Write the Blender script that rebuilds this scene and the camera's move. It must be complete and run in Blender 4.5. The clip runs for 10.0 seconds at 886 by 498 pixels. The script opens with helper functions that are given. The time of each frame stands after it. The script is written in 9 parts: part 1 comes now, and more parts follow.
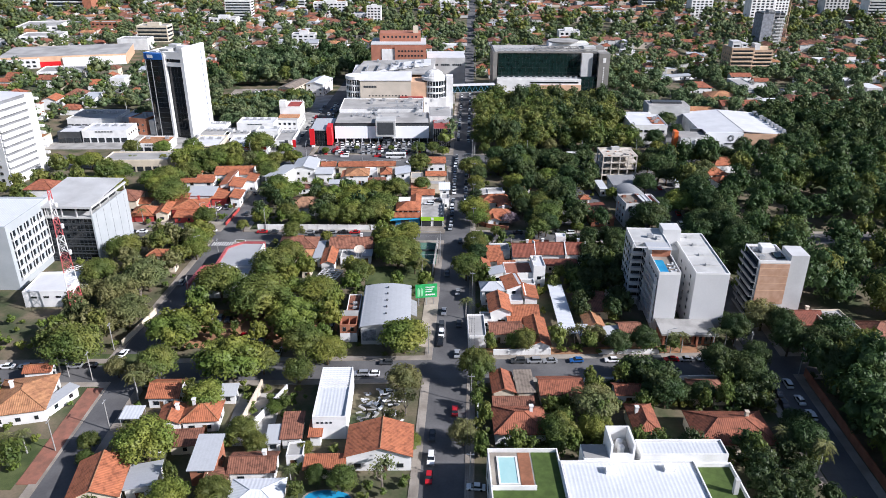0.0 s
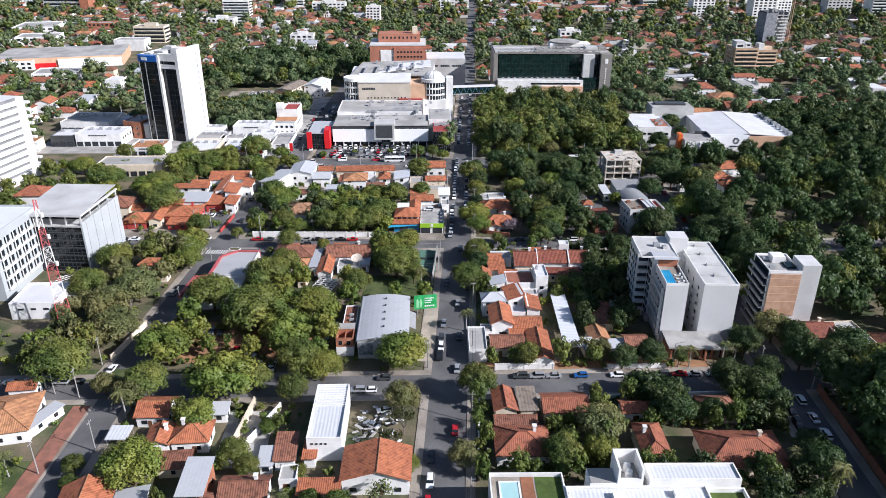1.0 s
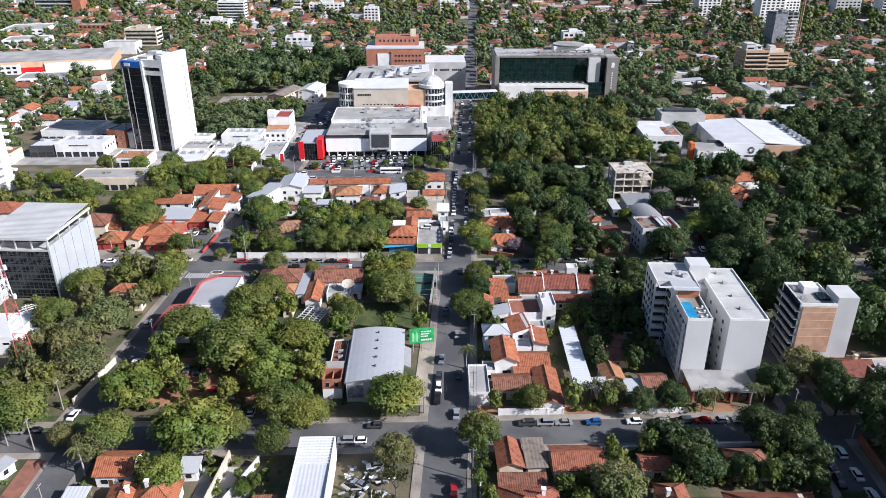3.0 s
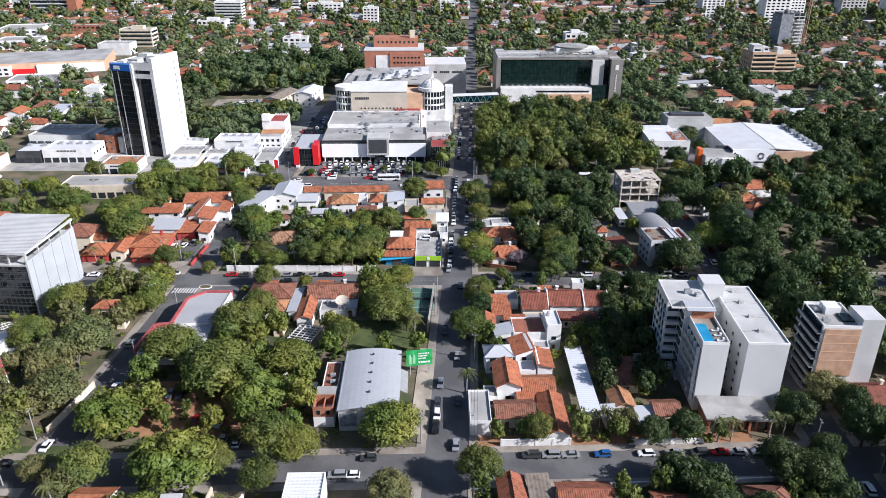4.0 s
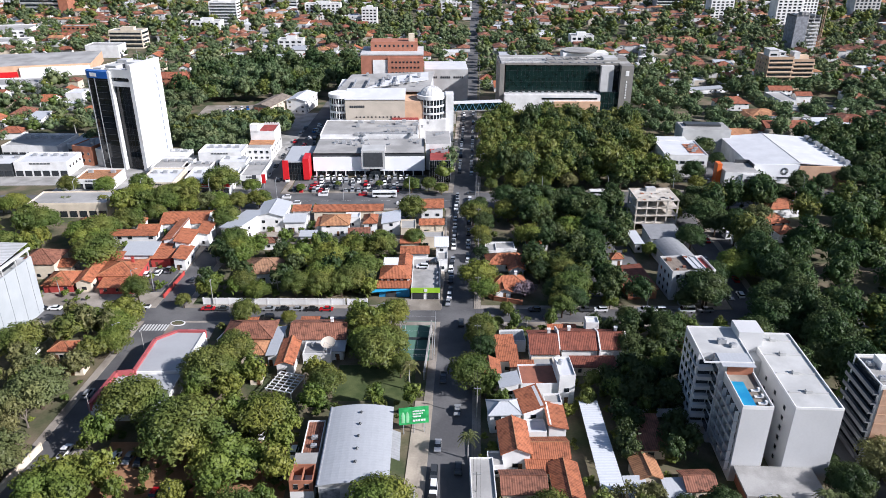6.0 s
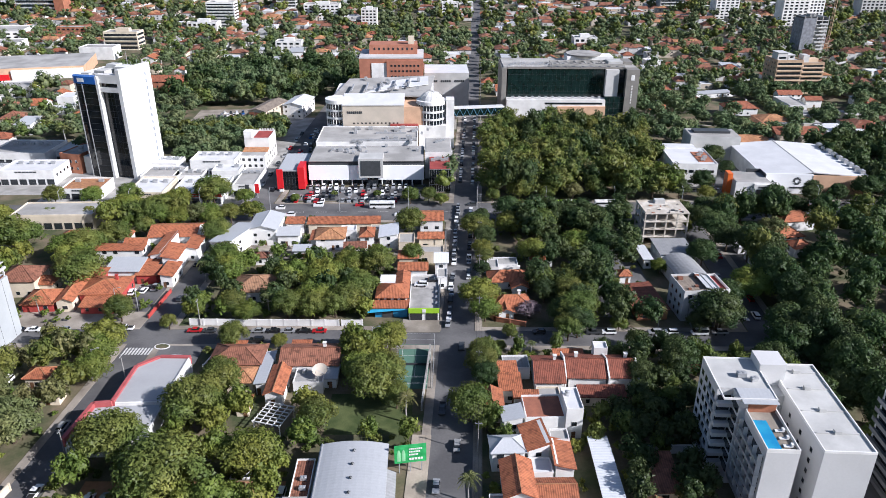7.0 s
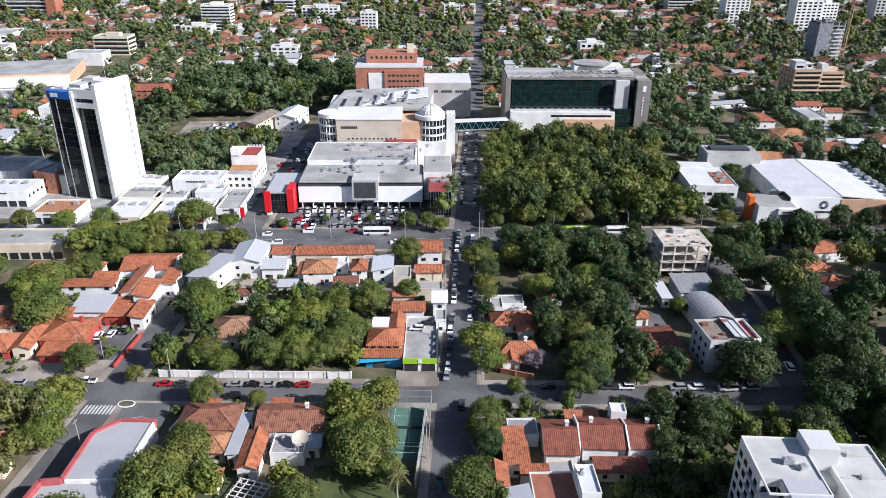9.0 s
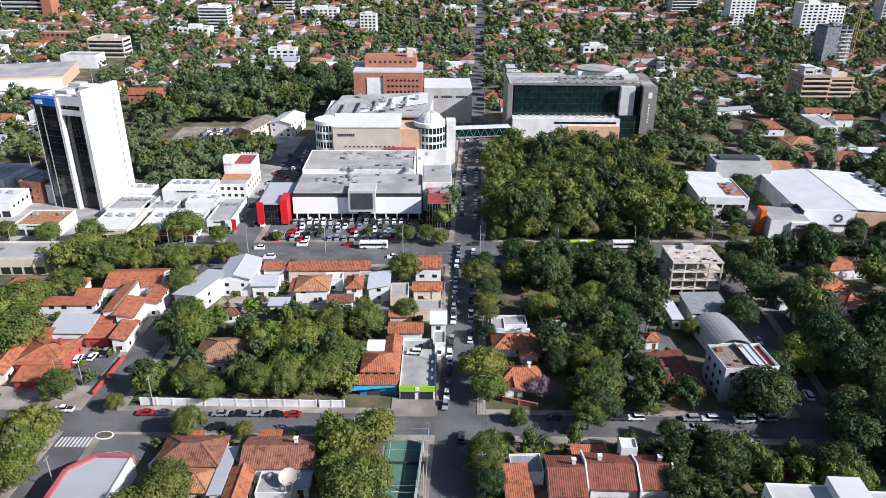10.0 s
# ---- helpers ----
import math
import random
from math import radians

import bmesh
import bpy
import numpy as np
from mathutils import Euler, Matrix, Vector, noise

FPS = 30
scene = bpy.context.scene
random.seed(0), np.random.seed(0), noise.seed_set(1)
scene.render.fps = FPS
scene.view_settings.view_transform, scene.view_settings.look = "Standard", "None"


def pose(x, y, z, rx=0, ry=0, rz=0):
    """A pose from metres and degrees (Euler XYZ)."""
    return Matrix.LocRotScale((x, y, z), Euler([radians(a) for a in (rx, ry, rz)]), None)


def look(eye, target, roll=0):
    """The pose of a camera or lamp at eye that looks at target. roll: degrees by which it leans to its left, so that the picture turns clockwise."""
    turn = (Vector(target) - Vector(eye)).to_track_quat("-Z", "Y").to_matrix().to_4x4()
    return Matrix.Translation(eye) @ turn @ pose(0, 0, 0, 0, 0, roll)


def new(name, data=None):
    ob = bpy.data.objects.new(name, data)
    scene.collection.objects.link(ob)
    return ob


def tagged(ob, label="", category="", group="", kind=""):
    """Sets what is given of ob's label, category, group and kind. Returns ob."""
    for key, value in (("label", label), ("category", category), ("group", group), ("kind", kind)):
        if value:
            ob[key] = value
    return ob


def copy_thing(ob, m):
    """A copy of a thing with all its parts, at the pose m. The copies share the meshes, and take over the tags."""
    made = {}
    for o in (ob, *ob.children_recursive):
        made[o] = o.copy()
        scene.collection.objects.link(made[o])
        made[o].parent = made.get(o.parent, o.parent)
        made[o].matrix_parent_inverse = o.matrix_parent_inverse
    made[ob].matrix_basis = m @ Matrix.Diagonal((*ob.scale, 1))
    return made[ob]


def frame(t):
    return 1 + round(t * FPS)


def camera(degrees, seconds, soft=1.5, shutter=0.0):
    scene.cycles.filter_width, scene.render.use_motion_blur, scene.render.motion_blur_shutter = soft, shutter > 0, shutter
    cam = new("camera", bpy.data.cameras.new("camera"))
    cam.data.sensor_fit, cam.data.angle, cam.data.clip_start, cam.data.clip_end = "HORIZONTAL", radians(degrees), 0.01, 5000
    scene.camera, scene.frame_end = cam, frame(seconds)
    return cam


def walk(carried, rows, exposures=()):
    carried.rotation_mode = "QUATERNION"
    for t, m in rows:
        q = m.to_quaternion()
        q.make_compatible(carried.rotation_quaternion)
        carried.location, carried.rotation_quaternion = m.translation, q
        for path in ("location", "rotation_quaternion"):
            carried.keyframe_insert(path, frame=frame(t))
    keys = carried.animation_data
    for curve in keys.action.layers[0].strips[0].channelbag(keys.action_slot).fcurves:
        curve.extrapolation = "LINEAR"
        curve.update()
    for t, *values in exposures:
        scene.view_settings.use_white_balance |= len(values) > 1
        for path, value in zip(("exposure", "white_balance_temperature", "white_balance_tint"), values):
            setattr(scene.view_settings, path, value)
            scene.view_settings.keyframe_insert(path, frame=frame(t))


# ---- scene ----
cam = camera(63, 10.0, soft=0.85)
walk(cam, [
    (0.0, look((0.07, -0.04, 119.95), (-7.40, 181.88, 37.17), 0.30)),
    (0.5, look((0.03, 3.82, 119.99), (-7.51, 185.66, 37.07), 0.23)),
    (1.0, look((0.03, 8.28, 120.00), (-7.58, 190.08, 36.98), 0.17)),
    (1.5, look((0.05, 13.29, 119.95), (-7.64, 195.06, 36.87), 0.11)),
    (2.0, look((0.05, 18.77, 119.81), (-7.70, 200.52, 36.69), 0.08)),
    (2.5, look((0.04, 24.66, 119.58), (-7.77, 206.39, 36.44), 0.05)),
    (3.0, look((-0.00, 30.87, 119.28), (-7.88, 212.59, 36.12), 0.05)),
    (3.5, look((-0.08, 37.36, 118.93), (-8.00, 219.07, 35.75), 0.05)),
    (4.0, look((-0.18, 44.06, 118.57), (-8.16, 225.75, 35.35), 0.07)),
    (4.5, look((-0.30, 50.90, 118.24), (-8.34, 232.57, 34.97), 0.09)),
    (5.0, look((-0.43, 57.84, 117.97), (-8.54, 239.47, 34.64), 0.12)),
    (5.5, look((-0.56, 64.82, 117.79), (-8.76, 246.41, 34.39), 0.15)),
    (6.0, look((-0.68, 71.81, 117.75), (-8.98, 253.35, 34.25), 0.17)),
    (6.5, look((-0.78, 78.76, 117.85), (-9.20, 260.25, 34.25), 0.19)),
    (7.0, look((-0.86, 85.65, 118.09), (-9.42, 267.09, 34.38), 0.20)),
    (7.5, look((-0.92, 92.46, 118.47), (-9.63, 273.85, 34.66), 0.21)),
    (8.0, look((-0.97, 99.19, 118.93), (-9.83, 280.52, 35.03), 0.22)),
    (8.5, look((-1.01, 105.82, 119.42), (-10.03, 287.12, 35.46), 0.23)),
    (9.0, look((-1.08, 112.37, 119.84), (-10.22, 293.66, 35.86), 0.25)),
    (9.5, look((-1.19, 118.87, 120.05), (-10.42, 300.17, 36.11), 0.31)),
    (10.0, look((-1.39, 125.36, 119.89), (-10.64, 306.71, 36.08), 0.40)),
], [(0.0, 0.65, 5920, 16), (10.0, 0.65, 5920, 16)])

# sun low on the right behind the camera, clear winter sky
SUN_EL, SUN_AZ = radians(31.5), radians(-20)   # azimuth measured from +x towards +y
world = bpy.data.worlds.new("sky")
scene.world = world
world.use_nodes = True
wn = world.node_tree.nodes
sky = wn.new("ShaderNodeTexSky")
sky.sky_type, sky.sun_disc = "NISHITA", False
sky.sun_elevation, sky.sun_rotation = SUN_EL, radians(90) - SUN_AZ
sky.air_density, sky.dust_density = 1.0, 1.0
wn["Background"].inputs["Strength"].default_value = 0.066
world.node_tree.links.new(sky.outputs[0], wn["Background"].inputs[0])
sun = new("sun", bpy.data.lights.new("sun", "SUN"))
sun.data.energy, sun.data.angle, sun.data.color = 5.0, radians(0.53), (1.0, 0.955, 0.89)
to_sun = Vector((math.cos(SUN_EL) * math.cos(SUN_AZ), math.cos(SUN_EL) * math.sin(SUN_AZ), math.sin(SUN_EL)))
sun.matrix_world = look(to_sun * 500, (0, 0, 0))

# ---- materials ----
def material(name, base, rough=0.8, metal=0.0, vary=0.12, scale=0.6, fine=6.0, bump=0.0, second=None, patch=0.5, obj=0.0, spec=0.3):
    """A surface with variation at two scales: large patches and fine grain, in object space."""
    m = bpy.data.materials.new(name)
    m.use_nodes = True
    n, l = m.node_tree.nodes, m.node_tree.links
    b = n["Principled BSDF"]
    b.inputs["Roughness"].default_value, b.inputs["Metallic"].default_value = rough, metal
    b.inputs["Specular IOR Level"].default_value = spec
    co = n.new("ShaderNodeTexCoord")
    big, small = n.new("ShaderNodeTexNoise"), n.new("ShaderNodeTexNoise")
    big.inputs["Scale"].default_value, small.inputs["Scale"].default_value = scale, fine
    big.inputs["Detail"].default_value, small.inputs["Detail"].default_value = 4, 2
    l.new(co.outputs["Object"], big.inputs["Vector"]), l.new(co.outputs["Object"], small.inputs["Vector"])
    ramp = n.new("ShaderNodeValToRGB")
    ramp.color_ramp.elements[0].position, ramp.color_ramp.elements[1].position = 0.5 - patch / 2 + 0.12, 0.5 + patch / 2 - 0.12
    two = second or tuple(c * (1 - 2 * vary) for c in base)
    ramp.color_ramp.elements[0].color, ramp.color_ramp.elements[1].color = (*two, 1), (*base, 1)
    l.new(big.outputs["Fac"], ramp.inputs["Fac"])
    add = n.new("ShaderNodeMath"); add.operation = "MULTIPLY_ADD"
    add.inputs[1].default_value, add.inputs[2].default_value = 2 * vary, 1 - vary
    l.new(small.outputs["Fac"], add.inputs[0])
    val = add.outputs[0]
    if obj:
        inf = n.new("ShaderNodeObjectInfo")
        ma = n.new("ShaderNodeMath"); ma.operation = "MULTIPLY_ADD"
        ma.inputs[1].default_value, ma.inputs[2].default_value = 2 * obj, 1 - obj
        l.new(inf.outputs["Random"], ma.inputs[0])
        mu = n.new("ShaderNodeMath"); mu.operation = "MULTIPLY"
        l.new(ma.outputs[0], mu.inputs[0]), l.new(val, mu.inputs[1])
        val = mu.outputs[0]
    mix = n.new("ShaderNodeVectorMath"); mix.operation = "SCALE"
    l.new(ramp.outputs[0], mix.inputs[0]), l.new(val, mix.inputs["Scale"])
    l.new(mix.outputs[0], b.inputs["Base Color"])
    if bump:
        bp = n.new("ShaderNodeBump"); bp.inputs["Strength"].default_value, bp.inputs["Distance"].default_value = bump, 0.05
        l.new(small.outputs["Fac"], bp.inputs["Height"]), l.new(bp.outputs[0], b.inputs["Normal"])
    return m


def ribbed(name, base, second, period=0.4, rough=0.75, depth=0.5, stain=0.35, metal=0.0, rows=0.0, dark=0.35):
    """Tile or sheet roofing: ribs run down the slope (UV in metres), furrow shade put into the colour, with weathered
    patches.
    """
    m = material(name, base, rough, metal, 0.10, 0.35, 3.0, 0, second, 0.7, 0.12)
    n, l = m.node_tree.nodes, m.node_tree.links
    b = n["Principled BSDF"]
    uv = n.new("ShaderNodeUVMap")
    wave = n.new("ShaderNodeTexWave")
    wave.inputs["Scale"].default_value = 0.314 / period
    wave.inputs["Distortion"].default_value, wave.inputs["Detail"].default_value = 0.4, 1
    l.new(uv.outputs[0], wave.inputs["Vector"])
    # shade between the ribs, painted into the base colour by the wave
    ma = n.new("ShaderNodeMath"); ma.operation = "MULTIPLY_ADD"
    ma.inputs[1].default_value, ma.inputs[2].default_value = dark, 1 - dark * 0.6
    l.new(wave.outputs["Fac"], ma.inputs[0])
    sc = n.new("ShaderNodeVectorMath"); sc.operation = "SCALE"
    l.new(b.inputs["Base Color"].links[0].from_socket, sc.inputs[0]), l.new(ma.outputs[0], sc.inputs["Scale"])
    col = sc.outputs[0]
    if stain:
        st = n.new("ShaderNodeTexNoise"); st.inputs["Scale"].default_value, st.inputs["Detail"].default_value = 0.9, 6
        l.new(n["Texture Coordinate"].outputs["Object"], st.inputs["Vector"])
        rp = n.new("ShaderNodeValToRGB")
        rp.color_ramp.elements[0].position, rp.color_ramp.elements[1].position = 0.34, 0.52
        rp.color_ramp.elements[0].color = (1 - stain, 1 - stain, 1 - stain, 1)
        l.new(st.outputs["Fac"], rp.inputs["Fac"])
        mu = n.new("ShaderNodeVectorMath"); mu.operation = "MULTIPLY"
        l.new(col, mu.inputs[0]), l.new(rp.outputs[0], mu.inputs[1])
        col = mu.outputs[0]
    l.new(col, b.inputs["Base Color"])
    bp = n.new("ShaderNodeBump"); bp.inputs["Strength"].default_value, bp.inputs["Distance"].default_value = depth, 0.08
    l.new(wave.outputs["Fac"], bp.inputs["Height"]), l.new(bp.outputs[0], b.inputs["Normal"])
    return m


def leafy(name, a, c, through_light=0.2):
    """Leaves: hue varies from tree to tree and clump to clump."""
    m = bpy.data.materials.new(name)
    m.use_nodes = True
    n, l = m.node_tree.nodes, m.node_tree.links
    n.remove(n["Principled BSDF"])
    geo, inf, co, noi = n.new("ShaderNodeNewGeometry"), n.new("ShaderNodeObjectInfo"), n.new("ShaderNodeTexCoord"), n.new("ShaderNodeTexNoise")
    noi.inputs["Scale"].default_value, noi.inputs["Detail"].default_value = 0.28, 2
    l.new(co.outputs["Object"], noi.inputs["Vector"])
    s1 = n.new("ShaderNodeMath"); s1.operation = "MULTIPLY_ADD"; s1.inputs[1].default_value = 0.36
    l.new(inf.outputs["Random"], s1.inputs[0]), l.new(noi.outputs["Fac"], s1.inputs[2])
    s2 = n.new("ShaderNodeMath"); s2.operation = "MULTIPLY_ADD"; s2.inputs[1].default_value = 0.18
    l.new(geo.outputs["Random Per Island"], s2.inputs[0]), l.new(s1.outputs[0], s2.inputs[2])
    ramp = n.new("ShaderNodeValToRGB")
    ramp.color_ramp.elements[0].position, ramp.color_ramp.elements[1].position = 0.34, 1.08
    ramp.color_ramp.elements[0].color, ramp.color_ramp.elements[1].color = (*a, 1), (*c, 1)
    l.new(s2.outputs[0], ramp.inputs["Fac"])
    di, tr, gl = (n.new("ShaderNodeBsdf" + k) for k in ("Diffuse", "Translucent", "Glossy"))
    mx, m2 = n.new("ShaderNodeMixShader"), n.new("ShaderNodeMixShader")
    mx.inputs[0].default_value, m2.inputs[0].default_value = through_light, 0.015
    gl.inputs["Roughness"].default_value = 0.5
    # broad drift of hue and lightness from tree to tree
    wide, mix, tone = n.new("ShaderNodeTexNoise"), n.new("ShaderNodeMath"), n.new("ShaderNodeHueSaturation")
    wide.inputs["Scale"].default_value, wide.inputs["Detail"].default_value = 0.10, 0
    mix.operation, mix.inputs[1].default_value = "MULTIPLY_ADD", 0.35
    l.new(geo.outputs["Position"], wide.inputs["Vector"]), l.new(inf.outputs["Random"], mix.inputs[0]), l.new(wide.outputs["Fac"], mix.inputs[2])
    for key, lo, hi in (("Hue", 0.478, 0.538), ("Value", 1.22, 0.84)):
        span = n.new("ShaderNodeMapRange")
        for k, v in (("From Min", 0.46), ("From Max", 0.90), ("To Min", lo), ("To Max", hi)):
            span.inputs[k].default_value = v
        l.new(mix.outputs[0], span.inputs["Value"]), l.new(span.outputs[0], tone.inputs[key])
    tone.inputs["Saturation"].default_value = 1.08
    l.new(ramp.outputs[0], tone.inputs["Color"])
    l.new(tone.outputs[0], di.inputs["Color"]), l.new(tone.outputs[0], tr.inputs["Color"])
    fine, bp = n.new("ShaderNodeTexNoise"), n.new("ShaderNodeBump")
    fine.inputs["Scale"].default_value, fine.inputs["Detail"].default_value = 2.2, 3
    bp.inputs["Strength"].default_value, bp.inputs["Distance"].default_value = 1.0, 0.8
    l.new(co.outputs["Object"], fine.inputs["Vector"]), l.new(fine.outputs["Fac"], bp.inputs["Height"]), l.new(bp.outputs[0], di.inputs["Normal"])
    l.new(di.outputs[0], mx.inputs[1]), l.new(tr.outputs[0], mx.inputs[2])
    l.new(mx.outputs[0], m2.inputs[1]), l.new(gl.outputs[0], m2.inputs[2])
    l.new(m2.outputs[0], n["Material Output"].inputs["Surface"])
    return m


ASPHALT = material("asphalt", (0.135, 0.133, 0.132), 0.9, 0, 0.16, 0.09, 1.6, 0.2, (0.085, 0.084, 0.086))
PAVING = material("paving", (0.33, 0.295, 0.25), 0.9, 0, 0.15, 0.12, 2.0, 0.2, (0.19, 0.165, 0.135))
CONCRETE = material("concrete", (0.38, 0.37, 0.35), 0.85, 0, 0.12, 0.15, 3.0, 0.2, (0.24, 0.235, 0.22))
GROUND = material("soil_and_grass", (0.17, 0.135, 0.09), 0.95, 0, 0.25, 0.09, 1.5, 0.4, (0.055, 0.07, 0.03))
EARTH = material("red_earth", (0.36, 0.19, 0.10), 0.95, 0, 0.2, 0.1, 1.5, 0.3, (0.24, 0.13, 0.07))
LAWN = material("lawn", (0.085, 0.105, 0.038), 0.95, 0, 0.25, 0.25, 4.0, 0.4, (0.045, 0.065, 0.02))
WHITE = material("white_plaster", (0.76, 0.755, 0.735), 0.7, 0, 0.06, 0.2, 3.0, 0, (0.63, 0.625, 0.605), obj=0.04)
BRIGHTWHITE = material("fresh_white_cladding", (0.84, 0.85, 0.86), 0.5, 0, 0.02, 0.1, 2.0, 0, (0.80, 0.81, 0.82))
OFFWHITE = material("offwhite_render", (0.56, 0.56, 0.55), 0.75, 0, 0.06, 0.12, 2.0, 0, (0.47, 0.47, 0.46))
CREAM = material("cream_plaster", (0.66, 0.58, 0.45), 0.75, 0, 0.08, 0.2, 3.0, 0, (0.52, 0.45, 0.35), obj=0.1)
GREYWALL = material("grey_render", (0.50, 0.50, 0.48), 0.75, 0, 0.06, 0.15, 2.0, 0, (0.40, 0.40, 0.385))
BRICKRED = material("red_brick", (0.37, 0.155, 0.09), 0.85, 0, 0.15, 0.3, 4.0, 0.2, (0.27, 0.11, 0.065))
REDWALL = material("red_painted_wall", (0.42, 0.065, 0.055), 0.7, 0, 0.1, 0.3, 3.0)
TILE = ribbed("terracotta_tiles", (0.44, 0.155, 0.072), (0.30, 0.105, 0.055), 0.5, stain=0.42)
TILEOLD = ribbed("weathered_clay_tiles", (0.29, 0.125, 0.078), (0.18, 0.080, 0.052), 0.55, stain=0.5)
TILERED = ribbed("red_brown_tiles", (0.24, 0.078, 0.048), (0.15, 0.052, 0.035), 0.5, stain=0.4)
TILEMID = ribbed("brown_orange_tiles", (0.34, 0.12, 0.065), (0.22, 0.08, 0.048), 0.5, stain=0.42)
BROWNTILE = ribbed("faded_brown_tiles", (0.33, 0.19, 0.11), (0.23, 0.125, 0.075), 0.55, stain=0.45)
TILEPALE = ribbed("pale_clay_tiles", (0.45, 0.23, 0.11), (0.32, 0.15, 0.08), 0.55)
SHEET = ribbed("grey_sheet_roof", (0.42, 0.435, 0.45), (0.40, 0.415, 0.43), 0.9, 0.5, 0.06, 0.05, 0.0, dark=0.03)
SHEETDARK = ribbed("dull_grey_sheet_roof", (0.27, 0.275, 0.28), (0.22, 0.225, 0.23), 0.9, 0.6, 0.2, 0.15, 0.0, dark=0.1)
WORNROOF = ribbed("worn_grey_brown_roof", (0.27, 0.225, 0.18), (0.19, 0.155, 0.125), 0.9, 0.8, 0.3, 0.35, 0.0, dark=0.15)
SHEETWHITE = ribbed("white_sheet_roof", (0.62, 0.64, 0.66), (0.57, 0.59, 0.61), 0.9, 0.45, 0.3, 0.05, 0.0, dark=0.12)
ROOFGREY = material("grey_roof_deck", (0.40, 0.39, 0.37), 0.85, 0, 0.1, 0.08, 1.5, 0, (0.27, 0.265, 0.25))
ROOFWHITE = material("white_roof_deck", (0.62, 0.625, 0.63), 0.7, 0, 0.05, 0.14, 1.4, 0, (0.55, 0.555, 0.56))
TERRACE = material("terracotta_terrace_tiles", (0.33, 0.13, 0.08), 0.8, 0, 0.15, 0.3, 5.0, 0.1, (0.22, 0.09, 0.06))
SHEETFLAT = material("plain_grey_roof", (0.37, 0.375, 0.38), 0.7, 0, 0.05, 0.1, 2.0, 0, (0.33, 0.335, 0.34))
GLASS = material("dark_window_glass", (0.018, 0.024, 0.03), 0.08, 0, 0.1, 0.3, 1.0, spec=0.8)
BARK = material("bark", (0.12, 0.085, 0.06), 0.95, 0, 0.25, 1.0, 6.0, 0.5)
METAL = material("painted_metal", (0.45, 0.46, 0.47), 0.45, 0.4, 0.08, 1.0, 6.0)
LEAF = leafy("leaves", (0.054, 0.078, 0.021), (0.225, 0.252, 0.066))
LEAFDARK = leafy("dark_leaves", (0.044, 0.066, 0.021), (0.186, 0.208, 0.062))
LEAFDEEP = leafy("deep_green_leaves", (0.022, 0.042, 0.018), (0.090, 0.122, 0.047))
# leaves of far trees: bluish haze of distance put into the colour
LEAFHAZE = leafy("haze_blue_leaves", (0.042, 0.066, 0.034), (0.172, 0.212, 0.102))
MAUVE = leafy("dusty_mauve_blossom", (0.085, 0.068, 0.070), (0.260, 0.205, 0.225))
LEAFOLIVE = leafy("olive_leaves", (0.074, 0.082, 0.034), (0.215, 0.220, 0.095))


# ---- building blocks ----
def box(bm, x0, x1, y0, y1, z0, z1):
    v = [bm.verts.new((x, y, z)) for z in (z0, z1) for x, y in ((x0, y0), (x1, y0), (x1, y1), (x0, y1))]
    for f in ((3, 2, 1, 0), (4, 5, 6, 7), (0, 1, 5, 4), (1, 2, 6, 5), (2, 3, 7, 6), (3, 0, 4, 7)):
        bm.faces.new([v[i] for i in f])


def prism(bm, outline, z0, z1):
    """An upright block over an outline given counter-clockwise."""
    lo = [bm.verts.new((x, y, z0)) for x, y in outline]
    hi = [bm.verts.new((x, y, z1)) for x, y in outline]
    bm.faces.new(lo[::-1]), bm.faces.new(hi)
    for i in range(len(lo)):
        j = (i + 1) % len(lo)
        bm.faces.new((lo[i], lo[j], hi[j], hi[i]))


def cyl(bm, x, y, z0, z1, r0, r1=None, n=10):
    r1 = r0 if r1 is None else r1
    lo = [bm.verts.new((x + r0 * math.cos(a), y + r0 * math.sin(a), z0)) for a in [2 * math.pi * k / n for k in range(n)]]
    hi = [bm.verts.new((x + r1 * math.cos(a), y + r1 * math.sin(a), z1)) for a in [2 * math.pi * k / n for k in range(n)]]
    bm.faces.new(lo[::-1]), bm.faces.new(hi)
    for i in range(n):
        bm.faces.new((lo[i], lo[(i + 1) % n], hi[(i + 1) % n], hi[i]))


def tube(bm, a, b, r0, r1=None, n=6):
    a, b = Vector(a), Vector(b)
    r1 = r0 if r1 is None else r1
    q = (b - a).to_track_quat("Z", "Y")
    ring = lambda c, r: [bm.verts.new(c + q @ Vector((r * math.cos(2 * math.pi * k / n), r * math.sin(2 * math.pi * k / n), 0))) for k in range(n)]
    lo, hi = ring(a, r0), ring(b, r1)
    bm.faces.new(lo[::-1]), bm.faces.new(hi)
    for i in range(n):
        bm.faces.new((lo[i], lo[(i + 1) % n], hi[(i + 1) % n], hi[i]))


def slope_uv(bm):
    """UV in metres: u along the eave, v up the slope."""
    uv = bm.loops.layers.uv.verify()
    for f in bm.faces:
        f.normal_update()
        n = f.normal
        side = Vector((-n.y, n.x, 0))
        side = side.normalized() if side.length > 0.02 else Vector((1, 0, 0))
        up = n.cross(side)
        for lp in f.loops:
            lp[uv].uv = (lp.vert.co.dot(side), lp.vert.co.dot(up))


def mesh_of(name, bm, mats, smooth=False):
    me = bpy.data.meshes.new(name)
    bm.to_mesh(me)
    bm.free()
    for m in mats if isinstance(mats, (list, tuple)) else [mats]:
        me.materials.append(m)
    if smooth:
        me.polygons.foreach_set("use_smooth", [True] * len(me.polygons))
    return me


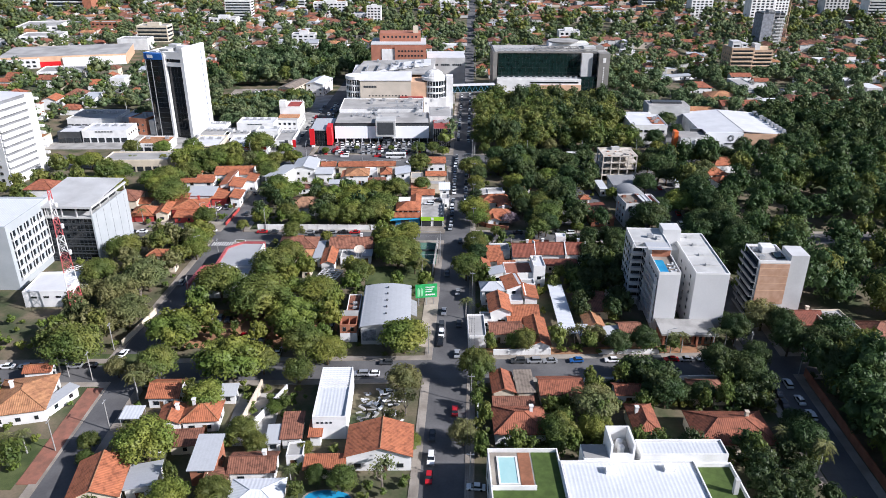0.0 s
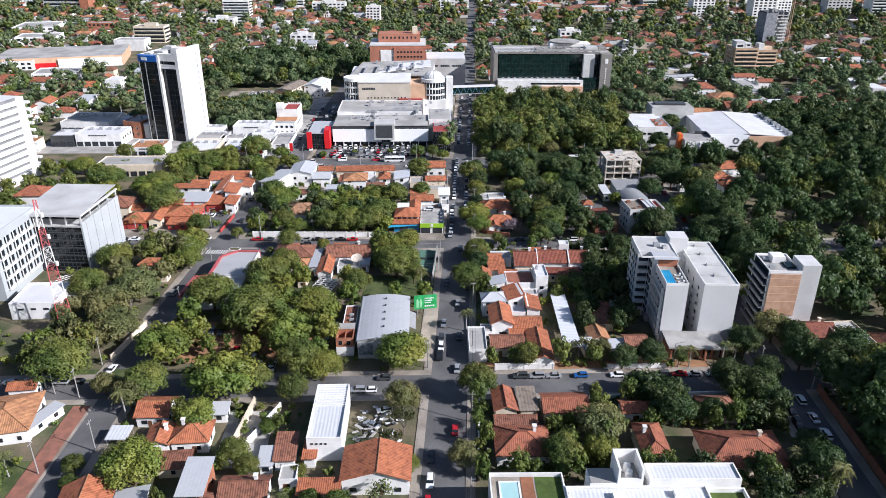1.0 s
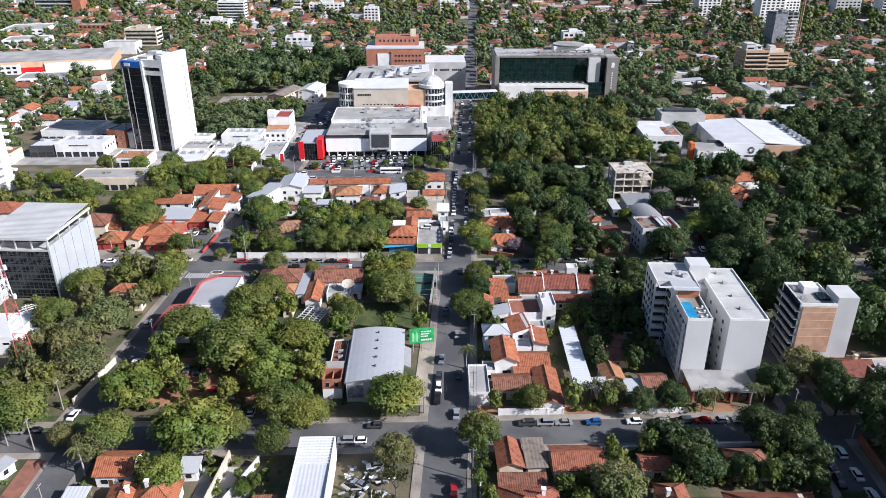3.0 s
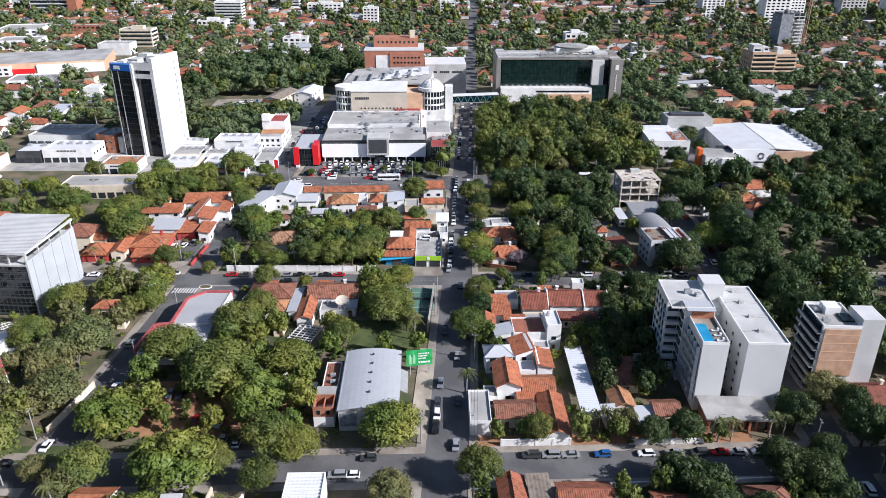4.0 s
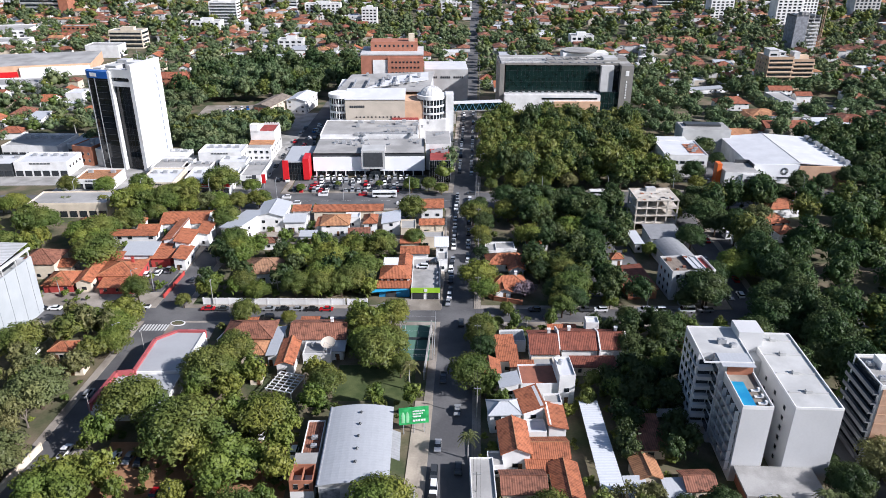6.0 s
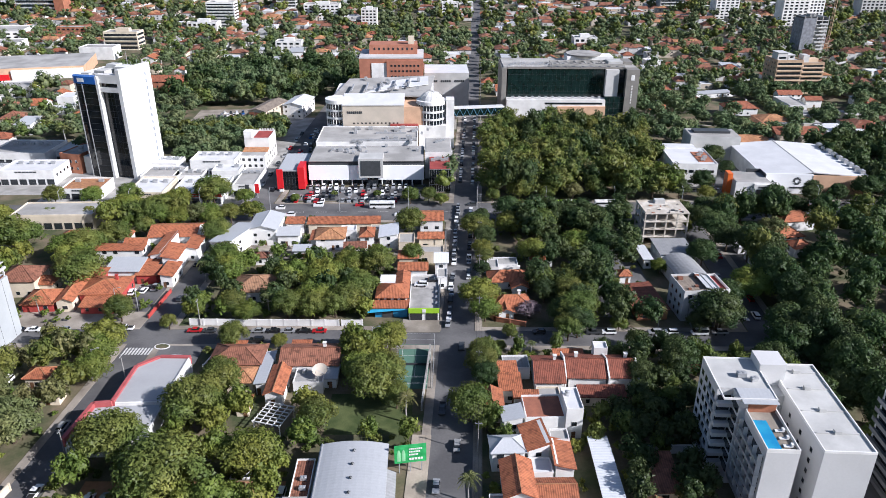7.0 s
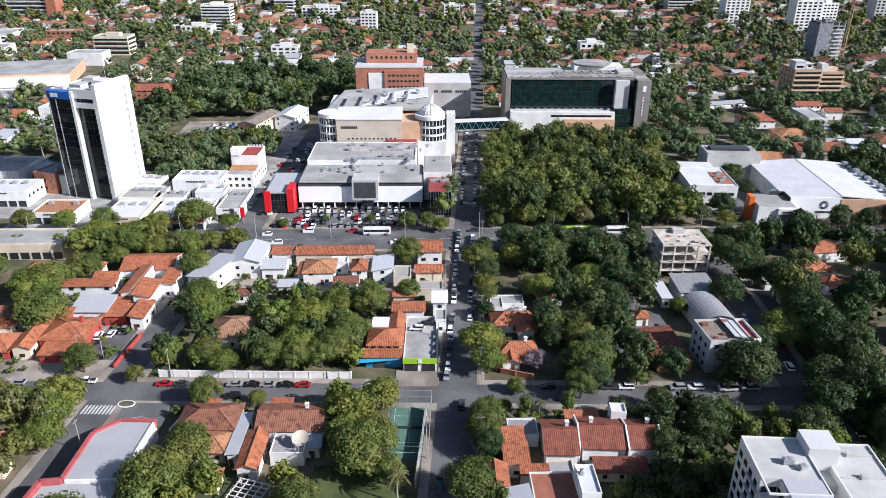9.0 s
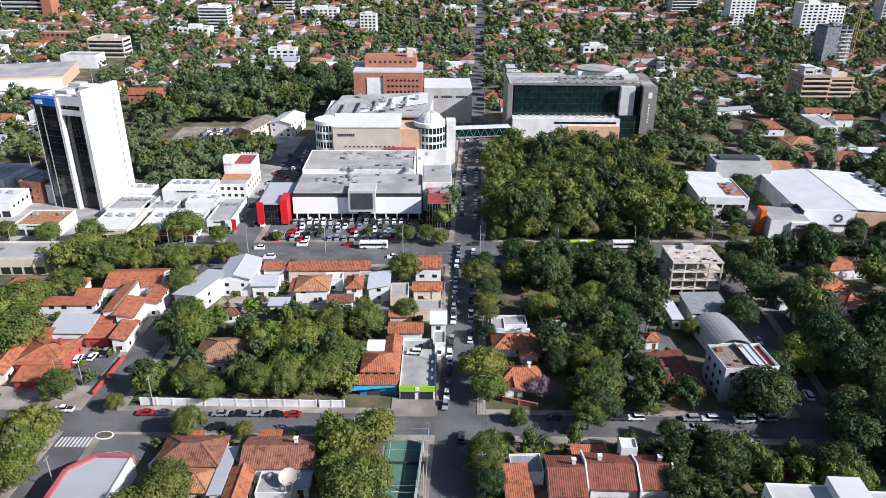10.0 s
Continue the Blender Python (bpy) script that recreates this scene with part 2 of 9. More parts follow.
def part(name, bm, mats, parent, label="", smooth=False):
    ob = new(name, mesh_of(name, bm, mats, smooth))
    ob.parent = parent
    return tagged(ob, label)


def thing(name, label, category, m=None, group="", kind=""):
    ob = new(name)
    ob.empty_display_size = 0.5
    if m is not None:
        ob.matrix_world = m
    return tagged(ob, label, category, group, kind)


def solid(name, bm, mats, label, category="", kind="", m=None, group=""):
    ob = new(name, mesh_of(name, bm, mats))
    if m is not None:
        ob.matrix_world = m
    return tagged(ob, label, category, group, kind)


def slab(bm, corners, thick):
    """A sloping sheet with thickness below its upper face."""
    hi = [bm.verts.new(c) for c in corners]
    lo = [bm.verts.new(Vector(c) - Vector((0, 0, thick))) for c in corners]
    bm.faces.new(hi), bm.faces.new(lo[::-1])
    k = len(hi)
    for i in range(k):
        bm.faces.new((lo[i], lo[(i + 1) % k], hi[(i + 1) % k], hi[i]))


def hip_roof(w, d, z, rise, over=0.6):
    """Hipped roof on a w x d plan, ridge along the longer side."""
    bm = bmesh.new()
    a, b = w / 2 + over, d / 2 + over
    r = abs(a - b)
    if a >= b:
        r0, r1 = Vector((-r, 0, z + rise)), Vector((r, 0, z + rise))
    else:
        r0, r1 = Vector((0, -r, z + rise)), Vector((0, r, z + rise))
    c = [Vector((-a, -b, z)), Vector((a, -b, z)), Vector((a, b, z)), Vector((-a, b, z))]
    if a >= b:
        faces = [(c[0], c[1], r1, r0), (c[1], c[2], r1), (c[2], c[3], r0, r1), (c[3], c[0], r0)]
    else:
        faces = [(c[0], c[1], r0), (c[1], c[2], r1, r0), (c[2], c[3], r1), (c[3], c[0], r0, r1)]
    for f in faces:
        if len({tuple(v) for v in f}) >= 3:
            slab(bm, f, 0.22)
    slope_uv(bm)
    return bm


def gable_roof(w, d, z, rise, over=0.5, along="y", shift=0.0):
    """Pitched roof with its ridge along x or y; shift moves the ridge off the middle."""
    bm = bmesh.new()
    a, b = w / 2 + over, d / 2 + over
    if along == "y":
        s = shift * w / 2
        slab(bm, [(-a, b, z), (-a, -b, z), (s, -b, z + rise), (s, b, z + rise)], 0.22)
        slab(bm, [(a, -b, z), (a, b, z), (s, b, z + rise), (s, -b, z + rise)], 0.22)
    else:
        s = shift * d / 2
        slab(bm, [(-a, -b, z), (a, -b, z), (a, s, z + rise), (-a, s, z + rise)], 0.22)
        slab(bm, [(a, b, z), (-a, b, z), (-a, s, z + rise), (a, s, z + rise)], 0.22)
    slope_uv(bm)
    return bm


def shed_roof(w, d, z, rise, over=0.4, low="-y"):
    bm = bmesh.new()
    a, b = w / 2 + over, d / 2 + over
    q = {"-y": (0, 0, 1, 1), "y": (1, 1, 0, 0), "-x": (0, 1, 1, 0), "x": (1, 0, 0, 1)}[low]
    slab(bm, [(x, y, z + rise * k) for (x, y), k in zip(((-a, -b), (a, -b), (a, b), (-a, b)), q)], 0.2)
    slope_uv(bm)
    return bm


def flat_roof(w, d, z, parapet=0.5, t=0.25):
    """Deck and parapet of a flat roof: returns both."""
    deck, rim = bmesh.new(), bmesh.new()
    box(deck, -w / 2 + t, w / 2 - t, -d / 2 + t, d / 2 - t, z - 0.05, z + 0.08)
    slope_uv(deck)
    box(rim, -w / 2, w / 2, -d / 2, -d / 2 + t, z, z + parapet)
    box(rim, -w / 2, w / 2, d / 2 - t, d / 2, z, z + parapet)
    box(rim, -w / 2, -w / 2 + t, -d / 2 + t, d / 2 - t, z, z + parapet)
    box(rim, w / 2 - t, w / 2, -d / 2 + t, d / 2 - t, z, z + parapet)
    return deck, rim


def arc_roof(half, rise, z, y0, y1, n=10, thick=0.22):
    """A curved sheet roof spanning x, as one shell."""
    bm = bmesh.new()
    rows = []
    for dz in (0, -thick):
        for y in (y0, y1):
            rows.append([bm.verts.new((-half + 2 * half * k / n, y, z + dz + rise * (1 - (2 * k / n - 1) ** 2))) for k in range(n + 1)])
    for k in range(n):
        bm.faces.new((rows[0][k], rows[0][k + 1], rows[1][k + 1], rows[1][k]))
        bm.faces.new((rows[2][k], rows[3][k], rows[3][k + 1], rows[2][k + 1]))
        bm.faces.new((rows[0][k], rows[2][k], rows[2][k + 1], rows[0][k + 1]))
        bm.faces.new((rows[1][k], rows[1][k + 1], rows[3][k + 1], rows[3][k]))
    bm.faces.new((rows[0][0], rows[1][0], rows[3][0], rows[2][0])), bm.faces.new((rows[0][n], rows[2][n], rows[3][n], rows[1][n]))
    slope_uv(bm)
    return bm

# ---- ground and streets ----
bm = bmesh.new()
bmesh.ops.create_grid(bm, x_segments=8, y_segments=8, size=6000)
solid("ground", bm, GROUND, "soil and rough grass between the city blocks", kind="structure", m=pose(0, 800, 0))


def sheet_of(name, outline, z, mat, label, low=-0.3):
    bm = bmesh.new()
    prism(bm, outline, low, z)
    return solid(name, bm, mat, label, kind="structure")


def band(p, q, w):
    """Outline of a strip of width w from p to q."""
    p, q = Vector(p), Vector(q)
    n = (q - p).normalized()
    n = Vector((-n.y, n.x)) * w / 2
    return [tuple(v) for v in (p - n, q - n, q + n, p + n)]


def south_y(x): return 163.5 + (x + 220) * 0.070      # centre lines of the cross streets
def north_y(x): return 263.0 + (x + 300) * 0.0452
def avenue_y(x): return 347.0 + (x + 500) * 0.070

STREET = "worn grey asphalt street with patches"
sheet_of("road_main", band((-5.3, -400), (-5.3, 1700), 10.6), 0.050, ASPHALT, STREET)
sheet_of("road_south", band((-320, south_y(-320)), (330, south_y(330)), 9.6), 0.058, ASPHALT, STREET)
sheet_of("road_north", band((-400, north_y(-400)), (430, north_y(430)), 8.6), 0.054, ASPHALT, STREET)
sheet_of("avenue", band((-600, avenue_y(-600)), (600, avenue_y(600)), 20), 0.062, ASPHALT, "wide asphalt avenue in front of the mall")
sheet_of("road_west", band((-101.0, 166), (-100.5, 372), 9.0), 0.066, ASPHALT, STREET)
sheet_of("road_west_south", band((-69.0, -400), (-97.0, 171), 8.2), 0.070, ASPHALT, STREET)
sheet_of("road_west_north", band((-97, 380), (-104, 900), 11), 0.078, ASPHALT, STREET)
sheet_of("road_east", band((90.0, -400), (90.5, 384), 9.5), 0.074, ASPHALT, STREET)

# raised pavements along the streets, block by block
def pavement(x0, x1, ylo, yhi, w=2.3, lean0=0.0, lean1=0.0):
    """A kerbed pavement round a block; ylo, yhi give the street line at x."""
    left, right = (lambda y: x0 + lean0 * (y - 168)), (lambda y: x1 + lean1 * (y - 168))
    outer = [(f(y), y) for f, y in ((left, ylo(x0)), (right, ylo(x1)), (right, yhi(x1)), (left, yhi(x0)))]
    inner = [(f(y) + dx, y) for f, y, dx in ((left, ylo(x0) + w, w), (right, ylo(x1) + w, -w), (right, yhi(x1) - w, -w), (left, yhi(x0) - w, w))]
    bm = bmesh.new()
    for i in range(4):
        j = (i + 1) % 4
        prism(bm, [outer[i], outer[j], inner[j], inner[i]], -0.2, 0.17)
    solid("pavement", bm, PAVING, "raised concrete pavement with a kerb", kind="structure")

XS = [(-300, -105.0), (-96.0, -10.6), (0.0, 85.2), (94.8, 300)]
for x0, x1 in XS:
    south = {-105.0: -101.0, -96.0: -92.8}
    pavement(south.get(x0, x0), south.get(x1, x1), lambda x: -400, lambda x: south_y(x) - 4.8, 2.3, -0.049 if x0 in south else 0, -0.049 if x1 in south else 0)
    pavement(x0, x1, lambda x: south_y(x) + 4.8, lambda x: north_y(x) - 4.3)
    pavement(x0, x1, lambda x: north_y(x) + 4.3, lambda x: avenue_y(x) - 10)
pavement(-91, -10.6, lambda x: avenue_y(x) + 10, lambda x: 700)
pavement(0.0, 300, lambda x: avenue_y(x) + 10, lambda x: 535)

# yards and open ground
def patch(name, x, y, w, d, rot, mat, label, z=0.03):
    a = radians(rot)
    pts = [(x + u * w / 2 * math.cos(a) - v * d / 2 * math.sin(a), y + u * w / 2 * math.sin(a) + v * d / 2 * math.cos(a)) for u, v in ((-1, -1), (1, -1), (1, 1), (-1, 1))]
    return sheet_of(name, pts, z, mat, label)

patch("earth_yard", -65, 199, 46, 24, 3, EARTH, "red earth yard used for parking under trees", 0.035)
patch("lawn", -27, 238, 22, 17, 3, LAWN, "short green garden lawn")
patch("parking_lot", -55, 401, 66, 18, 4, ASPHALT, "asphalt parking lot in front of the mall", 0.09)
patch("parking_lot", 48, 322, 26, 60, 2, ASPHALT, "grey asphalt parking yard among trees", 0.045)
patch("parking_lot", -111, 298, 12, 22, 2, ASPHALT, "small paved restaurant forecourt", 0.05)
patch("parking_lot", -130, 270, 20, 8, 3, CONCRETE, "paved forecourt beside the glass office", 0.05)
patch("forecourt", -12.8, 210, 4.8, 40, 0, material("sandy_paving", (0.42, 0.365, 0.29), 0.9, 0, 0.15, 0.15, 2.0, 0.2, (0.30, 0.26, 0.21)), "wide pale pavement beside the metal hall", 0.19)
patch("forecourt", -17, 283, 12, 8, 3, PAVING, "pale paved corner forecourt", 0.19)
patch("verge", -111, 178, 26, 6, 4, LAWN, "worn grass verge by the crossing", 0.10)
patch("verge", -107.6, 133, 5.4, 18, 3, LAWN, "bright green front lawn", 0.10)
patch("red_paving", -102.9, 145, 4.6, 38, 3, material("red_paving", (0.30, 0.13, 0.09), 0.85, 0, 0.15, 0.4, 4.0, 0.2, (0.2, 0.1, 0.07)), "red brick paved footway", 0.19)
patch("yard", -56, 153, 12, 22, 5, CONCRETE, "grey concrete back yard with a driveway", 0.04)
patch("yard", 36, 190, 70, 5, 4, EARTH, "bare red earth verge beside the street", 0.12)
patch("parking_lot", 104, 418, 24, 12, 3, ASPHALT, "asphalt parking of the supermarket", 0.05)
patch("car_park", -166, 530, 32, 52, 6, PAVING, "pale gravel car park among trees", 0.05)

patch("parking_lot", 140, 397, 90, 12, 4, ASPHALT, "asphalt forecourt of the supermarket", 0.085)
patch("parking_lot", 100, 352, 12, 44, 2, ASPHALT, "dark asphalt yard behind the sheds", 0.05)
patch("forecourt", -128, 300, 44, 46, 4, PAVING, "paved ground round the restaurants", 0.045)
patch("forecourt", -52, 346, 74, 30, 5, PAVING, "paved yards between the low houses", 0.045)

patch("parking_lot", -87.5, 262.5, 13, 9.5, 3, ASPHALT, "open asphalt corner beside the traffic island", 0.185)

# painted crossing and traffic island
PAINT = material("road_paint", (0.62, 0.62, 0.6), 0.8, 0, 0.15, 1.5, 8.0, 0, (0.42, 0.42, 0.41))
for i in range(9):
    bm = bmesh.new()
    box(bm, -0.28, 0.28, -1.9, 1.9, 0, 0.006)
    solid("crossing_stripe", bm, PAINT, "worn white zebra crossing stripe on asphalt", kind="structure", m=pose(-104.0 + 0.95 * i, 263.6 + 0.04 * i, 0.078, 0, 0, 0))
for x in range(-230, 240, 9):
    if abs(x + 5) > 8:
        bm = bmesh.new()
        box(bm, -2.2, 2.2, -0.08, 0.08, 0, 0.006)
        solid("lane_mark", bm, PAINT, "faded white lane mark on asphalt", kind="structure", m=pose(x, avenue_y(x), 0.066, 0, 0, 4))
isl = thing("traffic_island", "small oval traffic island with a white kerb", "traffic island", pose(-93.8, 266.5, 0.05))
bm = bmesh.new()
pts = [(2.4 * math.cos(a), 1.6 * math.sin(a)) for a in [6.283 * k / 16 for k in range(16)]]
prism(bm, pts, 0, 0.25)
part("kerb", bm, WHITE, isl)
bm = bmesh.new()
prism(bm, [(0.84 * x, 0.80 * y) for x, y in pts], 0.2, 0.3)
part("soil", bm, GROUND, isl)

# ---- houses ----
WINDOWS = {}
FOOT = [(53, 81, 192, 236), (-41, -12, 190, 220), (-41, -14, 144, 170), (4, 62, 105, 138), (-96, -75, 215, 254), (-34, -11, 284, 313), (-164, -139, 242, 274), (-190, -155, 214, 252), (-152, -130, 204, 233), (-23, -11, 248, 273), (-38, -16, 229, 247), (86, 107, 209, 225), (63, 86, 289, 365), (28, 34, 193, 225), (-252, -218, 324, 358), (-36, -26, 120, 129), (-47, -38, 241, 252), (-56, -45, 226, 238), (-90, -84, 147, 153)]
FRAME = material("window_frame", (0.45, 0.44, 0.42), 0.5, 0, 0.05)
DOORWOOD = material("wooden_door", (0.16, 0.08, 0.04), 0.6, 0, 0.2, 1.0, 6.0)


def window_mesh(w, h, frame=None):
    key = (round(w, 2), round(h, 2), frame.name if frame else "")
    if key not in WINDOWS:
        bm = bmesh.new()
        box(bm, -w / 2, w / 2, -0.06, 0.03, 0, h)
        bm.faces.ensure_lookup_table()
        front = bm.faces[2]
        bmesh.ops.inset_region(bm, faces=[front], thickness=0.09)
        front.material_index = 1
        for v in front.verts:
            v.co.y += 0.05
        WINDOWS[key] = mesh_of("window", bm, [frame or FRAME, GLASS])
    return WINDOWS[key]


def window(parent, w, h, x, y, z, face, frame=None):
    """A framed window on the wall of a thing: face is -y, y, x or -x."""
    ob = new("window", window_mesh(w, h, frame))
    ob.parent = parent
    ob.matrix_local = pose(x, y, z, 0, 0, {"-y": 0, "x": 90, "y": 180, "-x": -90}[face])
    return ob


def windows(parent, w, h, a0, a1, n, c, zs, face, frame=None):
    """Rows of n windows between a0 and a1 along the wall at c, on the levels zs."""
    for z in zs:
        for k in range(n):
            u = a0 + (k + 0.5) * (a1 - a0) / n
            x, y = (u, c) if face in ("-y", "y") else (c, u)
            window(parent, w, h, x, y, z, face, frame)


def house(x, y, w, d, rot, h, roof="hip", rmat=None, wmat=None, rise=None, label="", chimney=0, low="-y", shift=0.0, name="house", tank=0, over=0.55, far=False):
    """A house: walls, roof by kind, windows and a door, chimney or roof tank where there is one."""
    rmat, wmat = rmat or TILE, wmat or WHITE
    ob = thing(name, label or "house with a clay tile roof and white walls", "house", pose(x, y, 0, 0, 0, rot), group="houses of the neighbourhood")
    if rise is None:
        rise = {"hip": 0.26 * min(w, d), "gx": 0.22 * d, "gy": 0.22 * w, "shed": 0.12 * d, "flat": 0}[roof]
    hw, hd = w / 2 - (0.0 if roof == "flat" else over), d / 2 - (0.0 if roof == "flat" else over)
    bm = bmesh.new()
    if roof == "gy":
        s = shift * w / 2
        lo = [(-hw, 0), (hw, 0), (hw, h), (s, h + rise * (hw / (w / 2)) - 0.05), (-hw, h)]
        a = [bm.verts.new((u, -hd, v)) for u, v in lo]
        b = [bm.verts.new((u, hd, v)) for u, v in lo]
        bm.faces.new(a), bm.faces.new(b[::-1])
        for i in range(5):
            bm.faces.new((b[i], b[(i + 1) % 5], a[(i + 1) % 5], a[i]))
    elif roof == "gx":
        s = shift * d / 2
        lo = [(-hd, 0), (hd, 0), (hd, h), (s, h + rise * (hd / (d / 2)) - 0.05), (-hd, h)]
        a = [bm.verts.new((hw, u, v)) for u, v in lo]
        b = [bm.verts.new((-hw, u, v)) for u, v in lo]
        bm.faces.new(a), bm.faces.new(b[::-1])
        for i in range(5):
            bm.faces.new((b[i], b[(i + 1) % 5], a[(i + 1) % 5], a[i]))
    else:
        box(bm, -hw, hw, -hd, hd, 0, h if roof != "shed" else h + 0.02)
        if roof == "shed":
            q = {"-y": (0, 0, 1, 1), "y": (1, 1, 0, 0), "-x": (0, 1, 1, 0), "x": (1, 0, 0, 1)}[low]
            bm.verts.ensure_lookup_table()
            for v, k in zip(bm.verts[4:8], q):
                v.co.z += k * rise - 0.12
    part("wall", bm, wmat, ob)
    if roof == "hip":
        bm = hip_roof(w - 2 * over, d - 2 * over, h, rise, over)
    elif roof in ("gx", "gy"):
        bm = gable_roof(w - 2 * over, d - 2 * over, h, rise, over, roof[1], shift)
    elif roof == "shed":
        bm = shed_roof(w - 2 * over, d - 2 * over, h, rise, over, low)
    else:
        bm, rim = flat_roof(w, d, h, 0.55, 0.2)
        part("parapet", rim, wmat, ob)
    cover = part("roof", bm, rmat, ob)
    if roof in ("hip", "gx", "gy") and rise > 0.5:
        bm = bmesh.new()
        top = h + rise + 0.04
        if roof == "gy":
            tube(bm, (shift * w / 2, -d / 2, top), (shift * w / 2, d / 2, top), 0.13, n=5)
        elif roof == "gx":
            tube(bm, (-w / 2, shift * d / 2, top), (w / 2, shift * d / 2, top), 0.13, n=5)
        else:
            r = abs(w - d) / 2
            e = [Vector((-r, 0, top)), Vector((r, 0, top))] if w >= d else [Vector((0, -r, top)), Vector((0, r, top))]
            if r > 0.2:
                tube(bm, e[0], e[1], 0.13, n=5)
            for cx, cy in ((-1, -1), (1, -1), (1, 1), (-1, 1)):
                end = e[1] if (cx if w >= d else cy) > 0 else e[0]
                tube(bm, (cx * w / 2, cy * d / 2, h + 0.06), end, 0.12, n=5)
        part("ridge_cap", bm, TILEPALE if rmat is TILE else rmat, cover)
    levels = [1.0] if h < 5 else ([1.0, 3.9] if h < 8 else [1.0, 3.9, 6.8])
    n = max(1, int(w / 4.2))
    FOOT.append((x - w / 2, x + w / 2, y - d / 2, y + d / 2) if abs(rot) < 45 else (x - d / 2, x + d / 2, y - w / 2, y + w / 2))
    pick = random.Random(int(x * 13 + y * 7))
    if far:
        levels = levels[:1]
    for z in levels:
        for k in range(n):
            if pick.random() < 0.6:
                window(ob, pick.choice((1.0, 1.3, 1.6)), 1.2, -hw + (k + 0.5) * 2 * hw / n, -hd - 0.02, z, "-y")
        for k in range(max(1, int(d / 4.5))):
            if pick.random() < (0.2 if far else 0.6):
                window(ob, 1.2, 1.2, hw + 0.02, -hd + (k + 0.5) * 2 * hd / max(1, int(d / 4.5)), z, "x")
    if not far and pick.random() < 0.6:
        bm = bmesh.new()
        u = hw * pick.uniform(-0.5, 0.5)
        box(bm, u - 0.5, u + 0.5, -hd - 0.05, -hd + 0.02, 0, 2.1)
        part("door", bm, DOORWOOD, ob, "dark wooden door")
    if chimney:
        bm = bmesh.new()
        cx, cy = w * 0.22 * chimney, d * 0.12
        zt = h + rise * 0.9 + 1.0
        box(bm, cx - 0.4, cx + 0.4, cy - 0.4, cy + 0.4, h, zt)
        box(bm, cx - 0.55, cx + 0.55, cy - 0.55, cy + 0.55, zt, zt + 0.18)
        part("chimney", bm, wmat, ob)
    if tank:
        bm = bmesh.new()
        cyl(bm, -w * 0.2, d * 0.2, h + rise * 0.4, h + rise * 0.4 + 1.3, 0.65, 0.6, 12)
        cyl(bm, -w * 0.2, d * 0.2, h + rise * 0.4 + 1.3, h + rise * 0.4 + 1.5, 0.6, 0.3, 12)
        part("water_tank", bm, METAL, ob, "round water tank")
    return ob


ORANGE = "low house with an orange clay tile roof and white walls"
BROWN = "low house with a weathered brown clay tile roof"
TWO = "two-storey white house with an orange tile roof"
GREYR = "low building with a grey sheet metal roof"
FLATW = "white flat-roofed house with a low parapet"

# block south-west of the near crossing
house(-83.1, 124.6, 11.8, 13.6, 12, 4, "gy", TILE, CREAM, label=ORANGE)
house(-73.6, 126.2, 7.6, 8.4, 9, 3.6, "shed", SHEET, WHITE, label=GREYR, low="-x")
house(-61.0, 132.8, 6.3, 11.4, 4, 5, "shed", SHEET, BRICKRED, label="narrow brick building with a pale sheet metal roof")
house(-81.5, 160.2, 9.0, 9.0, 4, 3.5, "gx", TILE, WHITE, label=ORANGE)
house(-76.0, 149.2, 6.5, 8.2, 8, 3.4, "gy", TILE, WHITE, label=ORANGE, chimney=1)
house(-68.3, 150.6, 9.8, 8.8, 7, 3.7, "hip", TILE, WHITE, label=ORANGE, chimney=-1)
house(-69.0, 140.6, 8.0, 6.0, 8, 3.0, "shed", TILEOLD, CREAM, label=BROWN)
house(-64.7, 160.8, 4.8, 5.1, 5, 3, "shed", SHEET, WHITE, label=GREYR)
house(-49.7, 132.3, 11.3, 7.6, 5, 3.5, "gx", TILEOLD, WHITE, label=BROWN, chimney=1)
house(-46.3, 122.0, 12.4, 10.0, 5, 3.5, "hip", SHEETWHITE, WHITE, 1.2, "white house with a pale sheet metal hipped roof")
house(-47.6, 142.9, 3.9, 6.6, 6, 3.0, "shed", SHEET, WHITE, label=GREYR)
house(-43.6, 145.9, 5.6, 9.6, 6, 3.4, "shed", TILEOLD, WHITE, label=BROWN)
house(-20.8, 140.2, 16.4, 12.0, 3, 4.6, "gy", TILE, WHITE, 2.6, "white house with a broad orange gabled tile roof", shift=0.06)
house(-33.1, 133.2, 10.0, 5.0, 4, 3.3, "shed", TILE, CREAM, label=ORANGE)
house(-37.6, 145.4, 3.6, 6.0, 4, 3.2, "shed", TILE, WHITE, label=ORANGE)
house(-36.0, 118.5, 8, 6, 4, 3.2, "hip", TILEOLD, CREAM, label=BROWN)
# west of the western street, near end
house(-118.2, 155.0, 14.3, 17.0, 16, 4.0, "hip", TILEPALE, WHITE, 2.4, "white house with a broad pale orange tile roof", chimney=-1)
house(-109.6, 156.2, 3.6, 11.0, -18, 3.0, "shed", SHEET, WHITE, 0.3, label="white carport with a flat grey sheet roof", low="x")
house(-121.5, 168.0, 8.0, 5.0, 10, 3.6, "gx", TILE, WHITE, label=ORANGE)
house(-128.0, 141.0, 10, 10, 10, 4, "hip", TILE, CREAM, label=ORANGE)
